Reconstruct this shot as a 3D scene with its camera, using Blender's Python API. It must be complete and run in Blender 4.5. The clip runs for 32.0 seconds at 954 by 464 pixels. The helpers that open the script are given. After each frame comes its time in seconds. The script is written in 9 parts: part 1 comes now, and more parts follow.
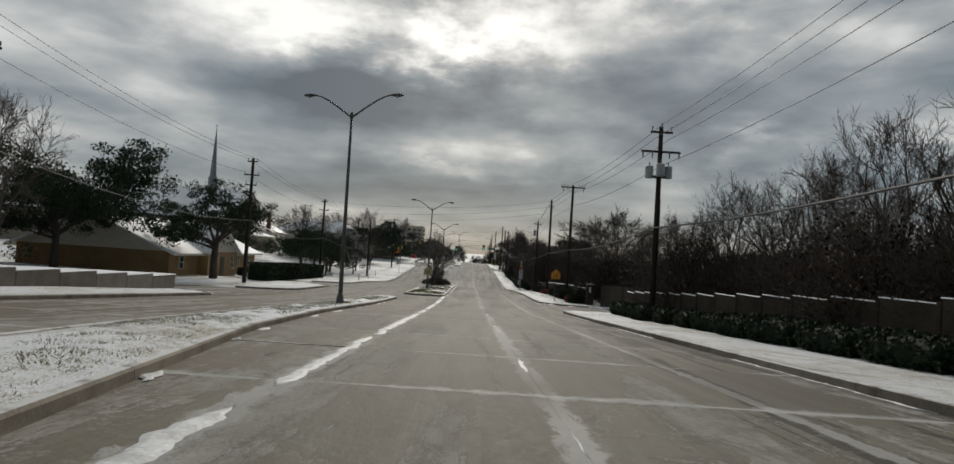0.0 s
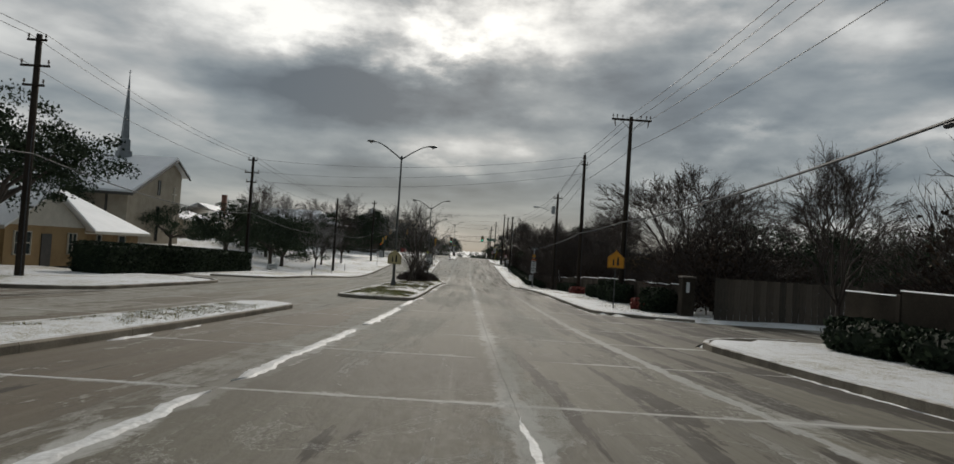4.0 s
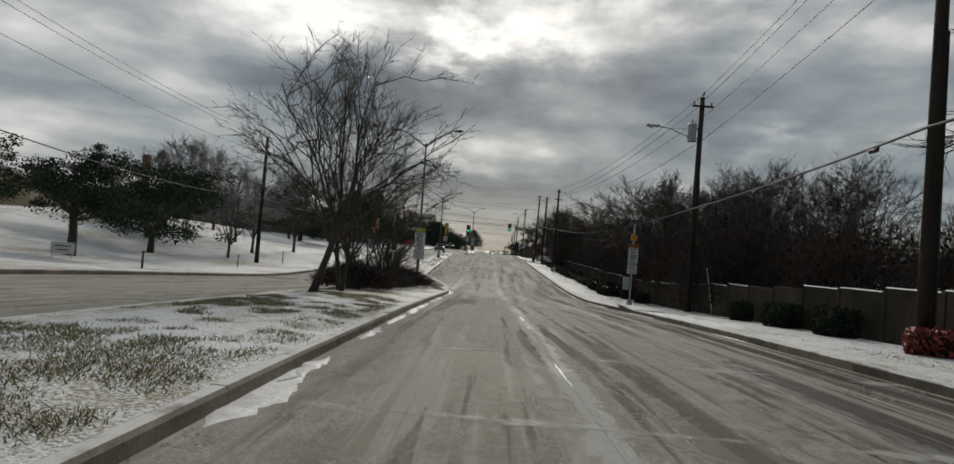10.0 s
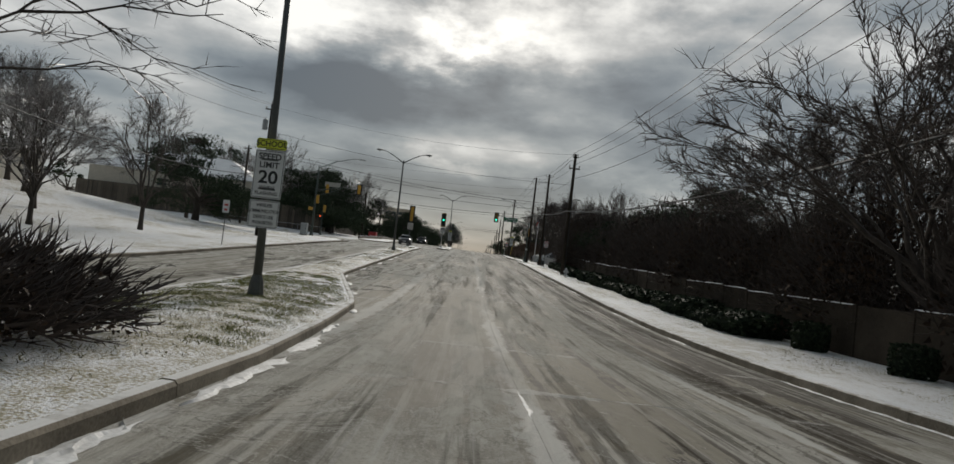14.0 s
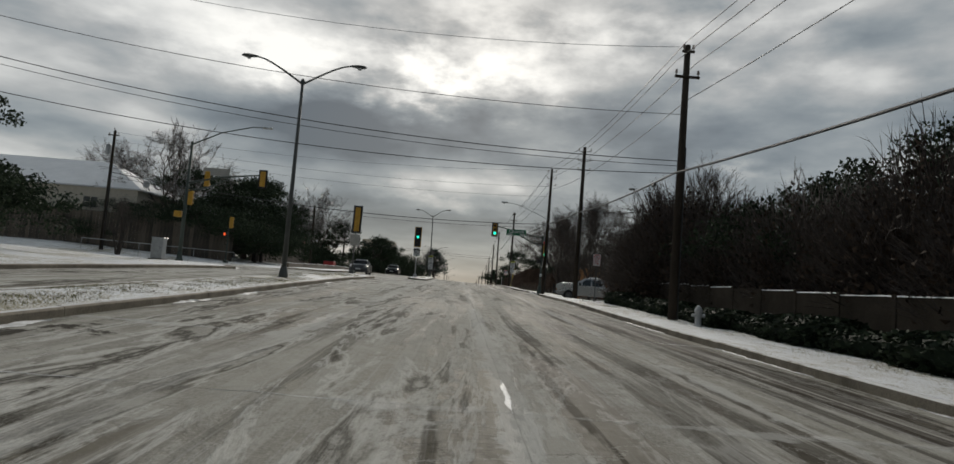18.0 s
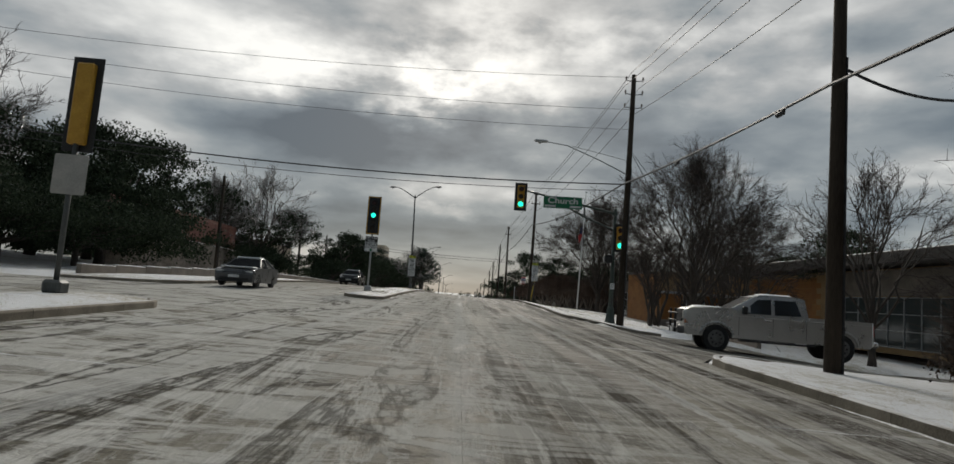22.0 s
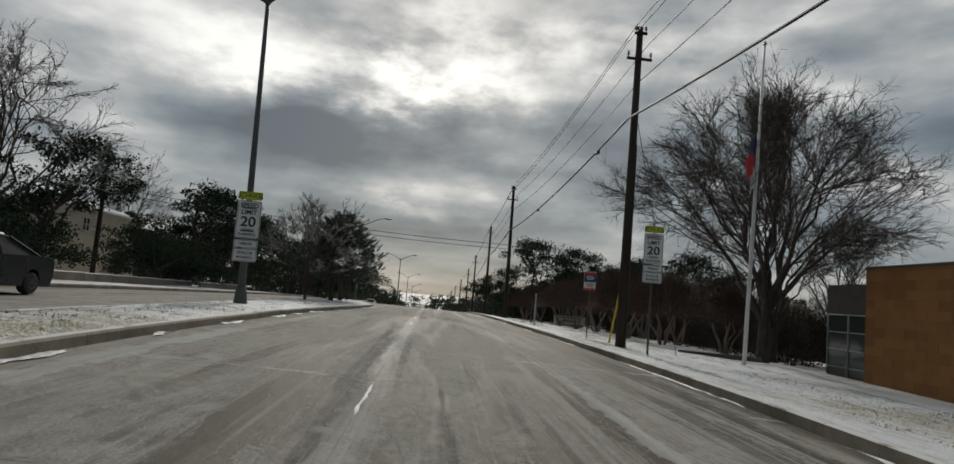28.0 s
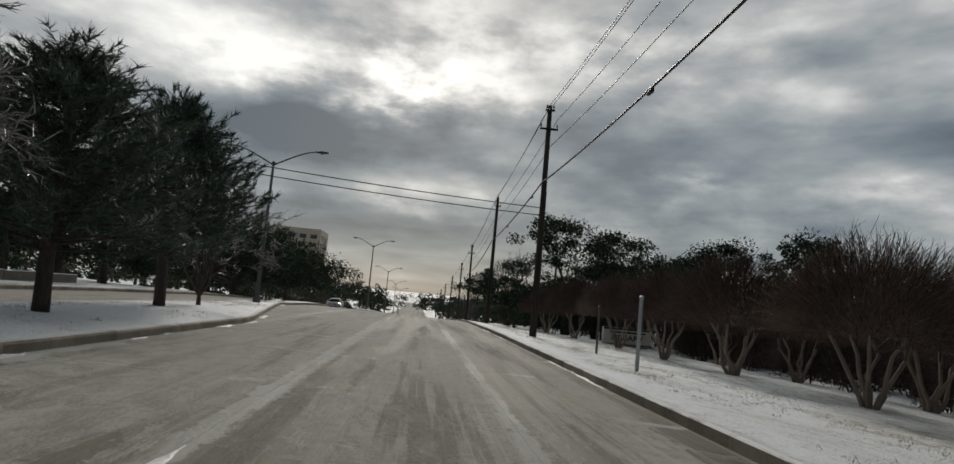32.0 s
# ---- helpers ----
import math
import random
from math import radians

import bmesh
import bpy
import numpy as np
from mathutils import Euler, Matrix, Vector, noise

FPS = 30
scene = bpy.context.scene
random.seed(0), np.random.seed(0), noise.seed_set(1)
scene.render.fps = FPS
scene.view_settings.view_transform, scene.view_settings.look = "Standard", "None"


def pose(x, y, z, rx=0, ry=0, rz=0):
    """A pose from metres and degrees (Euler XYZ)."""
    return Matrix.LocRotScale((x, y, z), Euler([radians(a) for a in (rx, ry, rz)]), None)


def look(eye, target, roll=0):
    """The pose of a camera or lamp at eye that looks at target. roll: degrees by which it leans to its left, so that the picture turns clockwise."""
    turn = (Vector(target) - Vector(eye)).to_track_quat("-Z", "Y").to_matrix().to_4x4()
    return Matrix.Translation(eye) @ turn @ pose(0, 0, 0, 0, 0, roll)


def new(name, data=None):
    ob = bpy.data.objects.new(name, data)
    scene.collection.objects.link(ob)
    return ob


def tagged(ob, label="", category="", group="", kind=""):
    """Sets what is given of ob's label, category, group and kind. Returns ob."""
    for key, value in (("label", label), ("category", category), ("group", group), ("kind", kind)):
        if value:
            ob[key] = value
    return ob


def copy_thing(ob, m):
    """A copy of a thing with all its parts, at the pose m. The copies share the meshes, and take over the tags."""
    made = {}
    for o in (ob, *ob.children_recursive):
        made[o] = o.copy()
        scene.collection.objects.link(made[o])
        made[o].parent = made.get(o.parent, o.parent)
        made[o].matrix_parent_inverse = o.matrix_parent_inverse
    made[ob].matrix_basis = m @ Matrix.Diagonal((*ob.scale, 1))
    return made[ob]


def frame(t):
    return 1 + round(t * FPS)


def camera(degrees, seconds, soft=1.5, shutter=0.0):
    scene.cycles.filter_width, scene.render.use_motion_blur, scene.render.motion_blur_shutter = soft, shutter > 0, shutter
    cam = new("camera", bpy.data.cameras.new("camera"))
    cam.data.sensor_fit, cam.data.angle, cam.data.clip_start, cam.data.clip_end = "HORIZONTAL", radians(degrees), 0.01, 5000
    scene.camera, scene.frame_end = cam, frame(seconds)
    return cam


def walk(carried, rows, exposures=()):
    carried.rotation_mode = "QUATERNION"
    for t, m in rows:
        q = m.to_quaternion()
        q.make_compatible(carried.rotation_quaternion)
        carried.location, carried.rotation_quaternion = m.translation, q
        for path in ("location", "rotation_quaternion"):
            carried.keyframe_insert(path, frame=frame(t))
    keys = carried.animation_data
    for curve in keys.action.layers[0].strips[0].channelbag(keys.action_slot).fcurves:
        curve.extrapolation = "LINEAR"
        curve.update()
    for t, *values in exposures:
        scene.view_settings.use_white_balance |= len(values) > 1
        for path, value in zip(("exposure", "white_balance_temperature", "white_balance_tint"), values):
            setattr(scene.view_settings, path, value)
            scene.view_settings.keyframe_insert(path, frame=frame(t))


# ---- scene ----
cam = camera(71.8, 32.0)
# seconds, x, y, z, heading, pitch, roll
PATH = [
    (0, 0.55, 8.71, 4.45, -0.58, 1.90, -3.84),
    (0.5, 0.60, 12.27, 4.27, -0.32, 1.85, -3.73),
    (1, 0.67, 15.82, 4.09, -0.27, 1.74, -4.06),
    (1.5, 0.76, 19.37, 3.87, -0.32, 1.64, -4.04),
    (2, 0.84, 22.93, 3.67, -1.07, 1.59, -3.92),
    (2.5, 0.89, 26.45, 3.48, -0.99, 1.67, -3.79),
    (3, 0.91, 29.98, 3.30, -0.99, 1.63, -3.53),
    (3.5, 0.95, 33.61, 3.11, -0.91, 1.67, -3.51),
    (5.5, 1.02, 48.45, 2.31, -0.01, 1.85, -4.49),
    (6, 0.99, 52.00, 2.16, 0.31, 1.82, -4.46),
    (6.5, 0.96, 55.59, 1.99, 0.48, 1.91, -4.39),
    (7, 0.89, 59.13, 1.86, 0.64, 1.97, -4.44),
    (7.5, 0.81, 62.80, 1.73, 0.63, 2.04, -4.39),
    (8, 0.74, 66.33, 1.63, 0.73, 1.97, -4.27),
    (8.5, 0.66, 69.88, 1.53, 0.82, 1.90, -4.22),
    (9, 0.60, 73.41, 1.46, 0.83, 1.79, -4.60),
    (9.5, 0.55, 76.93, 1.41, 0.84, 1.60, -4.67),
    (10, 0.52, 80.42, 1.34, 0.95, 1.58, -4.68),
    (10.5, 0.53, 83.97, 1.25, 0.71, 1.37, -4.88),
    (11, 0.58, 87.56, 1.17, -0.10, 1.21, -5.01),
    (11.5, 0.63, 91.18, 1.08, -0.29, 1.27, -5.05),
    (12, 0.69, 94.79, 0.98, -0.30, 1.47, -5.20),
    (12.5, 0.74, 98.67, 0.83, -0.43, 1.36, -5.31),
    (13, 0.79, 102.45, 0.68, -0.52, 1.51, -5.70),
    (13.5, 0.84, 106.18, 0.54, -0.66, 1.62, -6.55),
    (15.5, 0.63, 122.74, -0.21, -1.19, 3.21, -5.34),
    (16, 0.69, 126.97, -0.25, -1.35, 3.32, -4.88),
    (16.5, 0.76, 131.23, -0.26, -1.46, 3.44, -4.81),
    (17, 0.82, 135.45, -0.22, -1.63, 4.10, -4.79),
    (17.5, 0.90, 139.79, -0.13, -1.77, 4.46, -4.59),
    (18, 1.00, 144.29, -0.00, -1.69, 4.90, -4.42),
    (18.5, 1.08, 148.71, 0.13, -1.69, 5.09, -4.42),
    (19, 1.19, 152.99, 0.25, -1.58, 5.06, -4.48),
    (19.5, 1.21, 157.44, 0.36, -1.57, 5.19, -4.53),
    (20, 1.21, 161.81, 0.46, -1.52, 5.29, -4.42),
    (20.5, 1.28, 166.28, 0.56, -1.51, 5.34, -4.61),
    (21, 1.35, 170.95, 0.66, -1.69, 5.28, -4.54),
    (21.5, 1.42, 175.50, 0.80, -1.74, 5.47, -4.28),
    (22, 1.48, 179.80, 0.97, -1.67, 5.47, -4.06),
    (22.5, 1.57, 184.50, 1.09, -1.91, 5.60, -4.26),
    (23, 1.68, 189.20, 1.19, -2.16, 5.74, -4.32),
    (23.5, 1.80, 193.69, 1.24, -2.52, 5.77, -4.56),
    (24, 1.92, 197.99, 1.28, -3.03, 5.86, -4.64),
    (24.5, 1.95, 202.41, 1.33, -3.54, 5.87, -4.53),
    (25, 1.92, 206.69, 1.40, -4.51, 5.99, -4.67),
    (25.5, 1.87, 210.42, 1.50, -5.00, 6.10, -4.50),
    (27.5, 2.17, 225.52, 1.84, -4.55, 5.87, -4.18),
    (28, 2.21, 229.06, 1.91, -4.08, 5.77, -4.65),
    (28.5, 2.26, 232.59, 1.97, -4.74, 5.81, -4.86),
    (29, 2.35, 236.04, 2.02, -5.33, 5.88, -4.95),
    (29.5, 2.47, 239.44, 2.08, -5.62, 5.90, -5.07),
    (30, 2.64, 242.89, 2.09, -4.54, 5.84, -5.17),
    (30.5, 2.81, 246.25, 2.11, -4.78, 5.90, -5.37),
    (31, 2.96, 249.67, 2.12, -5.08, 5.93, -5.47),
    (31.5, 3.10, 252.99, 2.12, -5.98, 6.10, -5.50),
    (32, 3.27, 256.42, 2.07, -4.92, 5.75, -5.30),
]
walk(cam, [(t, pose(x, y, z, 90 + p, r, w)) for t, x, y, z, w, p, r in PATH], exposures=[(0.0, 0.0), (32.0, 0.0)])

# ---- light: low winter sun behind broken cloud ----
SUN_EL, SUN_AZ = radians(27), radians(-1)          # elevation, turn to the left of +y
world = bpy.data.worlds.new("winter_sky")
scene.world = world
world.use_nodes = True
wn, wl = world.node_tree.nodes, world.node_tree.links
wn.clear()


def wnode(kind, **kw):
    n = wn.new(kind)
    for k, v in kw.items():
        if k == "operation":
            n.operation = v
        elif k == "noise_dimensions":
            n.noise_dimensions = v
        elif k == "data_type":
            n.data_type = v
        elif k == "blend_type":
            n.blend_type = v
    return n


def wmath(op, a, b=0.0, c=None):
    n = wnode("ShaderNodeMath", operation=op)
    for i, v in enumerate((a, b) if c is None else (a, b, c)):
        if isinstance(v, bpy.types.NodeSocket):
            wl.new(v, n.inputs[i])
        else:
            n.inputs[i].default_value = v
    return n.outputs[0]


def wvec(op, a, b=(0, 0, 0)):
    n = wnode("ShaderNodeVectorMath", operation=op)
    for i, v in enumerate((a, b)):
        if isinstance(v, bpy.types.NodeSocket):
            wl.new(v, n.inputs[i])
        else:
            n.inputs[i].default_value = v
    return n.outputs["Value"] if op in ("DOT_PRODUCT", "LENGTH") else n.outputs["Vector"]


coord = wnode("ShaderNodeTexCoord").outputs["Generated"]
direction = wvec("NORMALIZE", coord)
sep = wnode("ShaderNodeSeparateXYZ")
wl.new(direction, sep.inputs[0])
up = wmath("MAXIMUM", sep.outputs[2], 0.0)
lift = wmath("ADD", up, 0.10)
flat = wnode("ShaderNodeCombineXYZ")
wl.new(wmath("DIVIDE", sep.outputs[0], lift), flat.inputs[0])
wl.new(wmath("DIVIDE", sep.outputs[1], lift), flat.inputs[1])
big = wnode("ShaderNodeTexNoise", noise_dimensions="3D")
wl.new(wvec("ADD", wvec("MULTIPLY", flat.outputs[0], (1.15, 1.15, 1.0)), (3.4, 1.7, 2.7)), big.inputs["Vector"])
big.inputs["Scale"].default_value, big.inputs["Detail"].default_value = 1.0, 4.0
big.inputs["Roughness"].default_value, big.inputs["Distortion"].default_value = 0.5, 0.0
puff = wnode("ShaderNodeTexNoise", noise_dimensions="3D")
wl.new(wvec("ADD", wvec("MULTIPLY", direction, (4.6, 4.6, 13.5)), (2.3, 8.1, 4.6)), puff.inputs["Vector"])
puff.inputs["Scale"].default_value, puff.inputs["Detail"].default_value = 1.0, 6.0
puff.inputs["Roughness"].default_value, puff.inputs["Distortion"].default_value = 0.47, 0.0
cloud = wmath("ADD", wmath("ADD", wmath("MULTIPLY", big.outputs["Fac"], 0.22), wmath("MULTIPLY", puff.outputs["Fac"], 0.50)), 0.14)
sun_dir = Vector((-math.sin(SUN_AZ) * math.cos(SUN_EL), math.cos(SUN_AZ) * math.cos(SUN_EL), math.sin(SUN_EL)))
# ragged outlines for the cloud masses
warp = wnode("ShaderNodeTexNoise", noise_dimensions="3D")
wl.new(wvec("ADD", wvec("MULTIPLY", direction, (8.0, 8.0, 17.0)), (1.9, 5.3, 9.2)), warp.inputs["Vector"])
warp.inputs["Scale"].default_value, warp.inputs["Detail"].default_value, warp.inputs["Roughness"].default_value = 1.0, 7.0, 0.6
shift = wnode("ShaderNodeSeparateXYZ")
wl.new(warp.outputs["Color"], shift.inputs[0])
turn_out = wmath("ADD", wmath("ARCTAN2", sep.outputs[0], sep.outputs[1]), wmath("MULTIPLY", wmath("SUBTRACT", shift.outputs[0], 0.5), radians(17)))
rise_out = wmath("ADD", wmath("ARCSINE", sep.outputs[2]), wmath("MULTIPLY", wmath("SUBTRACT", shift.outputs[1], 0.5), radians(8)))


def mass(az, el, wide, tall, amount):
    """A soft mass of thicker or thinner cloud around one direction, in degrees."""
    a = wmath("DIVIDE", wmath("SUBTRACT", turn_out, radians(az)), radians(wide))
    b = wmath("DIVIDE", wmath("SUBTRACT", rise_out, radians(el)), radians(tall))
    d = wmath("ADD", wmath("MULTIPLY", a, a), wmath("MULTIPLY", b, b))
    return wmath("MULTIPLY", wmath("EXPONENT", wmath("MULTIPLY", d, -1.0)), amount)


# thicker cloud added out of view, away from the sun, to dim faces turned there
cloud = wmath("ADD", cloud, wmath("MULTIPLY", wmath("MINIMUM", wmath("SUBTRACT", sep.outputs[1], 0.55), 0.0), 0.115))
for part_of_sky in ((0, 13.6, 30, 3.0, -0.08), (4.5, 14.2, 9, 2.2, -0.06), (-12, 13.2, 6, 1.8, -0.05), (-14, 18.2, 7, 2.0, 0.17), (-4.2, 16.6, 3.0, 2.0, 0.20), (-9.5, 14.7, 1.6, 0.8, 0.11),
                    (0, 30, 80, 9, 0.13), (4, 22.2, 6, 1.6, -0.07), (20, 20, 8, 2.5, 0.05), (-22, 19.5, 9, 4.5, 0.11), (-33, 14, 10, 6, 0.05), (25, 11.8, 9, 1.8, -0.04), (34, 15.4, 8, 2.0, -0.03),
                    (22, 10.6, 4, 0.8, 0.09), (36, 10, 6, 1.2, 0.07), (-2.3, 6.8, 3.5, 0.8, 0.09), (10, 5.0, 14, 2.4, -0.03)):
    cloud = wmath("ADD", cloud, mass(*part_of_sky))
# thinner, brighter cloud overhead
over = wmath("MINIMUM", wmath("MAXIMUM", wmath("MULTIPLY", wmath("SUBTRACT", up, 0.48), 4.0), 0.0), 1.0)
cloud = wmath("ADD", cloud, wmath("MULTIPLY", over, 0.07))
# crisp heaped edges where the cloud is torn open
heap = wnode("ShaderNodeTexNoise", noise_dimensions="3D")
wl.new(wvec("ADD", wvec("MULTIPLY", direction, (13.0, 13.0, 24.0)), (7.7, 1.4, 3.2)), heap.inputs["Vector"])
heap.inputs["Scale"].default_value, heap.inputs["Detail"].default_value, heap.inputs["Roughness"].default_value = 1.0, 8.0, 0.55
torn = wmath("ADD", mass(-2, 17.5, 8, 3.2, 0.75), wmath("ADD", mass(10, 21.5, 20, 4.0, 0.4), mass(10, 8.0, 30, 1.6, 0.35)))
cloud = wmath("ADD", cloud, wmath("MULTIPLY", wmath("SUBTRACT", heap.outputs["Fac"], 0.5), torn))
ramp = wnode("ShaderNodeValToRGB")
wl.new(cloud, ramp.inputs[0])
els = ramp.color_ramp.elements
els[0].position, els[0].color = 0.35, (0.076, 0.098, 0.121, 1)
els[1].position, els[1].color = 0.73, (0.95, 0.95, 0.93, 1)
for pos, col in ((0.43, (0.15, 0.181, 0.209, 1)), (0.50, (0.25, 0.281, 0.304, 1)), (0.56, (0.39, 0.405, 0.415, 1)), (0.63, (0.62, 0.63, 0.63, 1))):
    e = els.new(pos)
    e.color = col
for e in els:
    e.color = (e.color[0] * 1.012, e.color[1], e.color[2] * 0.968, 1)
# paler, faintly warm air towards the horizon
haze = wnode("ShaderNodeMix", data_type="RGBA")
wl.new(wmath("POWER", wmath("SUBTRACT", 1.0, wmath("MINIMUM", up, 1.0)), 34.0), haze.inputs[0])
wl.new(ramp.outputs[0], haze.inputs[6])
haze.inputs[7].default_value = (0.245, 0.25, 0.238, 1)
sky = wn.new("ShaderNodeTexSky")
sky.sky_type, sky.sun_disc = "NISHITA", False
sky.sun_elevation, sky.sun_rotation = SUN_EL, -SUN_AZ
clouds = wnode("ShaderNodeBackground")
wl.new(haze.outputs[2], clouds.inputs[0])
clouds.inputs[1].default_value = 1.0
clear = wnode("ShaderNodeBackground")
wl.new(sky.outputs[0], clear.inputs[0])
clear.inputs[1].default_value = 0.006
both = wnode("ShaderNodeAddShader")
wl.new(clouds.outputs[0], both.inputs[0])
wl.new(clear.outputs[0], both.inputs[1])
wl.new(both.outputs[0], wnode("ShaderNodeOutputWorld").inputs[0])
sun_data = bpy.data.lights.new("sun", "SUN")
sun_data.energy, sun_data.angle, sun_data.color = 2.0, radians(10), (1.0, 0.93, 0.83)
sun = new("sun", sun_data)
sun.matrix_world = look(tuple(sun_dir * 100), (0, 0, 0))

# ---- materials ----
def surface(name, dark, light, scale=6.0, rough=(0.6, 0.9), bump=0.3, fine=60.0, metallic=0.0, stretch=(1, 1, 1),
            spread=(0.35, 0.65), vary=0.0, island=0.0, snow=0.0, snow_at=0.6, world_space=False, depth=0.01, specular=0.5):
    """Two scales of variation between two colours, with matching roughness and relief; snow: how much lies on faces that look up."""
    m = bpy.data.materials.new(name)
    m.use_nodes = True
    nt = m.node_tree
    n, l = nt.nodes, nt.links
    bsdf = n["Principled BSDF"]
    tc = n.new("ShaderNodeTexCoord")
    mp = n.new("ShaderNodeMapping")
    mp.inputs["Scale"].default_value = stretch
    geo = n.new("ShaderNodeNewGeometry")
    l.new(geo.outputs["Position"] if world_space else tc.outputs["Object"], mp.inputs["Vector"])
    a = n.new("ShaderNodeTexNoise")
    a.inputs["Scale"].default_value, a.inputs["Detail"].default_value, a.inputs["Roughness"].default_value = scale, 5.0, 0.6
    b = n.new("ShaderNodeTexNoise")
    b.inputs["Scale"].default_value, b.inputs["Detail"].default_value = fine, 3.0
    l.new(mp.outputs[0], a.inputs["Vector"])
    l.new(mp.outputs[0], b.inputs["Vector"])
    mix = n.new("ShaderNodeMath")
    mix.operation = "MULTIPLY_ADD"
    l.new(b.outputs["Fac"], mix.inputs[0])
    mix.inputs[1].default_value = 0.35
    half = n.new("ShaderNodeMath")
    half.operation = "MULTIPLY"
    l.new(a.outputs["Fac"], half.inputs[0])
    half.inputs[1].default_value = 0.65
    l.new(half.outputs[0], mix.inputs[2])
    fac = mix.outputs[0]
    for amount, node, socket in ((vary, "ShaderNodeObjectInfo", "Random"), (island, "ShaderNodeNewGeometry", "Random Per Island")):
        if amount:
            src = n.new(node).outputs[socket]
            add = n.new("ShaderNodeMath")
            add.operation = "MULTIPLY_ADD"
            l.new(src, add.inputs[0])
            add.inputs[1].default_value = amount
            shift = n.new("ShaderNodeMath")
            shift.operation = "SUBTRACT"
            l.new(fac, shift.inputs[0])
            shift.inputs[1].default_value = amount / 2
            l.new(shift.outputs[0], add.inputs[2])
            fac = add.outputs[0]
    ramp = n.new("ShaderNodeValToRGB")
    ramp.color_ramp.elements[0].position, ramp.color_ramp.elements[0].color = spread[0], (*dark, 1)
    ramp.color_ramp.elements[1].position, ramp.color_ramp.elements[1].color = spread[1], (*light, 1)
    l.new(fac, ramp.inputs[0])
    colour = ramp.outputs[0]
    rr = n.new("ShaderNodeMapRange")
    rr.inputs["To Min"].default_value, rr.inputs["To Max"].default_value = rough
    l.new(a.outputs["Fac"], rr.inputs["Value"])
    rough_out = rr.outputs[0]
    if snow:
        sep = n.new("ShaderNodeSeparateXYZ")
        l.new(geo.outputs["Normal"], sep.inputs[0])
        up = n.new("ShaderNodeMath")
        up.operation = "MULTIPLY_ADD"
        l.new(a.outputs["Fac"], up.inputs[0])
        up.inputs[1].default_value = 0.9
        l.new(sep.outputs[2], up.inputs[2])
        step = n.new("ShaderNodeMapRange")
        step.inputs["From Min"].default_value, step.inputs["From Max"].default_value = snow_at + 0.45, snow_at + 0.6
        step.inputs["To Max"].default_value = snow
        l.new(up.outputs[0], step.inputs["Value"])
        mx = n.new("ShaderNodeMix")
        mx.data_type = "RGBA"
        l.new(step.outputs[0], mx.inputs[0])
        l.new(colour, mx.inputs[6])
        mx.inputs[7].default_value = (0.78, 0.80, 0.82, 1)
        colour = mx.outputs[2]
    l.new(colour, bsdf.inputs["Base Color"])
    l.new(rough_out, bsdf.inputs["Roughness"])
    bsdf.inputs["Metallic"].default_value = metallic
    bsdf.inputs["Specular IOR Level"].default_value = specular
    if bump:
        bp = n.new("ShaderNodeBump")
        bp.inputs["Strength"].default_value, bp.inputs["Distance"].default_value = bump, depth
        l.new(mix.outputs[0], bp.inputs["Height"])
        l.new(bp.outputs[0], bsdf.inputs["Normal"])
    return m


def glowing(name, colour, strength):
    m = bpy.data.materials.new(name)
    m.use_nodes = True
    b = m.node_tree.nodes["Principled BSDF"]
    b.inputs["Base Color"].default_value = (*colour, 1)
    b.inputs["Emission Color"].default_value = (*colour, 1)
    b.inputs["Emission Strength"].default_value = strength
    return m


def glassy(name, tint=(0.02, 0.025, 0.03), rough=0.05):
    m = bpy.data.materials.new(name)
    m.use_nodes = True
    b = m.node_tree.nodes["Principled BSDF"]
    b.inputs["Base Color"].default_value = (*tint, 1)
    b.inputs["Roughness"].default_value = rough
    b.inputs["Specular IOR Level"].default_value = 0.8
    return m


SNOW = surface("snow", (0.70, 0.72, 0.74), (0.84, 0.85, 0.86), 1.2, (0.5, 0.8), 0.6, 14.0, depth=0.05)
SNOW_WORN = surface("icy_snow", (0.36, 0.36, 0.355), (0.70, 0.71, 0.715), 3.0, (0.5, 0.8), 0.7, 20.0, depth=0.03, world_space=True)
KERB = surface("kerb_concrete", (0.14, 0.12, 0.092), (0.33, 0.29, 0.23), 1.5, (0.7, 0.95), 0.4, 40.0, vary=0.15, world_space=True, snow=0.6, snow_at=0.82, specular=0.2)
BARK = surface("bark", (0.03, 0.024, 0.019), (0.085, 0.068, 0.055), 5.0, (0.8, 0.95), 0.9, 30.0, stretch=(1, 1, 0.25), depth=0.03)
MYRTLE_BARK = surface("smooth_pale_bark", (0.13, 0.10, 0.075), (0.26, 0.21, 0.165), 4.0, (0.6, 0.8), 0.3, 30.0, stretch=(1, 1, 0.25))
TWIG = surface("twigs", (0.03, 0.022, 0.018), (0.08, 0.06, 0.05), 1.0, (0.6, 0.9), 0.0, 6.0, island=0.4)
TWIG_BROWN = surface("brown_twigs", (0.055, 0.036, 0.027), (0.13, 0.09, 0.068), 1.0, (0.7, 0.95), 0.0, 6.0, island=0.4, specular=0.2)
TWIG_FROST = surface("frosted_twigs", (0.04, 0.032, 0.028), (0.15, 0.135, 0.125), 0.7, (0.25, 0.6), 0.0, 6.0, island=0.5)
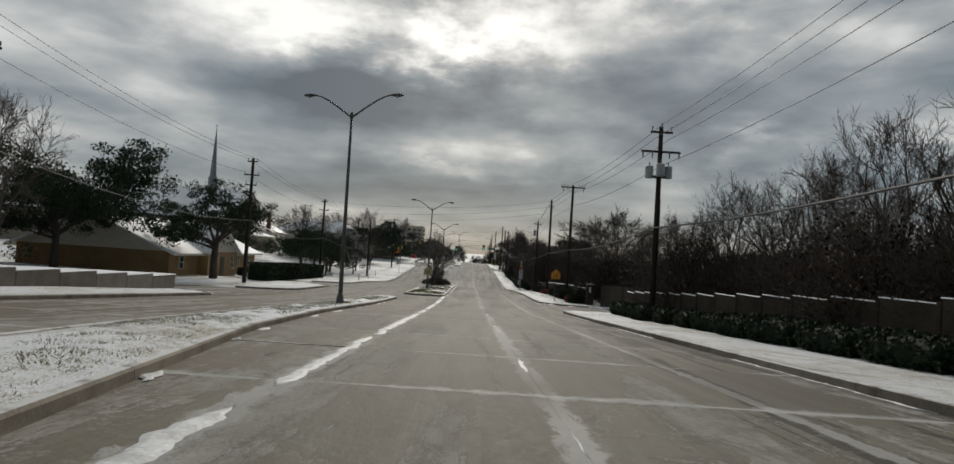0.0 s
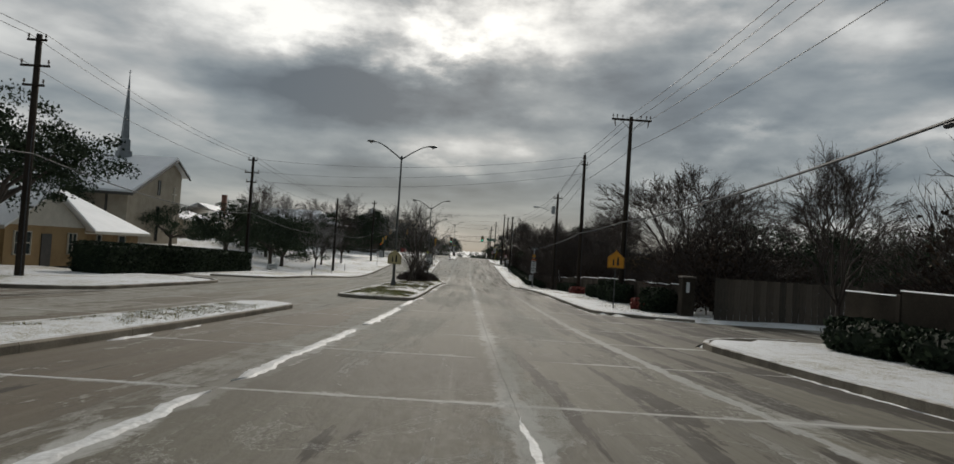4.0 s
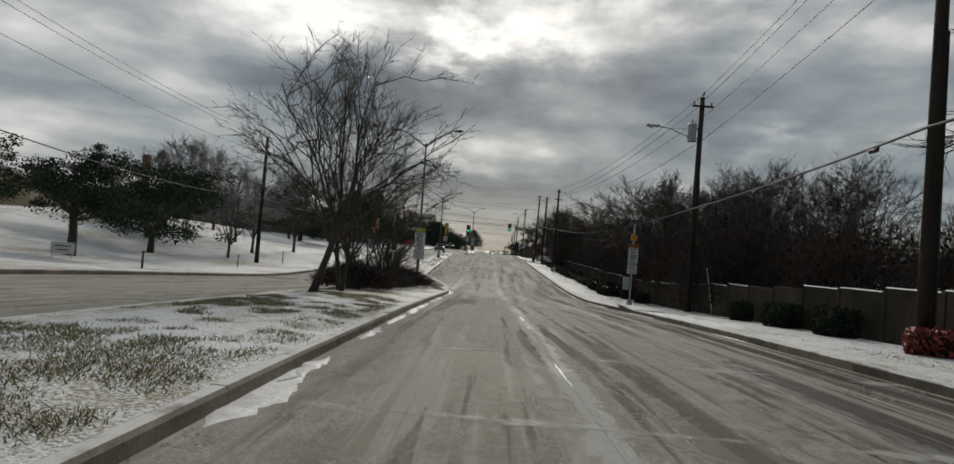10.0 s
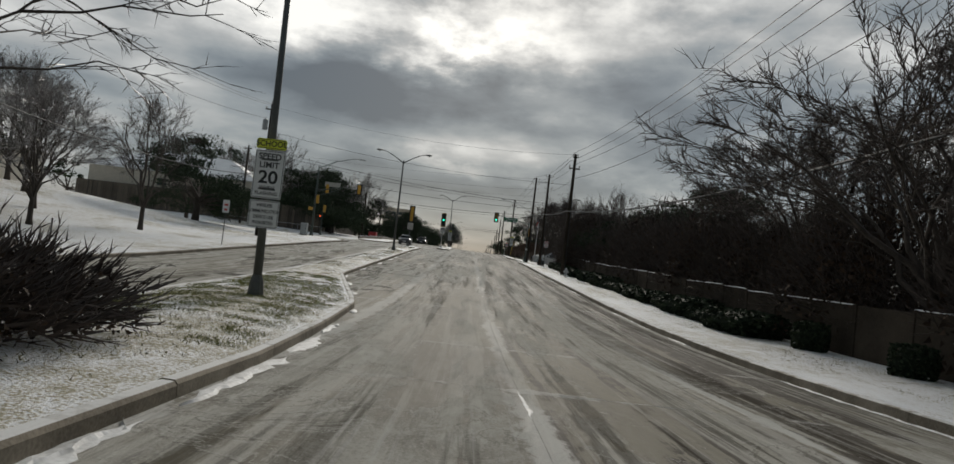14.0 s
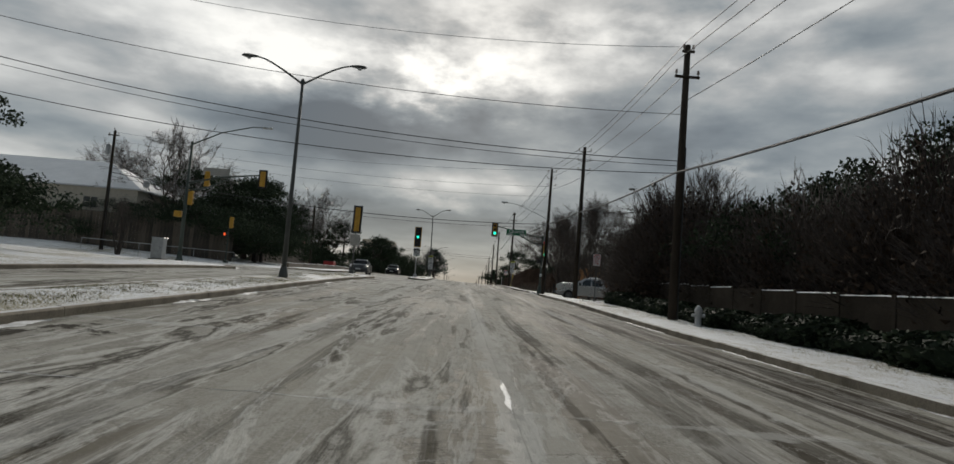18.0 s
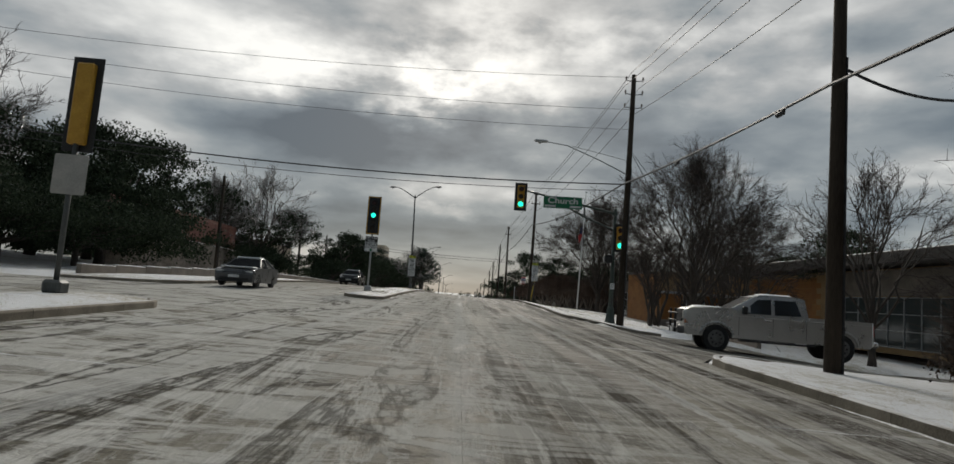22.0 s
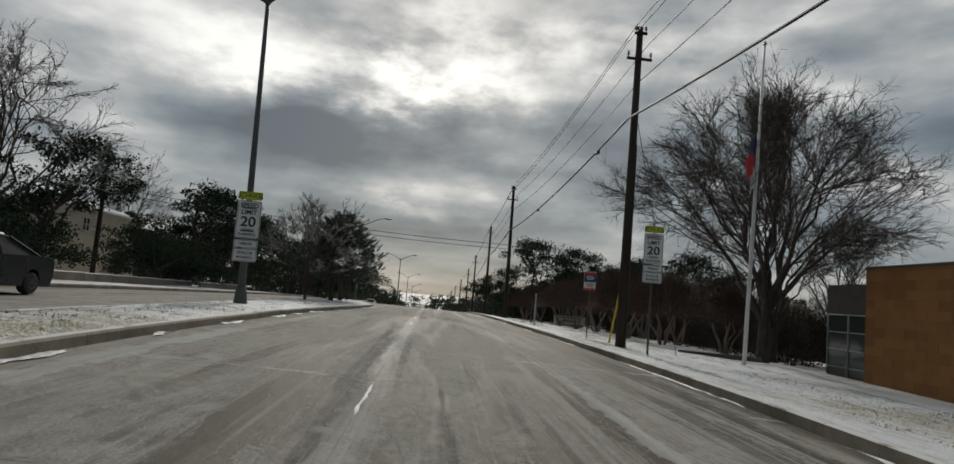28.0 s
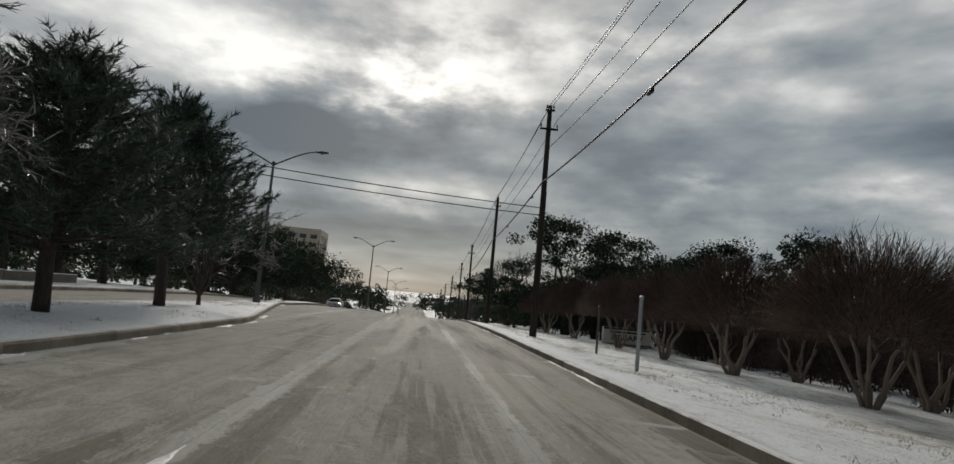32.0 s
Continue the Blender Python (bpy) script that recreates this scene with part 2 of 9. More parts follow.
TWIG_ICE = surface("iced_twigs", (0.09, 0.075, 0.068), (0.32, 0.30, 0.29), 0.7, (0.15, 0.5), 0.0, 6.0, island=0.5)
LEAF = surface("evergreen_leaves", (0.024, 0.034, 0.021), (0.055, 0.074, 0.043), 0.6, (0.75, 0.95), 0.0, 6.0, island=0.5, snow=0.10, snow_at=0.74, specular=0.08)
NEEDLE = surface("pine_needles", (0.03, 0.048, 0.036), (0.11, 0.145, 0.11), 0.6, (0.5, 0.8), 0.0, 6.0, island=0.5, snow=0.35, snow_at=0.62, specular=0.25)
DEAD_LEAF = surface("brown_leaves", (0.026, 0.018, 0.013), (0.085, 0.058, 0.04), 0.6, (0.7, 0.95), 0.0, 6.0, island=0.5, specular=0.15)
HEDGE_LEAF = surface("hedge_leaves", (0.012, 0.020, 0.011), (0.040, 0.055, 0.030), 0.8, (0.7, 0.9), 0.0, 6.0, island=0.5, specular=0.15)
RED_LEAF = surface("red_leaves", (0.16, 0.025, 0.02), (0.34, 0.07, 0.05), 0.8, (0.4, 0.7), 0.0, 6.0, island=0.4)
GRASS_GREEN = surface("green_winter_grass", (0.09, 0.10, 0.025), (0.27, 0.27, 0.09), 2.0, (0.7, 0.95), 0.0, 9.0, island=0.6)
GRASS = surface("winter_grass", (0.11, 0.105, 0.04), (0.30, 0.27, 0.13), 2.0, (0.7, 0.95), 0.0, 9.0, island=0.6)
POLE_WOOD = surface("weathered_pole_wood", (0.022, 0.017, 0.013), (0.06, 0.048, 0.037), 3.0, (0.75, 0.95), 0.8, 40.0, stretch=(1, 1, 0.12), vary=0.2, depth=0.02, specular=0.15)
LAMP_STEEL = surface("galvanised_steel", (0.06, 0.064, 0.06), (0.12, 0.125, 0.12), 2.0, (0.5, 0.7), 0.1, 40.0, metallic=0.3, stretch=(1, 1, 0.3))
LAMP_GREEN = surface("green_painted_steel", (0.035, 0.05, 0.042), (0.075, 0.095, 0.083), 2.0, (0.4, 0.65), 0.15, 40.0, metallic=0.2)
DARK_METAL = surface("dark_metal", (0.03, 0.03, 0.032), (0.07, 0.07, 0.072), 6.0, (0.35, 0.6), 0.1, 40.0, metallic=0.4)
PALE_METAL = surface("pale_grey_metal", (0.30, 0.31, 0.31), (0.45, 0.46, 0.46), 4.0, (0.35, 0.6), 0.15, 40.0, metallic=0.3, snow=0.6)
PORCELAIN = surface("brown_porcelain", (0.10, 0.075, 0.06), (0.20, 0.16, 0.13), 6.0, (0.2, 0.4), 0.0, 20.0)
CABLE = surface("black_cable", (0.018, 0.018, 0.019), (0.045, 0.045, 0.046), 3.0, (0.5, 0.7), 0.0, 20.0)
CABLE_ICE = surface("iced_wire", (0.22, 0.23, 0.24), (0.50, 0.52, 0.54), 1.0, (0.1, 0.35), 0.0, 9.0)
SIGN_WHITE = surface("white_sign_sheet", (0.60, 0.61, 0.60), (0.72, 0.73, 0.72), 3.0, (0.4, 0.6), 0.05, 30.0)
SIGN_YELLOW = surface("fluorescent_yellow_sheet", (0.55, 0.60, 0.03), (0.70, 0.74, 0.06), 3.0, (0.4, 0.6), 0.05, 30.0)
SIGN_AMBER = surface("amber_sheet", (0.55, 0.23, 0.012), (0.70, 0.31, 0.02), 3.0, (0.4, 0.6), 0.05, 30.0)
SIGN_ORANGE = surface("orange_sheet", (0.55, 0.13, 0.015), (0.68, 0.19, 0.03), 3.0, (0.4, 0.6), 0.05, 30.0)
SIGN_BACK = surface("bare_sign_back", (0.34, 0.33, 0.30), (0.48, 0.46, 0.42), 3.0, (0.35, 0.55), 0.1, 30.0, metallic=0.4)
SIGN_GREEN = surface("green_sign_sheet", (0.008, 0.12, 0.055), (0.015, 0.18, 0.08), 3.0, (0.4, 0.6), 0.05, 30.0)
SIGN_BLACK = surface("black_sign_ink", (0.012, 0.012, 0.012), (0.03, 0.03, 0.03), 5.0, (0.5, 0.7), 0.0, 30.0)
SIGN_RED = surface("red_sign_ink", (0.42, 0.03, 0.03), (0.58, 0.06, 0.05), 5.0, (0.5, 0.7), 0.0, 30.0)
SIGN_BLUE = surface("navy_sign_ink", (0.02, 0.03, 0.10), (0.04, 0.06, 0.16), 5.0, (0.5, 0.7), 0.0, 30.0)
SIGNAL_YELLOW = surface("signal_yellow_paint", (0.42, 0.22, 0.02), (0.58, 0.33, 0.04), 4.0, (0.4, 0.6), 0.1, 30.0)
GREEN_LENS = glowing("green_lens", (0.02, 0.85, 0.55), 1.6)
RED_STOP = glowing("red_stop", (0.9, 0.10, 0.02), 1.4)
GLASS = glassy("dark_glass")
PANE = glassy("window_pane", (0.05, 0.06, 0.06), 0.06)
FENCE_WOOD = surface("weathered_fence", (0.055, 0.046, 0.036), (0.155, 0.125, 0.095), 1.3, (0.75, 0.95), 0.5, 22.0, stretch=(3, 3, 0.5), vary=0.25)
# tan darkened well below its own tone: the wall's shade is in the colour
WALL_TAN_DIM = surface("tan_panel_wall", (0.036, 0.03, 0.023), (0.078, 0.064, 0.05), 0.9, (0.85, 1.0), 0.4, 30.0, vary=0.12, specular=0.08)
CAP_SNOW = surface("snow_cap", (0.72, 0.74, 0.76), (0.85, 0.86, 0.87), 3.0, (0.5, 0.8), 0.5, 30.0)
BRICK_TAN = surface("tan_brick_face", (0.22, 0.135, 0.06), (0.34, 0.225, 0.105), 0.8, (0.75, 0.95), 0.3, 50.0, vary=0.2)
BRICK_OCHRE = surface("ochre_brick_face", (0.24, 0.105, 0.03), (0.33, 0.15, 0.045), 0.8, (0.75, 0.95), 0.4, 45.0, vary=0.3)
BRICK_BEIGE = surface("beige_brick_face", (0.32, 0.27, 0.20), (0.46, 0.40, 0.31), 0.8, (0.75, 0.95), 0.3, 50.0, vary=0.15)
BRICK_RED = surface("red_brown_brick", (0.10, 0.045, 0.032), (0.19, 0.09, 0.062), 1.5, (0.75, 0.95), 0.4, 45.0, vary=0.2)
RED_WOOD = surface("red_stained_boards", (0.11, 0.040, 0.028), (0.21, 0.085, 0.06), 1.5, (0.7, 0.9), 0.4, 30.0, stretch=(3, 3, 0.5), vary=0.3)
TRIM = surface("pale_trim", (0.50, 0.46, 0.38), (0.62, 0.57, 0.48), 2.0, (0.5, 0.7), 0.1, 30.0)
TRIM_DARK = surface("dark_trim", (0.05, 0.045, 0.04), (0.10, 0.09, 0.08), 2.0, (0.5, 0.7), 0.1, 30.0)
ROOF_SNOW = surface("snow_on_roof", (0.70, 0.72, 0.74), (0.85, 0.86, 0.88), 0.5, (0.5, 0.8), 0.4, 10.0, depth=0.04)
SPIRE = surface("lead_grey_cladding", (0.14, 0.155, 0.165), (0.24, 0.26, 0.27), 1.5, (0.4, 0.6), 0.1, 30.0, metallic=0.3)
STONE_WALL = surface("retaining_concrete", (0.12, 0.10, 0.08), (0.26, 0.22, 0.18), 0.9, (0.75, 0.95), 0.5, 25.0, vary=0.15)
CAR_SILVER = surface("silver_car_paint", (0.46, 0.46, 0.45), (0.56, 0.56, 0.55), 1.5, (0.22, 0.34), 0.0, 20.0, metallic=0.75)
CAR_GREY = surface("grey_car_paint", (0.07, 0.073, 0.077), (0.11, 0.114, 0.12), 1.5, (0.22, 0.35), 0.0, 20.0, metallic=0.55)
CAR_BLACK = surface("dark_car_paint", (0.02, 0.022, 0.025), (0.04, 0.042, 0.045), 1.5, (0.2, 0.3), 0.0, 20.0, metallic=0.3)
TYRE = surface("tyre_rubber", (0.012, 0.012, 0.012), (0.03, 0.03, 0.03), 8.0, (0.7, 0.9), 0.3, 40.0)
CHROME = surface("chrome", (0.5, 0.5, 0.5), (0.65, 0.65, 0.65), 3.0, (0.12, 0.25), 0.0, 20.0, metallic=1.0)
HEADLAMP = glassy("headlamp_glass", (0.55, 0.55, 0.52), 0.1)
PLASTIC_WHITE = surface("white_plastic", (0.55, 0.55, 0.53), (0.68, 0.68, 0.66), 4.0, (0.4, 0.6), 0.05, 30.0)
PLASTIC_YELLOW = surface("yellow_plastic", (0.55, 0.38, 0.02), (0.70, 0.50, 0.04), 4.0, (0.4, 0.6), 0.05, 30.0)
RED_PAINT = surface("red_paint", (0.30, 0.02, 0.02), (0.42, 0.04, 0.04), 4.0, (0.4, 0.6), 0.1, 30.0)


def road_material():
    """Concrete slabs under broken ice: wet dark bare strips, pale frozen films and crumbs of packed snow, drawn out along the traffic."""
    m = bpy.data.materials.new("icy_concrete_road")
    m.use_nodes = True
    nt = m.node_tree
    n, l = nt.nodes, nt.links
    bsdf = n["Principled BSDF"]
    pos = n.new("ShaderNodeNewGeometry").outputs["Position"]

    def noise_at(stretch, scale, detail=5.0, rough=0.6, dist=0.0, shift=(0, 0, 0)):
        mp = n.new("ShaderNodeMapping")
        mp.inputs["Scale"].default_value = stretch
        mp.inputs["Location"].default_value = shift
        l.new(pos, mp.inputs["Vector"])
        t = n.new("ShaderNodeTexNoise")
        t.inputs["Scale"].default_value, t.inputs["Detail"].default_value = scale, detail
        t.inputs["Roughness"].default_value, t.inputs["Distortion"].default_value = rough, dist
        l.new(mp.outputs[0], t.inputs["Vector"])
        return t.outputs["Fac"]

    def rng(v, a, b, c=0.0, d=1.0):
        r = n.new("ShaderNodeMapRange")
        r.inputs["From Min"].default_value, r.inputs["From Max"].default_value = a, b
        r.inputs["To Min"].default_value, r.inputs["To Max"].default_value = c, d
        l.new(v, r.inputs["Value"])
        return r.outputs[0]

    def mul(a, b, op="MULTIPLY"):
        k = n.new("ShaderNodeMath")
        k.operation = op
        for i, v in enumerate((a, b)):
            if isinstance(v, bpy.types.NodeSocket):
                l.new(v, k.inputs[i])
            else:
                k.inputs[i].default_value = v
        return k.outputs[0]

    def plus(*terms):
        out = terms[0]
        for t in terms[1:]:
            out = mul(out, t, "ADD")
        return out

    def blend(f, a, b):
        k = n.new("ShaderNodeMix")
        k.data_type = "RGBA"
        l.new(f, k.inputs[0])
        for i, v in ((6, a), (7, b)):
            if isinstance(v, bpy.types.NodeSocket):
                l.new(v, k.inputs[i])
            else:
                k.inputs[i].default_value = (*v, 1)
        return k.outputs[2]

    def band(v, at, width):
        """1 on the line where v equals at, falling to 0 at width."""
        return rng(mul(mul(v, -at, "ADD"), 0.0, "ABSOLUTE"), 0.0, width, 1.0, 0.0)

    sep = n.new("ShaderNodeSeparateXYZ")
    l.new(pos, sep.inputs[0])
    px, py = sep.outputs[0], sep.outputs[1]
    slab = n.new("ShaderNodeObjectInfo").outputs["Random"]
    streak = noise_at((1.5, 0.075, 1), 1.0, 7.0, 0.6, 0.25)
    film = noise_at((0.75, 0.06, 1), 1.0, 7.0, 0.62, 0.4, (7.1, 3.3, 0))
    thin = noise_at((7.0, 0.2, 1), 1.0, 5.0, 0.6, 0.15)
    sheet_edge = noise_at((0.5, 0.42, 1), 1.0, 8.0, 0.66, 0.7, (1.9, 8.2, 0))
    grain = noise_at((1, 0.6, 1), 11.0, 5.0, 0.68)
    crumb = noise_at((1, 0.5, 1), 2.6, 8.0, 0.72, 0.6)
    blot = noise_at((0.35, 0.16, 1), 1.0, 3.0, 0.5, 0.2)
    fleck = noise_at((1, 0.75, 1), 34.0, 3.0, 0.7)
    tooth = mul(mul(crumb, -0.5, "ADD"), 0.22)
    # how the surface changes along the hill and across the lanes
    upper = rng(py, 55.0, 100.0)
    dip = mul(rng(py, 98.0, 125.0), rng(py, 158.0, 175.0, 1.0, 0.0))
    outer = rng(px, 1.0, 6.0)
    early = rng(py, 64.0, 92.0, 1.0, 0.0)
    turn_lane = rng(px, -2.6, -1.7, 1.0, 0.0)
    # bare concrete, brown where it is wet through
    base = blend(rng(grain, 0.3, 0.7), (0.092, 0.081, 0.056), (0.158, 0.146, 0.108))
    base = blend(rng(slab, 0.1, 0.95, 0.0, 0.75), base, (0.07, 0.062, 0.048))
    base = blend(rng(blot, 0.42, 0.62, 0.0, 0.45), base, (0.168, 0.158, 0.122))
    base = blend(mul(mul(turn_lane, rng(py, 60.0, 70.0, 1.0, 0.0)), 0.6), base, (0.105, 0.078, 0.052))
    base = blend(rng(thin, 0.53, 0.64, 0.0, 0.35), base, (0.075, 0.067, 0.053))
    # dark wet strips with ragged ends
    wet_at = plus(streak, tooth, rng(px, 0.5, 6.0, -0.075, 0.085), mul(dip, mul(outer, 0.03)), rng(blot, 0.35, 0.65, -0.04, 0.04))
    wet = mul(rng(wet_at, 0.585, 0.61), rng(py, 232.0, 258.0, 1.0, 0.5))
    base = blend(mul(wet, 0.93), base, (0.034, 0.028, 0.021))
    # pale frozen films, with a brighter broken rim
    left = rng(px, -6.0, 6.5, 0.035, -0.035)
    film_at = plus(film, tooth, left, mul(upper, 0.035), mul(early, -0.035), rng(py, 236.0, 262.0, 0.0, 0.035), mul(mul(wet, -0.08), 1.0))
    ice = rng(film_at, 0.50, 0.545)
    ice = mul(ice, rng(plus(crumb, mul(fleck, 0.6)), 0.66, 0.90, 0.35, 1.0))
    base = blend(mul(ice, 0.72), base, (0.40, 0.393, 0.36))
    rim = mul(band(film_at, 0.51, 0.013), rng(crumb, 0.45, 0.56))
    base = blend(mul(rim, 0.6), base, (0.46, 0.455, 0.43))
    shade = mul(band(film_at, 0.488, 0.009), rng(crumb, 0.44, 0.54))
    base = blend(mul(shade, 0.6), base, (0.05, 0.044, 0.034))
    # long pale and dark scrapes left by wheels
    lines_a = noise_at((3.0, 0.05, 1), 1.0, 6.0, 0.6, 0.12, (5.2, 1.1, 0))
    lines_b = noise_at((2.2, 0.065, 1), 1.0, 6.0, 0.6, 0.15, (0.7, 6.4, 0))
    much = mul(mul(rng(py, 64.0, 96.0, 0.12, 1.0), rng(py, 222.0, 244.0, 1.0, 0.45)), rng(blot, 0.30, 0.55, 0.35, 1.0))
    pale = mul(rng(plus(lines_a, mul(tooth, 0.5)), 0.515, 0.575), much)
    base = blend(mul(pale, 0.62), base, (0.40, 0.39, 0.355))
    bare = mul(rng(plus(lines_b, mul(tooth, 0.5), rng(px, -2.0, 6.0, -0.03, 0.03)), 0.545, 0.575), much)
    base = blend(mul(bare, rng(px, -2.0, 4.5, 0.38, 0.72)), base, (0.042, 0.036, 0.028))
    # edges of sheets that broke across the lanes
    split = mul(band(plus(sheet_edge, mul(tooth, 0.3)), 0.5, 0.010), rng(blot, 0.44, 0.54))
    base = blend(mul(mul(split, rng(fleck, 0.35, 0.6)), 0.7), base, (0.42, 0.415, 0.39))
    split2 = mul(band(plus(sheet_edge, mul(tooth, 0.3)), 0.478, 0.007), rng(blot, 0.46, 0.56))
    base = blend(mul(split2, 0.65), base, (0.045, 0.038, 0.03))
    # ragged ice that clings to the cross joints
    k = n.new("ShaderNodeMath")
    k.operation = "PINGPONG"
    l.new(mul(py, 6.0, "ADD"), k.inputs[0])
    k.inputs[1].default_value = 2.3
    joint = rng(k.outputs[0], 0.0, 0.55, 0.30, 0.0)
    lump = noise_at((0.6, 0.5, 1), 1.0, 7.0, 0.68, 0.5, (4.4, 1.2, 0))
    joint_ice = rng(plus(joint, lump, tooth), 0.78, 0.84)
    base = blend(mul(joint_ice, 0.55), base, (0.42, 0.417, 0.395))
    # thin frost along the cross joints of the bare slabs
    seam = mul(mul(rng(k.outputs[0], 0.03, 0.07, 1.0, 0.0), rng(plus(lump, tooth), 0.40, 0.48)), early)
    base = blend(mul(seam, 0.75), base, (0.46, 0.455, 0.43))
    # churned crust where the side street crosses
    churn = noise_at((0.45, 1.5, 1), 1.0, 8.0, 0.7, 0.9)
    zone = mul(mul(rng(py, 158.0, 182.0), rng(py, 212.0, 226.0, 1.0, 0.0)), rng(px, -1.0, 5.0, 1.0, 0.25))
    crust_at = plus(churn, left)
    crust = mul(zone, rng(crust_at, 0.48, 0.53))
    base = blend(mul(crust, 0.75), base, (0.52, 0.515, 0.485))
    gap = mul(zone, rng(crust_at, 0.40, 0.43, 1.0, 0.0))
    base = blend(mul(gap, 0.85), base, (0.048, 0.042, 0.034))
    # ragged ruts through the packed ice, dark with a raised white lip
    rut = noise_at((1.15, 0.13, 1), 1.0, 8.0, 0.62, 0.5, (8.8, 2.9, 0))
    rut_at = plus(rut, mul(tooth, 0.7))
    packed = mul(mul(rng(py, 112.0, 150.0), rng(py, 216.0, 238.0, 1.0, 0.0)), rng(px, -1.5, 4.0, 1.0, 0.3))
    lip = mul(packed, band(rut_at, 0.53, 0.03))
    base = blend(mul(lip, 0.7), base, (0.58, 0.575, 0.545))
    trench = mul(packed, mul(band(rut_at, 0.59, 0.032), rng(blot, 0.34, 0.44)))
    base = blend(mul(trench, 0.92), base, (0.028, 0.024, 0.018))
    # bare holes in the ice at the foot of the hill
    hole_at = noise_at((0.5, 0.33, 1), 1.0, 7.0, 0.7, 0.6, (2.7, 5.9, 0))
    hole = mul(mul(dip, rng(px, -1.0, -2.2)), rng(plus(hole_at, tooth), 0.60, 0.63))
    base = blend(mul(hole, 0.9), base, (0.03, 0.026, 0.02))
    # fine frosted lines
    hair = noise_at((16.0, 0.16, 1), 1.0, 4.0, 0.6, 0.1)
    hairs = mul(mul(rng(hair, 0.58, 0.65), rng(film, 0.42, 0.55)), rng(early, 0.0, 1.0, 1.0, 0.3))
    base = blend(mul(hairs, 0.45), base, (0.38, 0.375, 0.36))
    # snow residue along the lane joints
    for x0, width in ((-1.65, 0.5), (1.6, 0.42), (4.5, 0.28)):
        near = band(px, x0, width)
        res = rng(plus(mul(near, 0.42), mul(crumb, 0.75)), 0.60, 0.67)
        res = mul(res, rng(blot, 0.36, 0.56, 0.2, 1.0))
        base = blend(mul(res, 0.6), base, (0.46, 0.46, 0.44))
    l.new(base, bsdf.inputs["Base Color"])
    rough = mul(mul(rng(grain, 0.3, 0.7, 0.70, 0.86), plus(mul(ice, 0.10), mul(crust, 0.1)), "ADD"), rng(wet, 0.0, 1.0, 1.0, 0.95))
    l.new(rough, bsdf.inputs["Roughness"])
    matt = mul(plus(ice, crust, lip, trench, mul(pale, 0.7), bare, gap, hole, rim, split), 1.0, "MINIMUM")
    l.new(mul(rng(wet, 0.0, 1.0, 0.24, 0.13), rng(matt, 0.0, 1.0, 1.0, 0.08)), bsdf.inputs["Specular IOR Level"])
    bp = n.new("ShaderNodeBump")
    bp.inputs["Distance"].default_value = 0.03
    l.new(rng(wet, 0.0, 1.0, 0.8, 0.5), bp.inputs["Strength"])
    l.new(plus(mul(crumb, 0.5), mul(grain, 0.4), mul(plus(ice, crust, joint_ice, lip), 0.3), mul(plus(wet, trench), -0.15)), bp.inputs["Height"])
    l.new(bp.outputs[0], bsdf.inputs["Normal"])
    return m


def verge_material(bare=0.0):
    """Thin wind-worn snow over dormant grass."""
    m = bpy.data.materials.new("snow_over_grass")
    m.use_nodes = True
    nt = m.node_tree
    n, l = nt.nodes, nt.links
    bsdf = n["Principled BSDF"]
    pos = n.new("ShaderNodeNewGeometry").outputs["Position"]
    outs = []
    for scale, detail, stretch in ((0.22, 4, (1, 0.6, 1)), (3.0, 7, (1, 0.7, 1)), (28, 4, (1, 1, 1))):
        mp = n.new("ShaderNodeMapping")
        mp.inputs["Scale"].default_value = stretch
        l.new(pos, mp.inputs["Vector"])
        t = n.new("ShaderNodeTexNoise")
        t.inputs["Scale"].default_value, t.inputs["Detail"].default_value, t.inputs["Roughness"].default_value = scale, detail, 0.65
        l.new(mp.outputs[0], t.inputs["Vector"])
        outs.append(t.outputs["Fac"])
    a = n.new("ShaderNodeMath")
    a.operation = "MULTIPLY_ADD"
    l.new(outs[0], a.inputs[0])
    a.inputs[1].default_value = 0.42
    h = n.new("ShaderNodeMath")
    h.operation = "MULTIPLY_ADD"
    l.new(outs[1], h.inputs[0])
    h.inputs[1].default_value = 0.45
    l.new(outs[2], h.inputs[2])
    k = n.new("ShaderNodeMath")
    k.operation = "MULTIPLY"
    l.new(h.outputs[0], k.inputs[0])
    k.inputs[1].default_value = 0.6
    l.new(k.outputs[0], a.inputs[2])
    ramp = n.new("ShaderNodeValToRGB")
    e = ramp.color_ramp.elements
    e[0].position, e[0].color = 0.635 - bare, (0.74, 0.76, 0.78, 1)
    e[1].position, e[1].color = 0.87 - bare, (0.13, 0.12, 0.055, 1)
    for p, c in ((0.715 - bare, (0.66, 0.67, 0.68, 1)), (0.76 - bare, (0.36, 0.33, 0.24, 1))):
        x = e.new(p)
        x.color = c
    l.new(a.outputs[0], ramp.inputs[0])
    l.new(ramp.outputs[0], bsdf.inputs["Base Color"])
    bsdf.inputs["Roughness"].default_value = 0.75
    bp = n.new("ShaderNodeBump")
    bp.inputs["Strength"].default_value, bp.inputs["Distance"].default_value = 0.8, 0.05
    l.new(h.outputs[0], bp.inputs["Height"])
    l.new(bp.outputs[0], bsdf.inputs["Normal"])
    return m


ROAD = road_material()
VERGE = verge_material(0.045)
MEDIAN_TURF = verge_material(0.075)
CLEAN_SNOW = verge_material(0.015)


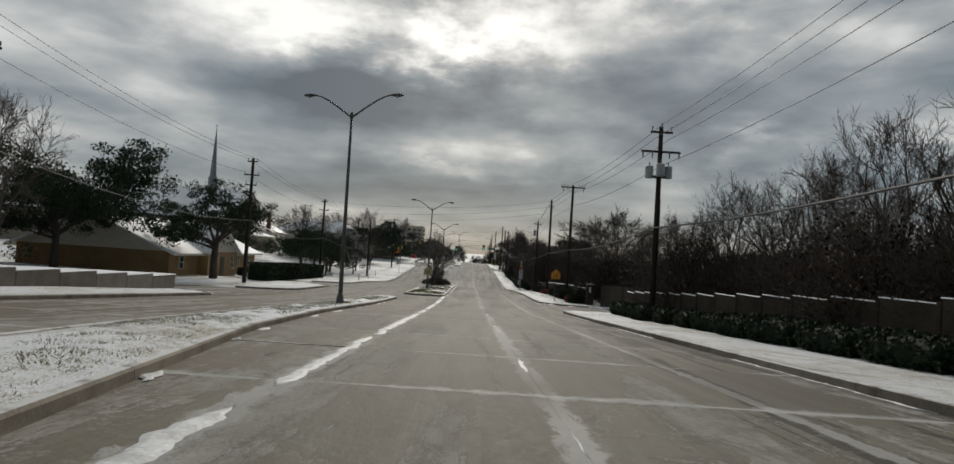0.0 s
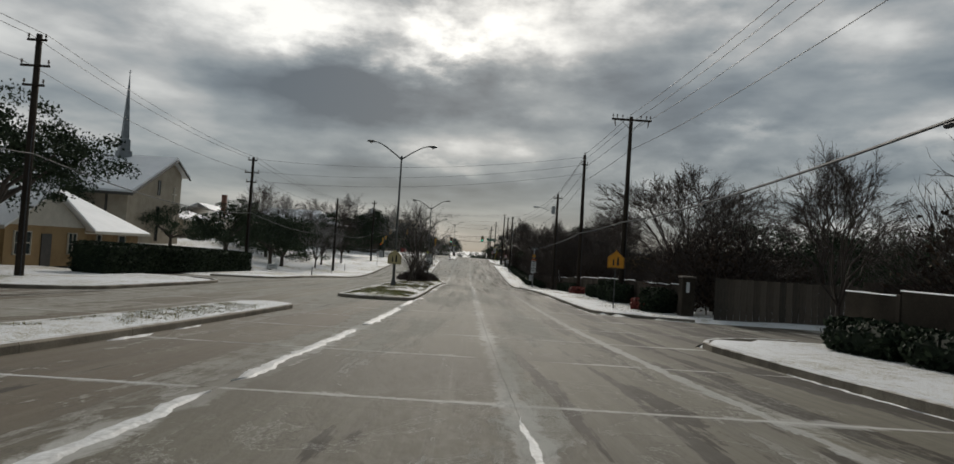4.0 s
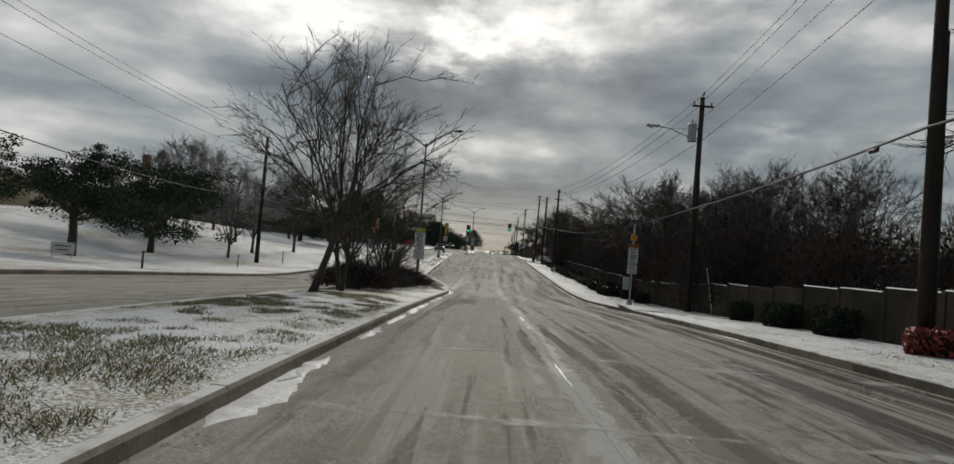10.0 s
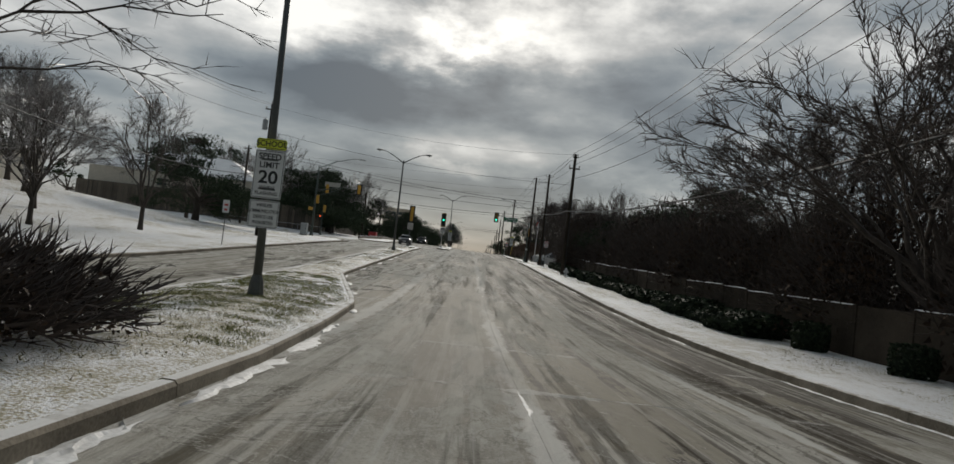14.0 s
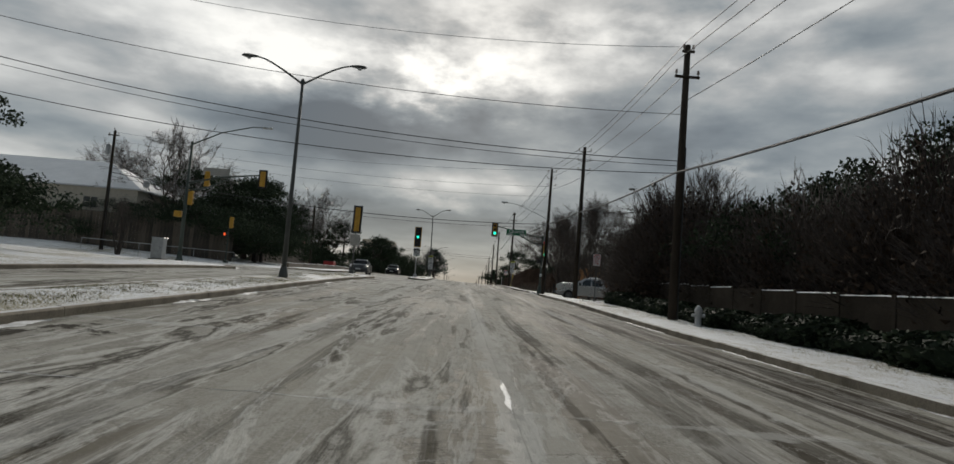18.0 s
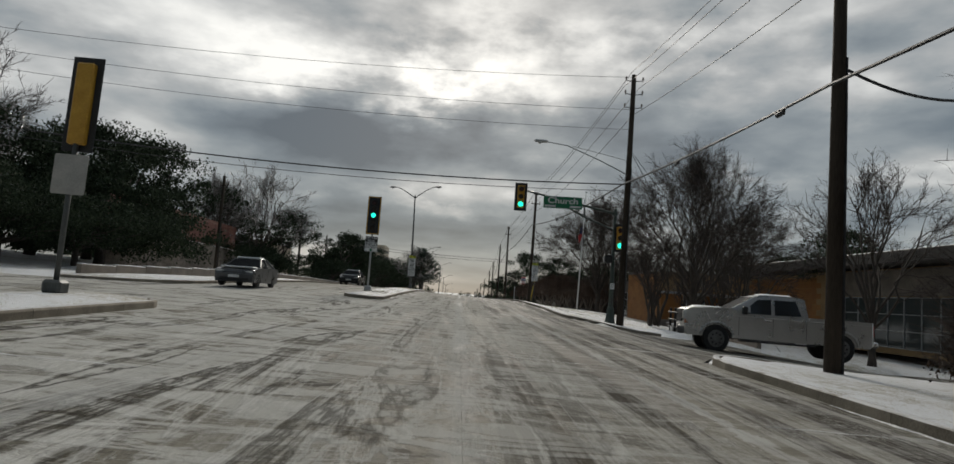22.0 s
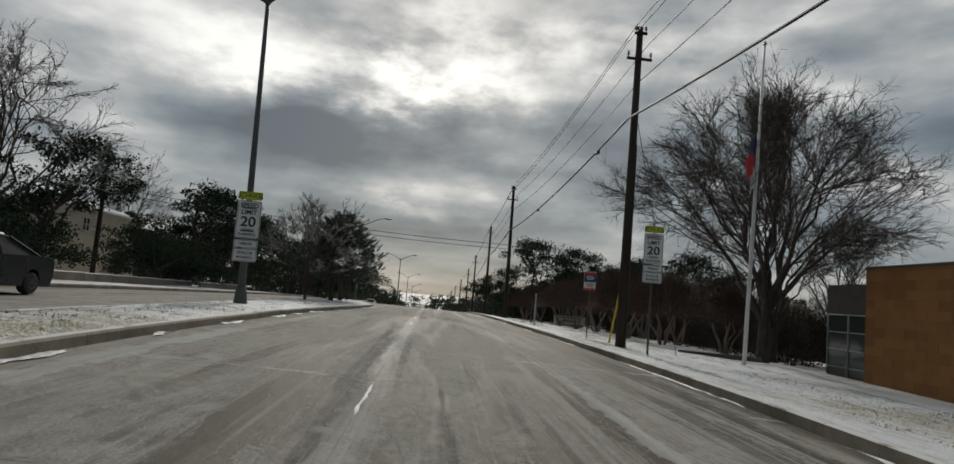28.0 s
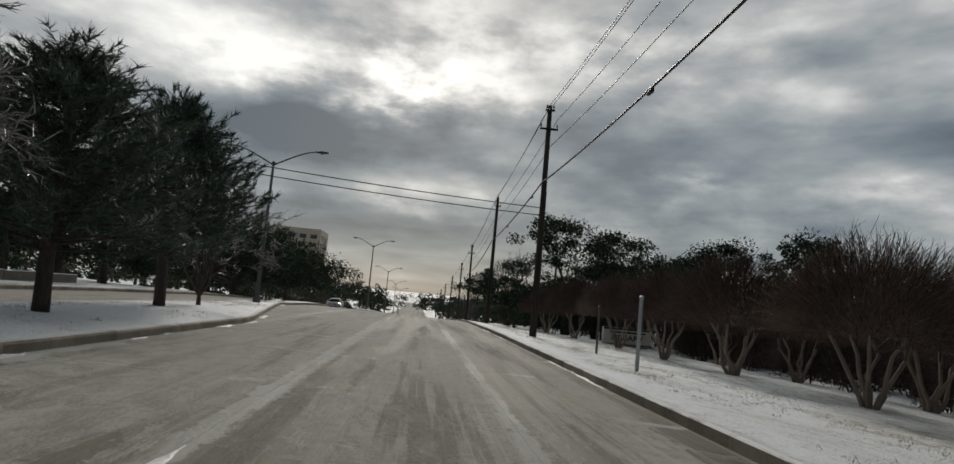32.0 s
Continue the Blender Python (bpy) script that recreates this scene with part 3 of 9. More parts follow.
# ---- mesh helpers ----
class Mesh:
    """Gathers faces for one mesh object."""

    def __init__(self):
        self.v, self.f = [], []

    def add(self, verts, faces):
        o = len(self.v)
        self.v.extend(tuple(p) for p in verts)
        self.f.extend(tuple(i + o for i in q) for q in faces)
        return self

    def box(self, c, s, bevel=0.0, turn=0.0, tilt=None):
        hx, hy, hz = s[0] / 2, s[1] / 2, s[2] / 2
        b = min(bevel, hx * 0.9, hy * 0.9, hz * 0.9)
        m = tilt if tilt is not None else Matrix.Rotation(turn, 3, "Z")
        c = Vector(c)
        if b <= 0:
            vs = [m @ Vector((x * hx, y * hy, z * hz)) + c for z in (-1, 1) for y in (-1, 1) for x in (-1, 1)]
            return self.add(vs, [(0, 2, 3, 1), (4, 5, 7, 6), (0, 1, 5, 4), (2, 6, 7, 3), (0, 4, 6, 2), (1, 3, 7, 5)])
        vs, idx = [], {}
        for x in (-1, 1):
            for y in (-1, 1):
                for z in (-1, 1):
                    for k in range(3):
                        p = [x * (hx - b), y * (hy - b), z * (hz - b)]
                        p[k] = (x, y, z)[k] * (hx, hy, hz)[k]
                        idx[x, y, z, k] = len(vs)
                        vs.append(m @ Vector(p) + c)
        fs = []
        for k in range(3):
            i, j = [a for a in range(3) if a != k]
            for s_ in (-1, 1):
                q = []
                for u, w in ((-1, -1), (1, -1), (1, 1), (-1, 1)):
                    key = [0, 0, 0]
                    key[k], key[i], key[j] = s_, u, w
                    q.append(idx[(*key, k)])
                fs.append(tuple(q))
            for s1 in (-1, 1):
                for s2 in (-1, 1):
                    key1, key2 = [0, 0, 0], [0, 0, 0]
                    key1[i], key1[j], key1[k] = s1, s2, -1
                    key2[i], key2[j], key2[k] = s1, s2, 1
                    fs.append((idx[(*key1, i)], idx[(*key2, i)], idx[(*key2, j)], idx[(*key1, j)]))
        for x in (-1, 1):
            for y in (-1, 1):
                for z in (-1, 1):
                    fs.append((idx[x, y, z, 0], idx[x, y, z, 1], idx[x, y, z, 2]))
        return self.add(vs, fs)

    def tube(self, pts, radii, n=8, cap=True):
        pts = [Vector(p) for p in pts]
        if not isinstance(radii, (list, tuple)):
            radii = [radii] * len(pts)
        o = len(self.v)
        for i, p in enumerate(pts):
            d = (pts[min(i + 1, len(pts) - 1)] - pts[max(i - 1, 0)])
            d = d.normalized() if d.length > 1e-9 else Vector((0, 0, 1))
            a = d.cross(Vector((0, 1, 0)) if abs(d.y) < 0.9 else Vector((1, 0, 0))).normalized()
            b = d.cross(a)
            for k in range(n):
                w = 2 * math.pi * k / n
                q = p + (a * math.cos(w) + b * math.sin(w)) * radii[i]
                self.v.append((q.x, q.y, q.z))
        for i in range(len(pts) - 1):
            for k in range(n):
                k2 = (k + 1) % n
                self.f.append((o + i * n + k, o + i * n + k2, o + (i + 1) * n + k2, o + (i + 1) * n + k))
        if cap:
            self.f.append(tuple(o + k for k in reversed(range(n))))
            self.f.append(tuple(o + (len(pts) - 1) * n + k for k in range(n)))
        return self

    def lathe(self, profile, n=16, at=(0, 0, 0), axis="Z"):
        o, m = len(self.v), len(profile)
        for r, h in profile:
            for k in range(n):
                w = 2 * math.pi * k / n
                x, y = r * math.cos(w), r * math.sin(w)
                p = (x, y, h) if axis == "Z" else (x, h, y) if axis == "Y" else (h, x, y)
                self.v.append((p[0] + at[0], p[1] + at[1], p[2] + at[2]))
        for i in range(m - 1):
            for k in range(n):
                k2 = (k + 1) % n
                self.f.append((o + i * n + k, o + i * n + k2, o + (i + 1) * n + k2, o + (i + 1) * n + k))
        self.f.append(tuple(o + k for k in reversed(range(n))))
        self.f.append(tuple(o + (m - 1) * n + k for k in range(n)))
        return self

    def slab(self, outline, lo, hi, axis="Z"):
        """An outline drawn in a plane and given thickness along axis."""
        n = len(outline)
        put = {"Z": lambda a, b, h: (a, b, h), "Y": lambda a, b, h: (a, h, b), "X": lambda a, b, h: (h, a, b)}[axis]
        vs = [put(a, b, lo) for a, b in outline] + [put(a, b, hi) for a, b in outline]
        fs = [tuple(reversed(range(n))), tuple(range(n, 2 * n))] + [(i, (i + 1) % n, n + (i + 1) % n, n + i) for i in range(n)]
        return self.add(vs, fs)

    def done(self, name, material, parent=None, label="", smooth=False, at=None):
        me = bpy.data.meshes.new(name)
        me.from_pydata(self.v, [], self.f)
        if smooth:
            me.shade_smooth()
        me.materials.append(material)
        ob = new(name, me)
        if at is not None:
            ob.matrix_basis = at
        if parent is not None:
            ob.parent = parent
        if label:
            ob["label"] = label
        return ob


def thing(name, label, category, at=None, group="", kind=""):
    e = new(name)
    e.empty_display_size = 0.2
    if at is not None:
        e.matrix_basis = at
    return tagged(e, label, category, group, kind)


def text_part(body, size, material, parent, m, name="lettering"):
    cu = bpy.data.curves.new(name, "FONT")
    cu.body, cu.size, cu.align_x, cu.align_y, cu.extrude = body, size, "CENTER", "CENTER", 0.002
    cu.offset = size * 0.022
    tmp = new(name, cu)
    me = bpy.data.meshes.new_from_object(tmp.evaluated_get(bpy.context.evaluated_depsgraph_get()))
    bpy.data.objects.remove(tmp)
    me.materials.clear()
    me.materials.append(material)
    ob = new(name, me)
    ob.matrix_basis, ob.parent = m, parent
    return ob


# ---- plan: heights and edges along the road ----
def knots(table):
    ys = np.arange(-200.0, 1600.0, 1.0)
    v = np.interp(ys, [k for k, _ in table], [k for _, k in table])
    pad = np.pad(v, 6, mode="edge")
    v = np.convolve(pad, np.hanning(15)[1:-1] / np.hanning(15)[1:-1].sum(), mode="same")[6:-6]
    return lambda y: float(np.interp(y, ys, v))


road_z = knots([(-200, 9.0), (-40, 5.2), (8.7, 3.18), (19.4, 2.60), (30, 2.03), (48.4, 1.04), (59, 0.59), (73.4, 0.19), (87.6, -0.10), (98.7, -0.44),
                (106, -0.73), (122.7, -1.45), (131, -1.53), (140, -1.40), (149, -1.14), (166, -0.71), (180, -0.30), (194, -0.03), (207, 0.13),
                (225, 0.57), (240, 0.81), (256, 0.80), (290, 0.55), (310, 0.25), (340, -0.85), (400, -3.3), (520, -7.8), (700, -11.5), (1000, -13.0), (1600, -13.0)])
cross = knots([(-200, 0), (140, 0), (168, -0.022), (205, -0.03), (260, -0.03), (300, -0.025), (380, 0), (1600, 0)])
RIGHT = 7.2
left_kerb = knots([(-200, -13.6), (185, -13.6), (212, -11.6), (1600, -11.6)])
bank = knots([(-200, 0.4), (84, 0.4), (108, 2.6), (150, 3.2), (176, 2.4), (187, 0.5), (206, 0.4), (216, 1.0), (300, 0.8), (1600, 0.5)])
OPEN_R = [(57.5, 66.5), (197.5, 211), (322, 334)]
OPEN_L = [(48.5, 60.5), (79.5, 85.5), (190, 209), (322, 334)]


def flat_z(x, y):
    return road_z(y) + cross(y) * (min(max(x, -7.5), 12.0) - 1.5)


def inside(y, spans):
    return any(a <= y <= b for a, b in spans)


CORNER = 4.0


def fall(x, y):
    """How far the ground drops away from the kerb beside and past the library."""
    if x < 7.6 or not 188 < y < 350:
        return 0.0
    lawn = np.interp(x, (7.6, 9.5, 13, 15, 18.3, 24.5, 30), (0, 0.14, 0.33, 0.42, 0.62, 1.15, 1.3))
    bed = np.interp(x, (7.6, 10, 13, 15, 16.5, 21, 30), (0, 0.28, 0.36, 0.58, 0.82, 1.3, 1.35))
    w = soft_step((y - 194) / 18) * soft_step((262 - y) / 20)
    return float(soft_step((y - 188) / 14) * soft_step((350 - y) / 40) * (lawn + (bed - lawn) * w))


def cut(x, y, spans, edge):
    """Whether a place beside the road belongs to a side street or its rounded corners."""
    d = abs(x) - abs(edge)
    for a, b in spans:
        if a <= y <= b:
            return True
        for m, c in ((a, a - CORNER), (b, b + CORNER)):
            if min(m, c) < y < max(m, c) and d < CORNER and math.hypot(d - CORNER, y - c) > CORNER:
                return True
    return False


def soft_step(u):
    u = min(max(u, 0.0), 1.0)
    return u * u * (3 - 2 * u)


def ground_z(x, y):
    """The verge, lawn or bank at a place beside the road."""
    z = flat_z(x, y) + 0.14
    if x < -18:
        z += bank(y) * soft_step((-18 - x) / 26)
    z -= fall(x, y)
    if x > 16:
        z += 0.5 * soft_step((x - 16) / 40) * (1 if y < 190 else -0.6)
    return z


def ground_sheet():
    rows = list(np.arange(-120, -12, 6.0)) + list(np.arange(-12, 345, 1.0)) + list(np.arange(345, 500, 5.0)) + [500, 560, 640, 760, 900, 1200, 1600, 2200, 3000, 4500]
    left = [-3000, -1200, -500, -250, -150, -100, -80, -66, -56, -50, -45, -41, -37, -34, -31, -28, -26, -24, -22, -20, -18, -16.5, -15.2]
    right = [7.7, 8.1, 8.6, 9.2, 9.8, 10.5, 11.2, 12, 13, 14, 15.5, 17, 19, 21, 24, 27, 31, 36, 42, 50, 62, 80, 110, 160, 260, 500, 1200, 3000]
    vs = []
    for y in rows:
        lk = left_kerb(y)
        line = []
        for x in left:
            x = min(x, lk - 0.4) if x > -18 else x
            line.append((x, ground_z(x, y) - (0.2 if cut(x, y, OPEN_L, lk) and abs(x) < 60 else 0)))
        line.append((lk - 0.1, flat_z(lk, y) + (-0.06 if cut(lk - 0.1, y, OPEN_L, lk) else 0.135)))
        line += [(lk - 0.08, flat_z(lk, y) - 0.25), (-3, flat_z(-3, y) - 0.25), (RIGHT + 0.08, flat_z(RIGHT, y) - 0.25)]
        line.append((RIGHT + 0.1, flat_z(RIGHT, y) + (-0.06 if cut(RIGHT + 0.1, y, OPEN_R, RIGHT) else 0.135)))
        for x in right:
            line.append((x, ground_z(x, y) - (0.2 if cut(x, y, OPEN_R, RIGHT) and abs(x) < 60 else 0)))
        far = abs(y) > 600
        for x, z in line:
            wob = 0.0 if abs(x) < 15 or far else 0.12 * noise.noise((x * 0.12, y * 0.12, 0.3))
            if abs(x) > 400 or y > 1500:
                z = 1.5
            vs.append((x, y, z + wob))
    w = len(left) + 5 + len(right)
    fs = [(r * w + c, r * w + c + 1, (r + 1) * w + c + 1, (r + 1) * w + c) for r in range(len(rows) - 1) for c in range(w - 1)]
    ob = Mesh().add(vs, fs).done("ground", VERGE, smooth=True)
    return tagged(ob, "thin wind-worn snow over dormant brown grass", "ground", kind="structure")


ground = ground_sheet()


def sheet(name, x_of, ys, z_of, material, parent=None, label="", cols=6):
    """A sheet along the road between the edges that x_of gives for each y."""
    vs = []
    for y in ys:
        a, b = x_of(y)
        for k in range(cols + 1):
            x = a + (b - a) * k / cols
            vs.append((x, y, z_of(x, y)))
    n = cols + 1
    fs = [(r * n + c, r * n + c + 1, (r + 1) * n + c + 1, (r + 1) * n + c) for r in range(len(ys) - 1) for c in range(cols)]
    return Mesh().add(vs, fs).done(name, material, parent, label, smooth=True)


road = sheet("road", lambda y: (left_kerb(y) - 0.05, RIGHT + 0.05), list(np.arange(-100, 500, 3.0)) + [520, 580, 660, 780, 900, 1200, 1600],
             lambda x, y: flat_z(x, y) - 0.012, ROAD, cols=8)
tagged(road, "concrete dual carriageway glazed with ice and packed snow", "road", kind="structure")


def side_street(x0, x1, y0, y1, name):
    """A street that joins from the side, with flared corners."""
    vs, n = [], 60
    for i in range(n + 1):
        u = i / n
        x = x0 + (x1 - x0) * u
        d = min(CORNER, max(0.0, abs(x - x0) - 0.5))
        flare = CORNER - math.sqrt(CORNER ** 2 - (CORNER - d) ** 2)
        for k in range(5):
            y = y0 - flare + 0.4 + (y1 - y0 + 2 * flare - 0.8) * k / 4
            vs.append((x, y, flat_z(x, y) - fall(x, y) + 0.004 + 0.02 * min(1, abs(x - x0) / 3)))
    fs = [(r * 5 + c, r * 5 + c + 1, (r + 1) * 5 + c + 1, (r + 1) * 5 + c) for r in range(n) for c in range(4)]
    ob = Mesh().add(vs, fs).done(name, ROAD, smooth=True)
    return tagged(ob, "icy side street joining the main road", "road", kind="structure")


side_street(RIGHT - 0.5, 70, 57.5, 66.5, "side_road_1")
side_street(RIGHT - 0.5, 70, 197.5, 211, "side_road_2")
side_street(left_kerb(54) + 0.5, -70, 48.5, 60.5, "side_road_3")
side_street(left_kerb(200) + 0.5, -75, 190, 209, "side_road_4")
side_street(left_kerb(82) + 0.5, -36, 79.5, 85.5, "driveway_1")


def kerb_run(name, pts, closed=False, parent=None):
    """Kerb stones about 3 m long, each a stone of its own, along a line of (x, y)."""
    run = thing(name, "worn concrete kerb with snow along its top", "kerb", kind="structure") if parent is None else parent
    pts = [Vector((x, y, 0)) for x, y in pts]
    if closed:
        pts.append(pts[0])
    line = [pts[0]]
    for a, b in zip(pts, pts[1:]):
        n = max(1, round((b - a).length / 0.75))
        line += [a.lerp(b, k / n) for k in range(1, n + 1)]
    step = 4
    for s in range(0, len(line) - 1, step):
        seg = line[s:s + step + 1]
        if len(seg) < 2:
            continue
        me = Mesh()
        prof = [(-0.09, -0.1), (-0.085, 0.115), (-0.06, 0.15), (0.05, 0.155), (0.085, 0.14), (0.09, -0.1)]
        o = len(me.v)
        jig = random.uniform(-0.006, 0.006)
        for i, p in enumerate(seg):
            d = (line[min(s + i + 1, len(line) - 1)] - line[max(s + i - 1, 0)]).normalized()
            side = Vector((-d.y, d.x, 0))
            q = p + d * (0.006 if i == 0 else -0.006 if i == len(seg) - 1 else 0)
            for u, h in prof:
                w = q + side * u
                me.v.append((w.x, w.y, flat_z(w.x, w.y) - fall(w.x, w.y) + h + jig))
        k = len(prof)
        for i in range(len(seg) - 1):
            for j in range(k - 1):
                me.f.append((o + i * k + j, o + i * k + j + 1, o + (i + 1) * k + j + 1, o + (i + 1) * k + j))
        me.f.append(tuple(o + j for j in reversed(range(k))))
        me.f.append(tuple(o + (len(seg) - 1) * k + j for j in range(k)))
        me.done("kerb_stone", KERB, run)
    return run


def kerb_side(edge, spans, y0, y1, name, outward):
    """Kerb along one edge, turning in round the corners of the side streets."""
    starts = [y0] + [b for _, b in spans]
    ends = [a for a, _ in spans] + [y1]
    for i, (a, b) in enumerate(zip(starts, ends)):
        pts = []
        if i > 0:
            pts += [(edge(a) + outward * CORNER * (1 - math.sin(w)), a + CORNER * (1 - math.cos(w))) for w in (0.0, 0.25, 0.5, 0.75, 1.0, 1.3)]
            a += CORNER
        pts += [(edge(y), y) for y in np.linspace(a, b - (CORNER if i < len(spans) else 0), max(2, int((b - a) / 3)))]
        if i < len(spans):
            pts += [(edge(b) + outward * CORNER * (1 - math.cos(w)), b - CORNER + CORNER * math.sin(w)) for w in (0.25, 0.5, 0.75, 1.0, 1.3, 1.57)]
        kerb_run(f"{name}_{i + 1}", pts)


kerb_side(lambda y: RIGHT, OPEN_R, -14, 380, "kerb_right", 1)
kerb_side(left_kerb, OPEN_L, -14, 380, "kerb_left", -1)


# ---- medians ----
def median(name, table, y0, y1, label):
    """A raised island: edges by (y, left x, right x), rounded noses, a kerb round it and snowy grass on it."""
    ys = [k[0] for k in table]
    le = lambda y: float(np.interp(y, ys, [k[1] for k in table]))
    ri = lambda y: float(np.interp(y, ys, [k[2] for k in table]))
    n0 = [y0 + (1 - math.cos(w)) * 1.0 for w in np.linspace(0, 1.5, 5)]
    line = n0 + list(np.arange(y0 + 2, y1 - 1.5, 1.5)) + [y1 - (1 - math.cos(w)) * 1.0 for w in np.linspace(1.5, 0, 5)]

    def pinch(y):
        e = min(y - y0, y1 - y)
        return math.sqrt(max(0.0, 1 - (1 - min(e, 1.0)) ** 2)) * 0.94 + 0.06

    def edges(y):
        m, h = (le(y) + ri(y)) / 2, (ri(y) - le(y)) / 2
        return m - h * pinch(y), m + h * pinch(y)

    def top(x, y):
        a, b = edges(y)
        u = 1 - abs(2 * (x - a) / max(b - a, 0.01) - 1)
        return flat_z(x, y) + 0.13 + 0.10 * soft_step(u * 1.6) * min(1, (b - a) / 3) + 0.03 * noise.noise((x * 0.9, y * 0.9, 5.0))

    ob = sheet(name, edges, line, top, MEDIAN_TURF if name == "median_2" else CLEAN_SNOW, cols=8)
    tagged(ob, label, "median", kind="structure")
    outline = [(edges(y)[1], y) for y in line] + [(edges(y)[0], y) for y in reversed(line)]
    kerb_run(name, outline, closed=True, parent=ob)
    return edges, top


m1_edge, m1_top = median("median_1", [(-60, -5.6, -1.6), (6, -5.8, -1.7), (24, -6.6, -4.4), (34, -6.8, -5.0), (80, -6.8, -5.0)], -60, 61,
                         "raised median strip with snowy grass and a worn kerb")
m2_edge, m2_top = median("median_2", [(60, -5.2, -1.75), (80, -5.4, -1.55), (118, -5.6, -1.6), (129, -6.9, -2.3), (141, -7.2, -5.0), (175, -7.5, -5.3), (210, -7.6, -5.6)], 69.5, 196,
                         "raised median with patchy snow, brown grass and bare trees")
m3_edge, m3_top = median("median_3", [(200, -4.3, -2.5), (225, -4.2, -2.3), (250, -4.6, -2.4), (266, -5.8, -1.9), (277, -5.8, -1.8), (288, -5.8, -3.6), (296, -5.8, -4.9), (330, -5.8, -5.0)], 213, 318,
                         "snow-covered raised median planted with pines")
m4_edge, m4_top = median("median_4", [(330, -5.0, -1.8), (480, -5.0, -1.8)], 338, 480, "distant snowy median strip")


# ---- street lamps on the median ----
def street_lamp():
    lamp = thing("street_lamp", "tall steel street lamp with two curved arms on the median", "street lamp", group="median street lamps")
    Mesh().lathe([(0.19, 0), (0.19, 0.1), (0.16, 0.35), (0.115, 0.5)], 10).done("base", LAMP_STEEL, lamp)
    Mesh().tube([(0, 0, 0.3), (0, 0, 4.5), (0, 0, 9.1)], [0.11, 0.085, 0.06], 10).done("pole", LAMP_STEEL, lamp, smooth=True)
    Mesh().lathe([(0.07, 8.95), (0.085, 9.0), (0.085, 9.18), (0.04, 9.26)], 10).done("cap", LAMP_STEEL, lamp)
    for s in (-1, 1):
        pts = [(0, 0, 9.0), (s * 0.4, 0, 9.28), (s * 0.85, 0, 9.58), (s * 1.3, 0, 9.85), (s * 1.62, 0, 10.0), (s * 1.85, 0, 10.07), (s * 2.05, 0, 10.09)]
        arm = Mesh().tube(pts, [0.05, 0.046, 0.043, 0.04, 0.036, 0.034, 0.032], 7).done("arm", LAMP_STEEL, lamp, smooth=True)
        hd = Mesh()
        prof = [(0.03, 0.0), (0.07, 0.08), (0.11, 0.25), (0.13, 0.45), (0.11, 0.62), (0.05, 0.72)]
        o = len(hd.v)
        for r, u in prof:
            for k in range(10):
                w = 2 * math.pi * k / 10
                hd.v.append((s * (1.9 + u), r * 1.1 * math.cos(w), 10.09 + r * (0.75 if math.sin(w) > 0 else 0.55) * math.sin(w)))
        for i in range(len(prof) - 1):
            for k in range(10):
                hd.f.append((o + i * 10 + k, o + i * 10 + (k + 1) % 10, o + (i + 1) * 10 + (k + 1) % 10, o + (i + 1) * 10 + k))
        hd.f += [tuple(range(o, o + 10)), tuple(range(o + 50, o + 60))]
        head = hd.done("lamp_head", LAMP_STEEL, lamp, smooth=True)
        Mesh().lathe([(0.02, -0.06), (0.075, -0.05), (0.10, 0.0)], 10, at=(s * 2.32, 0, 10.01)).done("lens", PLASTIC_WHITE, lamp, smooth=True)
    return lamp


# place, ground, height and reach against the usual, turn of the arms and lean in degrees
LAMPS = [(-5.6, 40.8, m1_top, 1.01, 1.0, -14, -0.6), (-4.05, 83.0, m2_top, 0.975, 0.93, 12, 0), (-4.25, 126.3, m2_top, 1.06, 1.0, -10, -0.9), (-6.25, 171.9, m2_top, 0.915, 1.0, 4, 0),
         (-3.6, 250.0, m3_top, 1.08, 1.12, -16, -1.5), (-4.4, 288.6, m3_top, 0.74, 1.0, -6, 0)] + [(-3.2, y, m4_top, 0.88, 1.0, 0, 0) for y in (340.6, 384, 428, 470)]
lamp_0 = street_lamp()
for i, (x, y, top, tall, wide, turn, lean) in enumerate(LAMPS):
    m = pose(x, y, top(x, y) - 0.03, 0, lean, turn) @ Matrix.Diagonal((wide, 1, tall, 1))
    ob = lamp_0 if i == 0 else copy_thing(lamp_0, m)
    ob.matrix_basis = m


# ---- utility poles and their lines ----
def insulator(parent, p, h=0.16, material=PORCELAIN):
    return Mesh().lathe([(0.015, -0.12), (0.02, 0.0), (0.055, 0.01), (0.035, 0.05), (0.06, 0.06), (0.035, 0.1), (0.045, h)], 8, at=p).done("insulator", material, parent)


def transformer(parent, p, r=0.2, h=0.75):
    can = Mesh().lathe([(r * 0.9, 0), (r, 0.04), (r, h - 0.06), (r * 1.06, h - 0.05), (r * 0.9, h), (0.03, h + 0.05)], 14, at=p).done("transformer", PALE_METAL, parent, "grey pole-top transformer can")
    Mesh().lathe([(0.02, 0), (0.045, 0.03), (0.03, 0.1), (0.045, 0.14), (0.02, 0.24)], 8, at=(p[0], p[1], p[2] + h)).done("bushing", PORCELAIN, can)
    return can


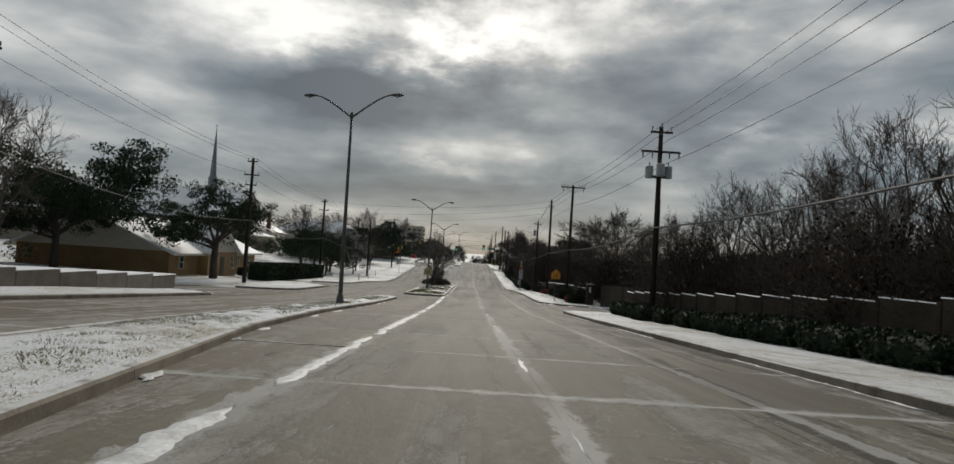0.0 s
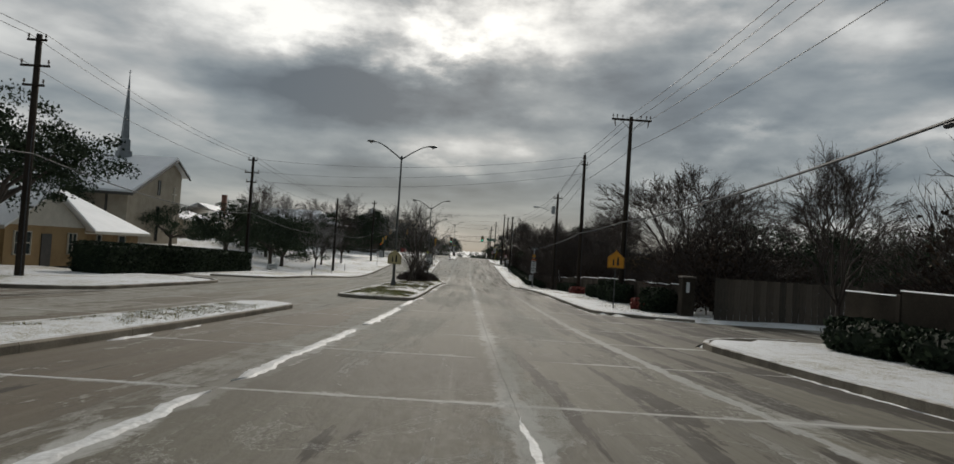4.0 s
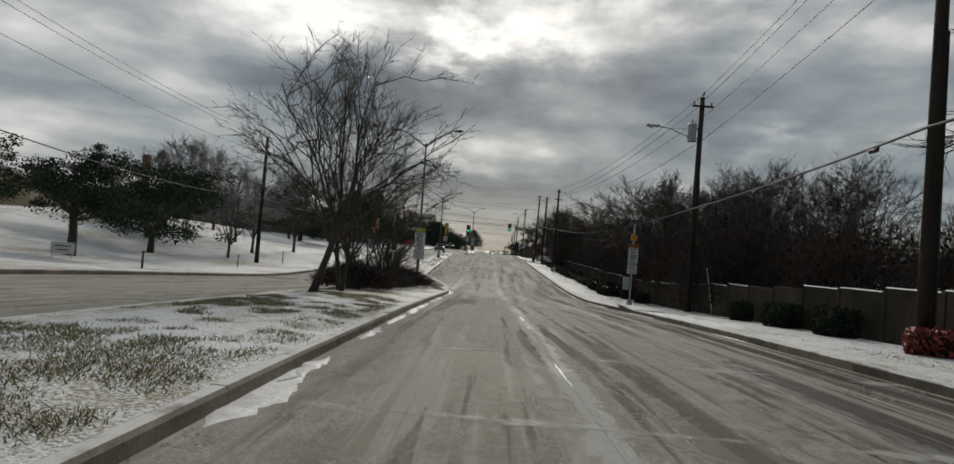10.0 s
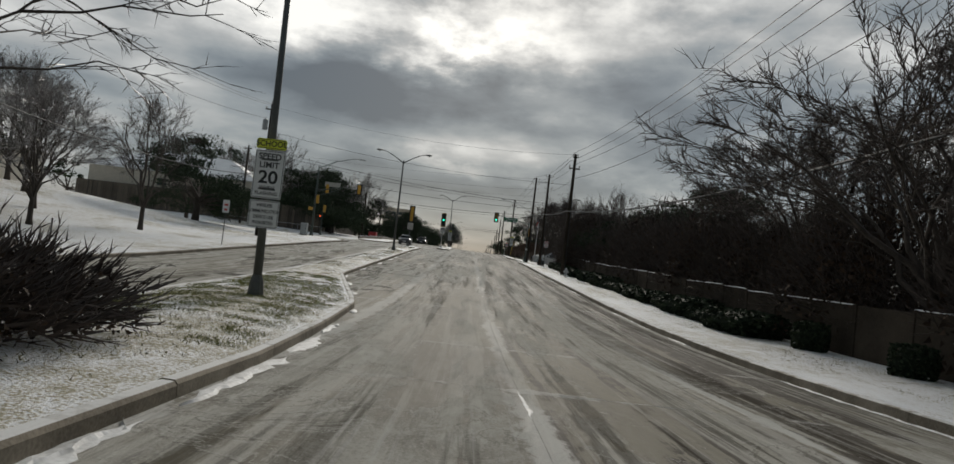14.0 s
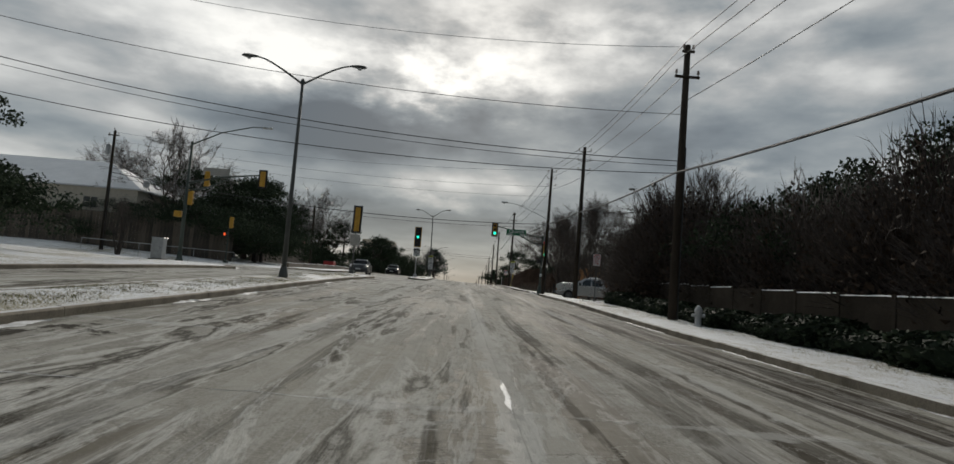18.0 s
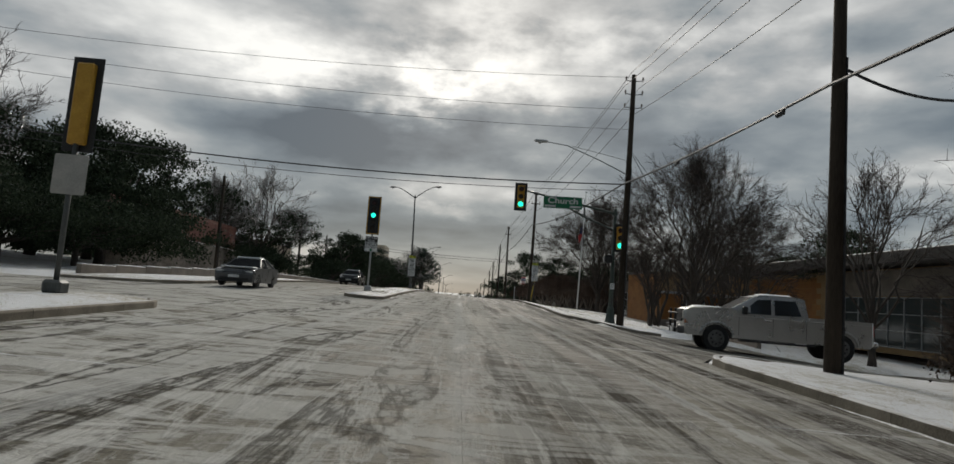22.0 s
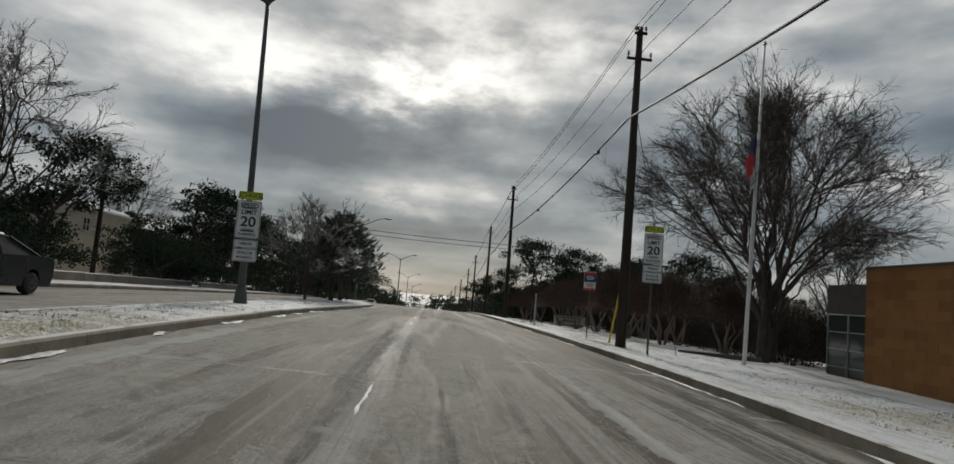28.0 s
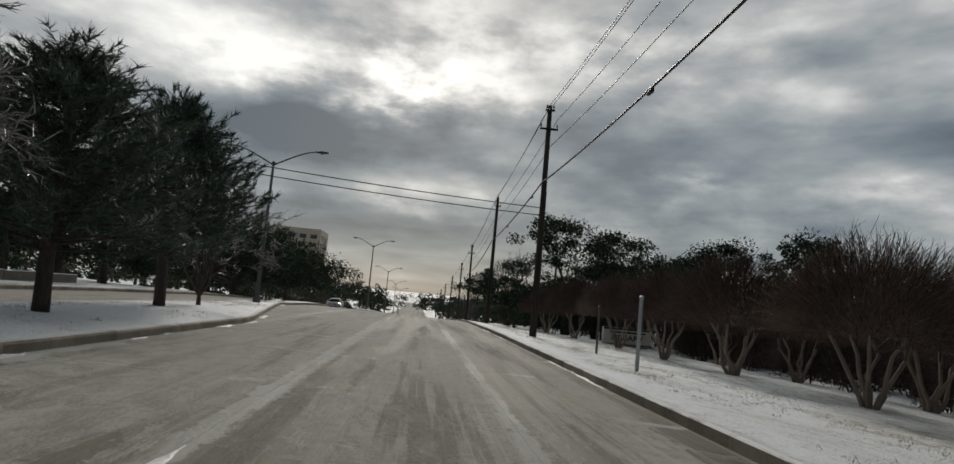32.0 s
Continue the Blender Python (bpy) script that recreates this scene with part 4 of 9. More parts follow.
def utility_pole(x, y, h, kind="plain", lean=(0.0, 0.0), label="weathered dark wooden utility pole carrying power lines", z=None):
    base = (ground_z(x, y) if z is None else z) - 0.05
    pole = thing("utility_pole", label, "utility pole", pose(x, y, base, lean[0], lean[1], 0), group="roadside utility poles")
    Mesh().tube([(0, 0, 0), (0, 0, h * 0.5), (0, 0, h)], [0.19, 0.16, 0.125], 10).done("shaft", POLE_WOOD, pole, smooth=True)
    if kind == "tee":
        Mesh().box((0, -0.16, h - 0.25), (2.7, 0.11, 0.13), 0.01).done("crossarm", POLE_WOOD, pole)
        for u in (-1.28, -1.0, -0.62, 0.62, 1.0, 1.28):
            insulator(pole, (u, -0.16, h - 0.08))
        for s in (-1, 1):
            Mesh().tube([(s * 0.8, -0.2, h - 0.28), (0, -0.17, h - 0.95)], 0.02, 5).done("brace", DARK_METAL, pole)
            Mesh().tube([(s * 1.15, -0.2, h - 0.35), (s * 1.1, -0.24, h - 0.75)], [0.05, 0.03], 6).done("cutout_fuse", PORCELAIN, pole)
    elif kind == "bank":
        for zz, w in ((h - 0.35, 1.3), (h - 1.5, 2.3)):
            Mesh().box((0, -0.16, zz), (w, 0.1, 0.12), 0.01).done("crossarm", POLE_WOOD, pole)
        for u in (-0.55, 0.0, 0.55):
            insulator(pole, (u, -0.16, h - 0.18 + (0.2 if u == 0 else 0)))
        for u in (-1.05, -0.5, 0.5, 1.05):
            Mesh().tube([(u, -0.2, h - 1.45), (u, -0.24, h - 1.9)], [0.055, 0.03], 6).done("cutout_fuse", PORCELAIN, pole)
        Mesh().lathe([(0.42, h - 3.0), (0.44, h - 2.95), (0.42, h - 2.9)], 12).done("mounting_ring", DARK_METAL, pole)
        for a in (0.35, 2.45, 4.55):
            transformer(pole, (0.62 * math.cos(a), 0.62 * math.sin(a), h - 3.0), 0.24, 0.72)
    elif kind == "can":
        Mesh().box((0, -0.14, h - 0.5), (1.1, 0.09, 0.1), 0.01).done("crossarm", POLE_WOOD, pole)
        for u in (-0.45, 0.0, 0.45):
            insulator(pole, (u, -0.14, h - 0.42 + (0.5 if u == 0 else 0)))
        transformer(pole, (-0.45, -0.05, h - 2.4), 0.23, 0.95)
        for zz in (h - 2.2, h - 1.7):
            Mesh().box((-0.2, -0.05, zz), (0.3, 0.06, 0.05)).done("bracket", DARK_METAL, pole)
    elif kind == "arms":
        for zz, w in ((h - 0.3, 0.5), (h - 1.35, 1.0)):
            Mesh().box((0, -0.14, zz), (w, 0.09, 0.1), 0.01).done("crossarm", POLE_WOOD, pole)
            for u in (-w / 2 + 0.06, w / 2 - 0.06):
                insulator(pole, (u, -0.14, zz + 0.12))
    elif kind == "racks":
        for i in range(3):
            zz = h - 0.35 - 0.75 * i
            Mesh().tube([(0.1, 0, zz), (0.5, 0, zz + 0.06)], [0.025, 0.02], 6).done("bracket", DARK_METAL, pole)
            insulator(pole, (0.5, 0, zz + 0.1))
            Mesh().tube([(-0.1, 0, zz), (-0.42, 0, zz + 0.04)], [0.025, 0.02], 6).done("bracket", DARK_METAL, pole)
            insulator(pole, (-0.42, 0, zz + 0.08))
    elif kind == "left":
        for zz, w in ((h - 0.3, 0.9), (h - 1.5, 1.35), (h - 2.4, 1.0)):
            Mesh().box((0, -0.14, zz), (w, 0.09, 0.1), 0.01).done("crossarm", POLE_WOOD, pole)
            for u in (-w / 2 + 0.06, w / 2 - 0.06):
                insulator(pole, (u, -0.14, zz + 0.12))
    else:
        insulator(pole, (0, 0, h + 0.08))
        Mesh().box((0, -0.14, h - 0.9), (0.6, 0.08, 0.09), 0.01).done("crossarm", POLE_WOOD, pole)
        for u in (-0.25, 0.25):
            insulator(pole, (u, -0.14, h - 0.8))
    Mesh().tube([(0.15, -0.14, 0), (0.12, -0.11, h * 0.62)], 0.03, 6).done("conduit", DARK_METAL, pole)
    return pole


def arm_lamp(pole, z, reach, rise):
    """A roadway lamp on a long bracket fixed to a pole."""
    s = -1
    Mesh().tube([(s * 0.12, 0, z), (s * reach * 0.35, 0, z + rise * 0.45), (s * reach * 0.75, 0, z + rise * 0.92), (s * reach, 0, z + rise)], [0.035, 0.032, 0.028, 0.028], 7).done("lamp_arm", PALE_METAL, pole, smooth=True)
    Mesh().tube([(s * 0.12, 0, z + 0.75), (s * reach * 0.7, 0, z + rise * 0.92)], 0.015, 5).done("stay", PALE_METAL, pole)
    Mesh().box((s * (reach + 0.3), 0, z + rise + 0.02), (0.72, 0.28, 0.14), 0.06).done("lamp_head", PALE_METAL, pole, "pale cobra-head roadway lamp")
    Mesh().lathe([(0.03, -0.14), (0.1, -0.1), (0.12, -0.03)], 10, at=(s * (reach + 0.38), 0, z + rise)).done("lens", PLASTIC_WHITE, pole, smooth=True)


POLES_R = [(11.3, -8, 11.4, "plain"), (11.3, 47, 11.4, "bank"), (11.5, 82.1, 12.7, "tee"), (11.0, 96.3, 12.5, "plain"), (11.2, 115.3, 11.4, "can"), (9.45, 170, 11.1, "arms"),
           (9.95, 194.5, 11.8, "racks"), (10.05, 214.4, 13.6, "racks"), (9.45, 253.6, 12.57, "arms"), (9.4, 291.3, 12.66, "arms"), (9.7, 318.3, 12.1, "plain"), (10.5, 356, 11.6, "arms"),
           (11.2, 391, 11.8, "arms"), (11.2, 430, 11.6, "arms"), (11.2, 468, 11.6, "arms"), (11.2, 510, 11.6, "arms"), (11.2, 560, 11.6, "plain")]
made_r = []
for x, y, h, kind in POLES_R:
    made_r.append(utility_pole(x, y, h, kind, lean=(random.uniform(-0.5, 0.5), random.uniform(-0.6, 0.6))))
arm_lamp(made_r[4], 9.0, 2.2, 0.7)
arm_lamp(made_r[7], 8.1, 4.5, 1.4)
POLES_L = [(-19.4, 35, 11.0, "left"), (-19.4, 67.7, 11.2, "left"), (-20.2, 100.7, 11.0, "left"), (-19.1, 136.4, 10.9, "plain"), (-18.45, 170, 12.1, "can"), (-33.9, 209.4, 11.8, "can"),
           (-22.9, 280, 10.2, "plain"), (-23.0, 300, 9.0, "plain"), (-20.5, 240.0, 9.0, "plain")]
made_l = [utility_pole(x, y, h, kind, lean=(random.uniform(-0.5, 0.5), random.uniform(-0.6, 0.6))) for x, y, h, kind in POLES_L]


def line(name, a, b, sag, r, material, label, n=14, category="cable"):
    a, b = Vector(a), Vector(b)
    pts = []
    for i in range(n + 1):
        u = i / n
        p = a.lerp(b, u)
        p.z -= sag * 4 * u * (1 - u)
        pts.append(p)
    return tagged(Mesh().tube(pts, r, 5).done(name, material), label, category, group="overhead lines")


def top_of(poles, i, drop, off):
    x, y, h, _ = poles[i]
    return (x + off, y, ground_z(x, y) + h - drop)


TEL = [5.3, 5.4, 5.4, 5.4, 5.4, 5.8, 6.6, 7.5, 8.77, 8.26, 7.8] + [7.2] * 6
for i in range(len(POLES_R) - 1):
    far = POLES_R[i][1] > 300
    sag = min(0.95, 0.5 * ((POLES_R[i + 1][1] - POLES_R[i][1]) / 40) ** 2)
    for drop, off in ((-0.1, 0.0), (0.75, -0.4), (0.8, 0.4), (2.3, 0.14)):
        line("power_line", top_of(POLES_R, i, drop, off), top_of(POLES_R, i + 1, drop, off), sag, 0.016, CABLE, "thin dark overhead power line between poles", 10)
    a, b = (Vector((q[0] - 0.2, q[1], ground_z(q[0], q[1]) + z)) for q, z in zip(POLES_R[i:i + 2], TEL[i:i + 2]))
    line("telephone_cable", a, b, sag, 0.042, CABLE, "thick dark bundled telephone cable slung between poles", 14)
    if not far:
        for u in (0.12, 0.55):
            p = a.lerp(b, u)
            p.z -= sag * 4 * u * (1 - u)
            tagged(Mesh().tube([p + Vector((0, -0.25, -0.03)), p + Vector((0, -0.15, -0.1)), p + Vector((0, 0.15, -0.1)), p + Vector((0, 0.25, -0.03))], [0.03, 0.07, 0.07, 0.03], 7).done("splice_case", CABLE),
                   "black splice case hanging under the telephone cable", "cable box")
for i in range(4):
    for drop, off in ((0.1, -0.4), (0.1, 0.4), (1.35, -0.6)):
        line("power_line", top_of(POLES_L, i, drop, off), top_of(POLES_L, i + 1, drop, off), 0.55, 0.014, CABLE, "thin dark overhead power line between poles", 10)
    z = 5.6
    a = (POLES_L[i][0] + 0.2, POLES_L[i][1], ground_z(*POLES_L[i][:2]) + z)
    b = (POLES_L[i + 1][0] + 0.2, POLES_L[i + 1][1], ground_z(*POLES_L[i + 1][:2]) + z)
    line("telephone_cable", a, b, 0.75, 0.03, CABLE, "drooping dark telephone cable between poles", 14)
# lines that cross the road
for j, k, drops in ((2, 3, ((0.2, 0.2), (1.4, 0.9), (2.3, 1.7))), (4, 5, ((0.2, 0.1),)), (5, 7, ((0.2, 0.2), (1.0, 2.0), (1.8, 3.1)))):
    for dl, dr in drops:
        iced = j in (4,)
        line("crossing_line", top_of(POLES_L, j, dl, 0), top_of(POLES_R, k, dr, 0), 0.9, 0.011, CABLE_ICE if iced else CABLE, "overhead line crossing above the road", 18)
for zl, zr, r in ((9.6, 8.2, 0.013), (8.0, 6.3, 0.018), (7.7, 6.1, 0.012), (6.6, 5.8, 0.016)):
    line("crossing_cable", (-18.45, 170, ground_z(-18.45, 170) + zl), (9.45, 170, ground_z(9.45, 170) + zr), 0.7, r, CABLE, "dark cable crossing above the road", 18)
for k, zl, zr, r in ((7, 7.6, 7.5, 0.034), (7, 7.2, 7.15, 0.016)):
    line("crossing_cable", (-33.9, 209.4, ground_z(-33.9, 209.4) + zl), (POLES_R[k][0], POLES_R[k][1], ground_z(*POLES_R[k][:2]) + zr), 1.1, r, CABLE, "dark cable crossing above the junction", 18)
for zl, zr in ((7.0, 6.9), (6.6, 6.5)):
    line("crossing_cable", (-22.9, 280, ground_z(-22.9, 280) + zl), (9.4, 291.3, ground_z(9.4, 291.3) + zr), 0.5, 0.025, CABLE, "dark cable crossing above the road", 18)
for x, y, dx in ((10.05, 214.4, 6.5), (10.05, 214.4, 9.0), (9.45, 253.6, 2.5)):
    z = ground_z(x, y)
    line("guy_wire", (x, y, z + 9.5), (x + dx, y + 0.8, ground_z(x + dx, y)), 0.0, 0.014, CABLE, "taut guy wire anchoring a pole", 2)

# ---- lamp pole on the side street, and the cable that feeds it ----
sz = ground_z(15.5, 197.0)
side_lamp = thing("side_street_lamp", "dark steel pole with slanting arm and lamp beside the street", "street lamp", pose(15.5, 197.0, sz - 0.05))
Mesh().tube([(0, 0, 0), (0, 0, 4.0), (0, 0, 7.9 - sz)], [0.13, 0.11, 0.09], 9).done("pole", LAMP_STEEL, side_lamp, smooth=True)
Mesh().lathe([(0.24, 0), (0.24, 0.1), (0.16, 0.3), (0.13, 0.4)], 9).done("base", LAMP_STEEL, side_lamp)
for dx in (0.0, 0.16):
    Mesh().tube([(dx, 0, 7.3 - sz), (-0.55 + dx, -0.5, 8.3 - sz), (-1.05 + dx, -0.9, 8.85 - sz)], 0.03, 6).done("arm", LAMP_STEEL, side_lamp)
Mesh().box((-1.25, -1.0, 8.87 - sz), (0.5, 0.28, 0.16), 0.06).done("lamp_head", LAMP_STEEL, side_lamp)
feed = min(POLES_R, key=lambda q: abs(q[1] - 190))
line("feed_cable", (feed[0], feed[1], ground_z(feed[0], feed[1]) + 7.1), (15.5, 197.0, 7.3), 0.35, 0.04, CABLE, "thick black cable feeding the side street lamp", 12)

# ---- pipe rail along the raised pavement ----
rail = thing("pipe_rail", "low galvanised pipe rail along the raised pavement", "railing")
RAIL = [(-34.5, 207.0), (-30.0, 208.8), (-25.6, 211.0), (-22.6, 214.0)]
Mesh().tube([(x, y, ground_z(x, y) + 1.0) for x, y in RAIL], 0.03, 6).done("top_rail", PALE_METAL, rail)
for x, y in RAIL:
    Mesh().tube([(x, y, ground_z(x, y) - 0.05), (x, y, ground_z(x, y) + 1.0)], 0.028, 6).done("post", PALE_METAL, rail)


# ---- trees and shrubs ----
def needle(me, s, e, r):
    """A tapering twig: a three-sided spike from s to e."""
    d = e - s
    a = d.orthogonal().normalized() * r
    c = d.normalized().cross(a)
    o = len(me.v)
    for p in (s + a, s - a * 0.5 + c * 0.87, s - a * 0.5 - c * 0.87, e):
        me.v.append((p.x, p.y, p.z))
    me.f += [(o, o + 1, o + 3), (o + 1, o + 2, o + 3), (o + 2, o, o + 3)]


def bend(s, e, lift, rng, n=4, wild=0.05):
    """Points along a limb that leaves steeply and leans out to its end."""
    mid = s.lerp(e, 0.42) + Vector((0, 0, lift * (e - s).length))
    ln = (e - s).length
    pts = []
    for i in range(n + 1):
        t = i / n
        p = s * (1 - t) ** 2 + mid * (2 * t * (1 - t)) + e * t * t
        if 0 < i < n:
            p = p + Vector((rng.gauss(0, 1), rng.gauss(0, 1), rng.gauss(0, 0.7))) * ln * wild
        pts.append(p)
    return pts


def along(pts, t):
    u = min(t, 0.999) * (len(pts) - 1)
    i = int(u)
    return pts[i].lerp(pts[i + 1], u - i)


def grow(limb, twig, p, d, length, r, depth, rng, droop=0.0, fork=(3, 4), spread=0.6, keep=0.66, upright=0.12, sprigs=6):
    n = 4 if depth > 1 else 3 if depth else 2
    pts, rad, q, v = [p], [r], p, d
    end = r * (0.62 if depth > 0 else 0.45)
    for i in range(n):
        v = (v + Vector((rng.gauss(0, 0.13), rng.gauss(0, 0.13), rng.gauss(0, 0.1) + upright * (1 if depth > 0 else 0.5) - droop))).normalized()
        q = q + v * (length / n)
        pts.append(q)
        rad.append(r + (end - r) * (i + 1) / n)
    mesh = limb if r > 0.04 else twig
    mesh.tube(pts, rad, 7 if r > 0.12 else 5 if r > 0.04 else 3, cap=False)
    if depth <= 1:
        for k in range(sprigs if depth == 0 else sprigs // 2):
            i = rng.randrange(n)
            s = pts[i].lerp(pts[i + 1], rng.random())
            w = (v + Vector((rng.gauss(0, 0.55), rng.gauss(0, 0.55), rng.gauss(0.1, 0.45)))).normalized()
            m = s + w * length * rng.uniform(0.35, 0.6)
            needle(twig, s, m, 0.012)
            for f in range(1):
                g = s.lerp(m, rng.uniform(0.4, 0.95))
                needle(twig, g, g + (w + Vector((rng.gauss(0, 0.5), rng.gauss(0, 0.5), 0.2 + rng.gauss(0, 0.3) - droop * 3))).normalized() * length * rng.uniform(0.2, 0.45), 0.009)
    if depth == 0:
        return
    count = rng.randint(*fork)
    for k in range(count):
        u = 1.0 if k == 0 else rng.uniform(0.35, 1.0)
        i = min(int(u * n), n - 1)
        s = pts[i].lerp(pts[i + 1], u * n - i)
        axis = v.orthogonal().normalized()
        axis.rotate(Matrix.Rotation(rng.uniform(0, 6.283), 3, v))
        nd = v.copy()
        nd.rotate(Matrix.Rotation(rng.uniform(0.3, 1.0) * spread * (0.5 if k == 0 else 1.0), 3, axis))
        grow(limb, twig, s, nd.normalized(), length * keep * rng.uniform(0.75, 1.15), max(end * (0.9 if k == 0 else 0.68), 0.011), depth - 1, rng, droop, fork, spread, keep, upright, sprigs)


def bare_tree(seed, height, stems=1, depth=5, spread=0.75, twig_mat=None, label="", lean=0.0, fork=(3, 4), keep=0.68, girth=0.028, droop=0.0, first=0.27):
    rng = random.Random(seed)
    limb, twig = Mesh(), Mesh()
    for s in range(stems):
        a = rng.uniform(0, 6.283)
        tilt = 0.06 + (0.28 if stems > 1 else 0.0) * rng.uniform(0.5, 1.2)
        d = Vector((math.cos(a) * tilt + lean, math.sin(a) * tilt, 1)).normalized()
        p = Vector((math.cos(a) * 0.15 * (stems > 1), math.sin(a) * 0.15 * (stems > 1), -0.1))
        grow(limb, twig, p, d, height * first * rng.uniform(0.9, 1.1), height * girth / (1 if stems == 1 else 1.9), depth, rng, droop, fork, spread, keep, 0.1)
    tree = thing("bare_tree", label or "leafless tree with a wide crown of fine dark twigs", "tree")
    limb.done("trunk", BARK, tree, smooth=True)
    twig.done("crown", twig_mat or TWIG, tree)
    return tree


def crown_tree(seed, height, width, label, limbs=9, subs=6, shoots=6, sprigs=7, trunk=0.16, mat=None, girth=0.021, base=0.14, name="bare_tree", fine=1.0, lean=(0.0, 0.0)):
    """A trunk that breaks low into rising limbs, whose branches fill a rounded crown to its rim."""
    rng = random.Random(seed)
    limb, twig = Mesh(), Mesh()
    h0, r0 = height * trunk, height * girth
    limb.tube([(-lean[0], -lean[1], -0.15), (-0.6 * lean[0], -0.6 * lean[1], h0 * 0.3), (0.05, 0.03, h0), (0.05, 0.05, h0 * 1.3)], [r0 * 1.5, r0 * 1.05, r0 * 0.95, r0 * 0.7], 9)
    mid, rh, rw = height * (1 + base) / 2, height * (1 - base) / 2, width / 2

    def rim(az, el, k):
        """A place in the crown: k = 1 on its outline."""
        lump = 1 + 0.13 * math.sin(az * 3 + seed) * math.cos(el * 4 + seed * 2) + 0.07 * math.sin(az * 7 + el * 5)
        return Vector((math.cos(az) * math.cos(el) * rw * k * lump, math.sin(az) * math.cos(el) * rw * k * lump, mid + math.sin(el) * rh * k * lump))

    for a in range(limbs):
        az = 6.283 * a * 0.382 + rng.uniform(-0.25, 0.25)
        el = -0.25 + 1.75 * ((a + 0.5) / limbs)
        s = Vector((0.04, 0.03, h0 * rng.uniform(0.85, 1.25)))
        main = bend(s, rim(az, el, 0.62), 0.10, rng, 5, 0.03)
        rm = r0 * rng.uniform(0.42, 0.58)
        limb.tube(main, [rm * (1 - 0.72 * i / 5) for i in range(6)], 6, cap=False)
        for b in range(subs):
            az2 = az + rng.gauss(0, 0.42) / max(0.35, math.cos(el))
            el2 = min(1.5, max(-0.62, el + rng.gauss(0, 0.36)))
            s2 = along(main, rng.uniform(0.3, 1.0))
            sub = bend(s2, rim(az2, el2, rng.uniform(0.78, 0.98)), 0.07, rng, 4, 0.04)
            rs = max(0.022, rm * 0.3)
            limb.tube(sub, [rs, rs * 0.8, rs * 0.6, rs * 0.45, rs * 0.3], 4, cap=False)
            ln = (sub[-1] - sub[0]).length
            out = (sub[-1] - sub[-2]).normalized()
            for c in range(shoots):
                s3 = along(sub, rng.uniform(0.35, 1.0))
                w = (out + Vector((rng.gauss(0, 0.5), rng.gauss(0, 0.5), rng.gauss(0.12, 0.4)))).normalized()
                l3 = min(ln, height * 0.2) * rng.uniform(0.35, 0.75)
                e3 = s3 + w * l3
                shoot = bend(s3, e3, 0.05, rng, 2, 0.05)
                twig.tube(shoot, [0.02 * fine, 0.014 * fine, 0.007 * fine], 3, cap=False)
                for d in range(sprigs):
                    s4 = along(shoot, rng.uniform(0.1, 1.0))
                    v = (w + Vector((rng.gauss(0, 0.55), rng.gauss(0, 0.55), rng.gauss(0.1, 0.45)))).normalized()
                    e4 = s4 + v * l3 * rng.uniform(0.3, 0.6)
                    needle(twig, s4, e4, 0.018 * fine)
                    s5 = s4.lerp(e4, rng.uniform(0.3, 0.7))
                    needle(twig, s5, s5 + (v + Vector((rng.gauss(0, 0.6), rng.gauss(0, 0.6), rng.gauss(0.1, 0.5)))).normalized() * l3 * rng.uniform(0.2, 0.4), 0.014 * fine)
    tree = thing(name, label, "tree")
    limb.done("trunk", BARK, tree, smooth=True)
    twig.done("crown", mat or TWIG, tree)
    return tree


def leaf_cloud(mesh, centre, radius, n, size, rng, squash=0.75, shell=0.55):
    for _ in range(n):
        a, b = rng.uniform(0, 6.283), math.acos(rng.uniform(-1, 1))
        rr = radius * (shell + (1 - shell) * rng.random() ** 0.5) * rng.uniform(0.75, 1.12)
        p = Vector((math.cos(a) * math.sin(b) * rr, math.sin(a) * math.sin(b) * rr, math.cos(b) * rr * squash)) + centre
        u = Vector((rng.gauss(0, 1), rng.gauss(0, 1), rng.gauss(0, 0.7))).normalized()
        w = u.orthogonal().normalized()
        w.rotate(Matrix.Rotation(rng.uniform(0, 6.283), 3, u))
        k = u.cross(w)
        s = size * rng.uniform(0.6, 1.3)
        mesh.add([p - w * s * 0.55, p + w * s * 0.55, p + k * s * 0.62], [(0, 1, 2)])


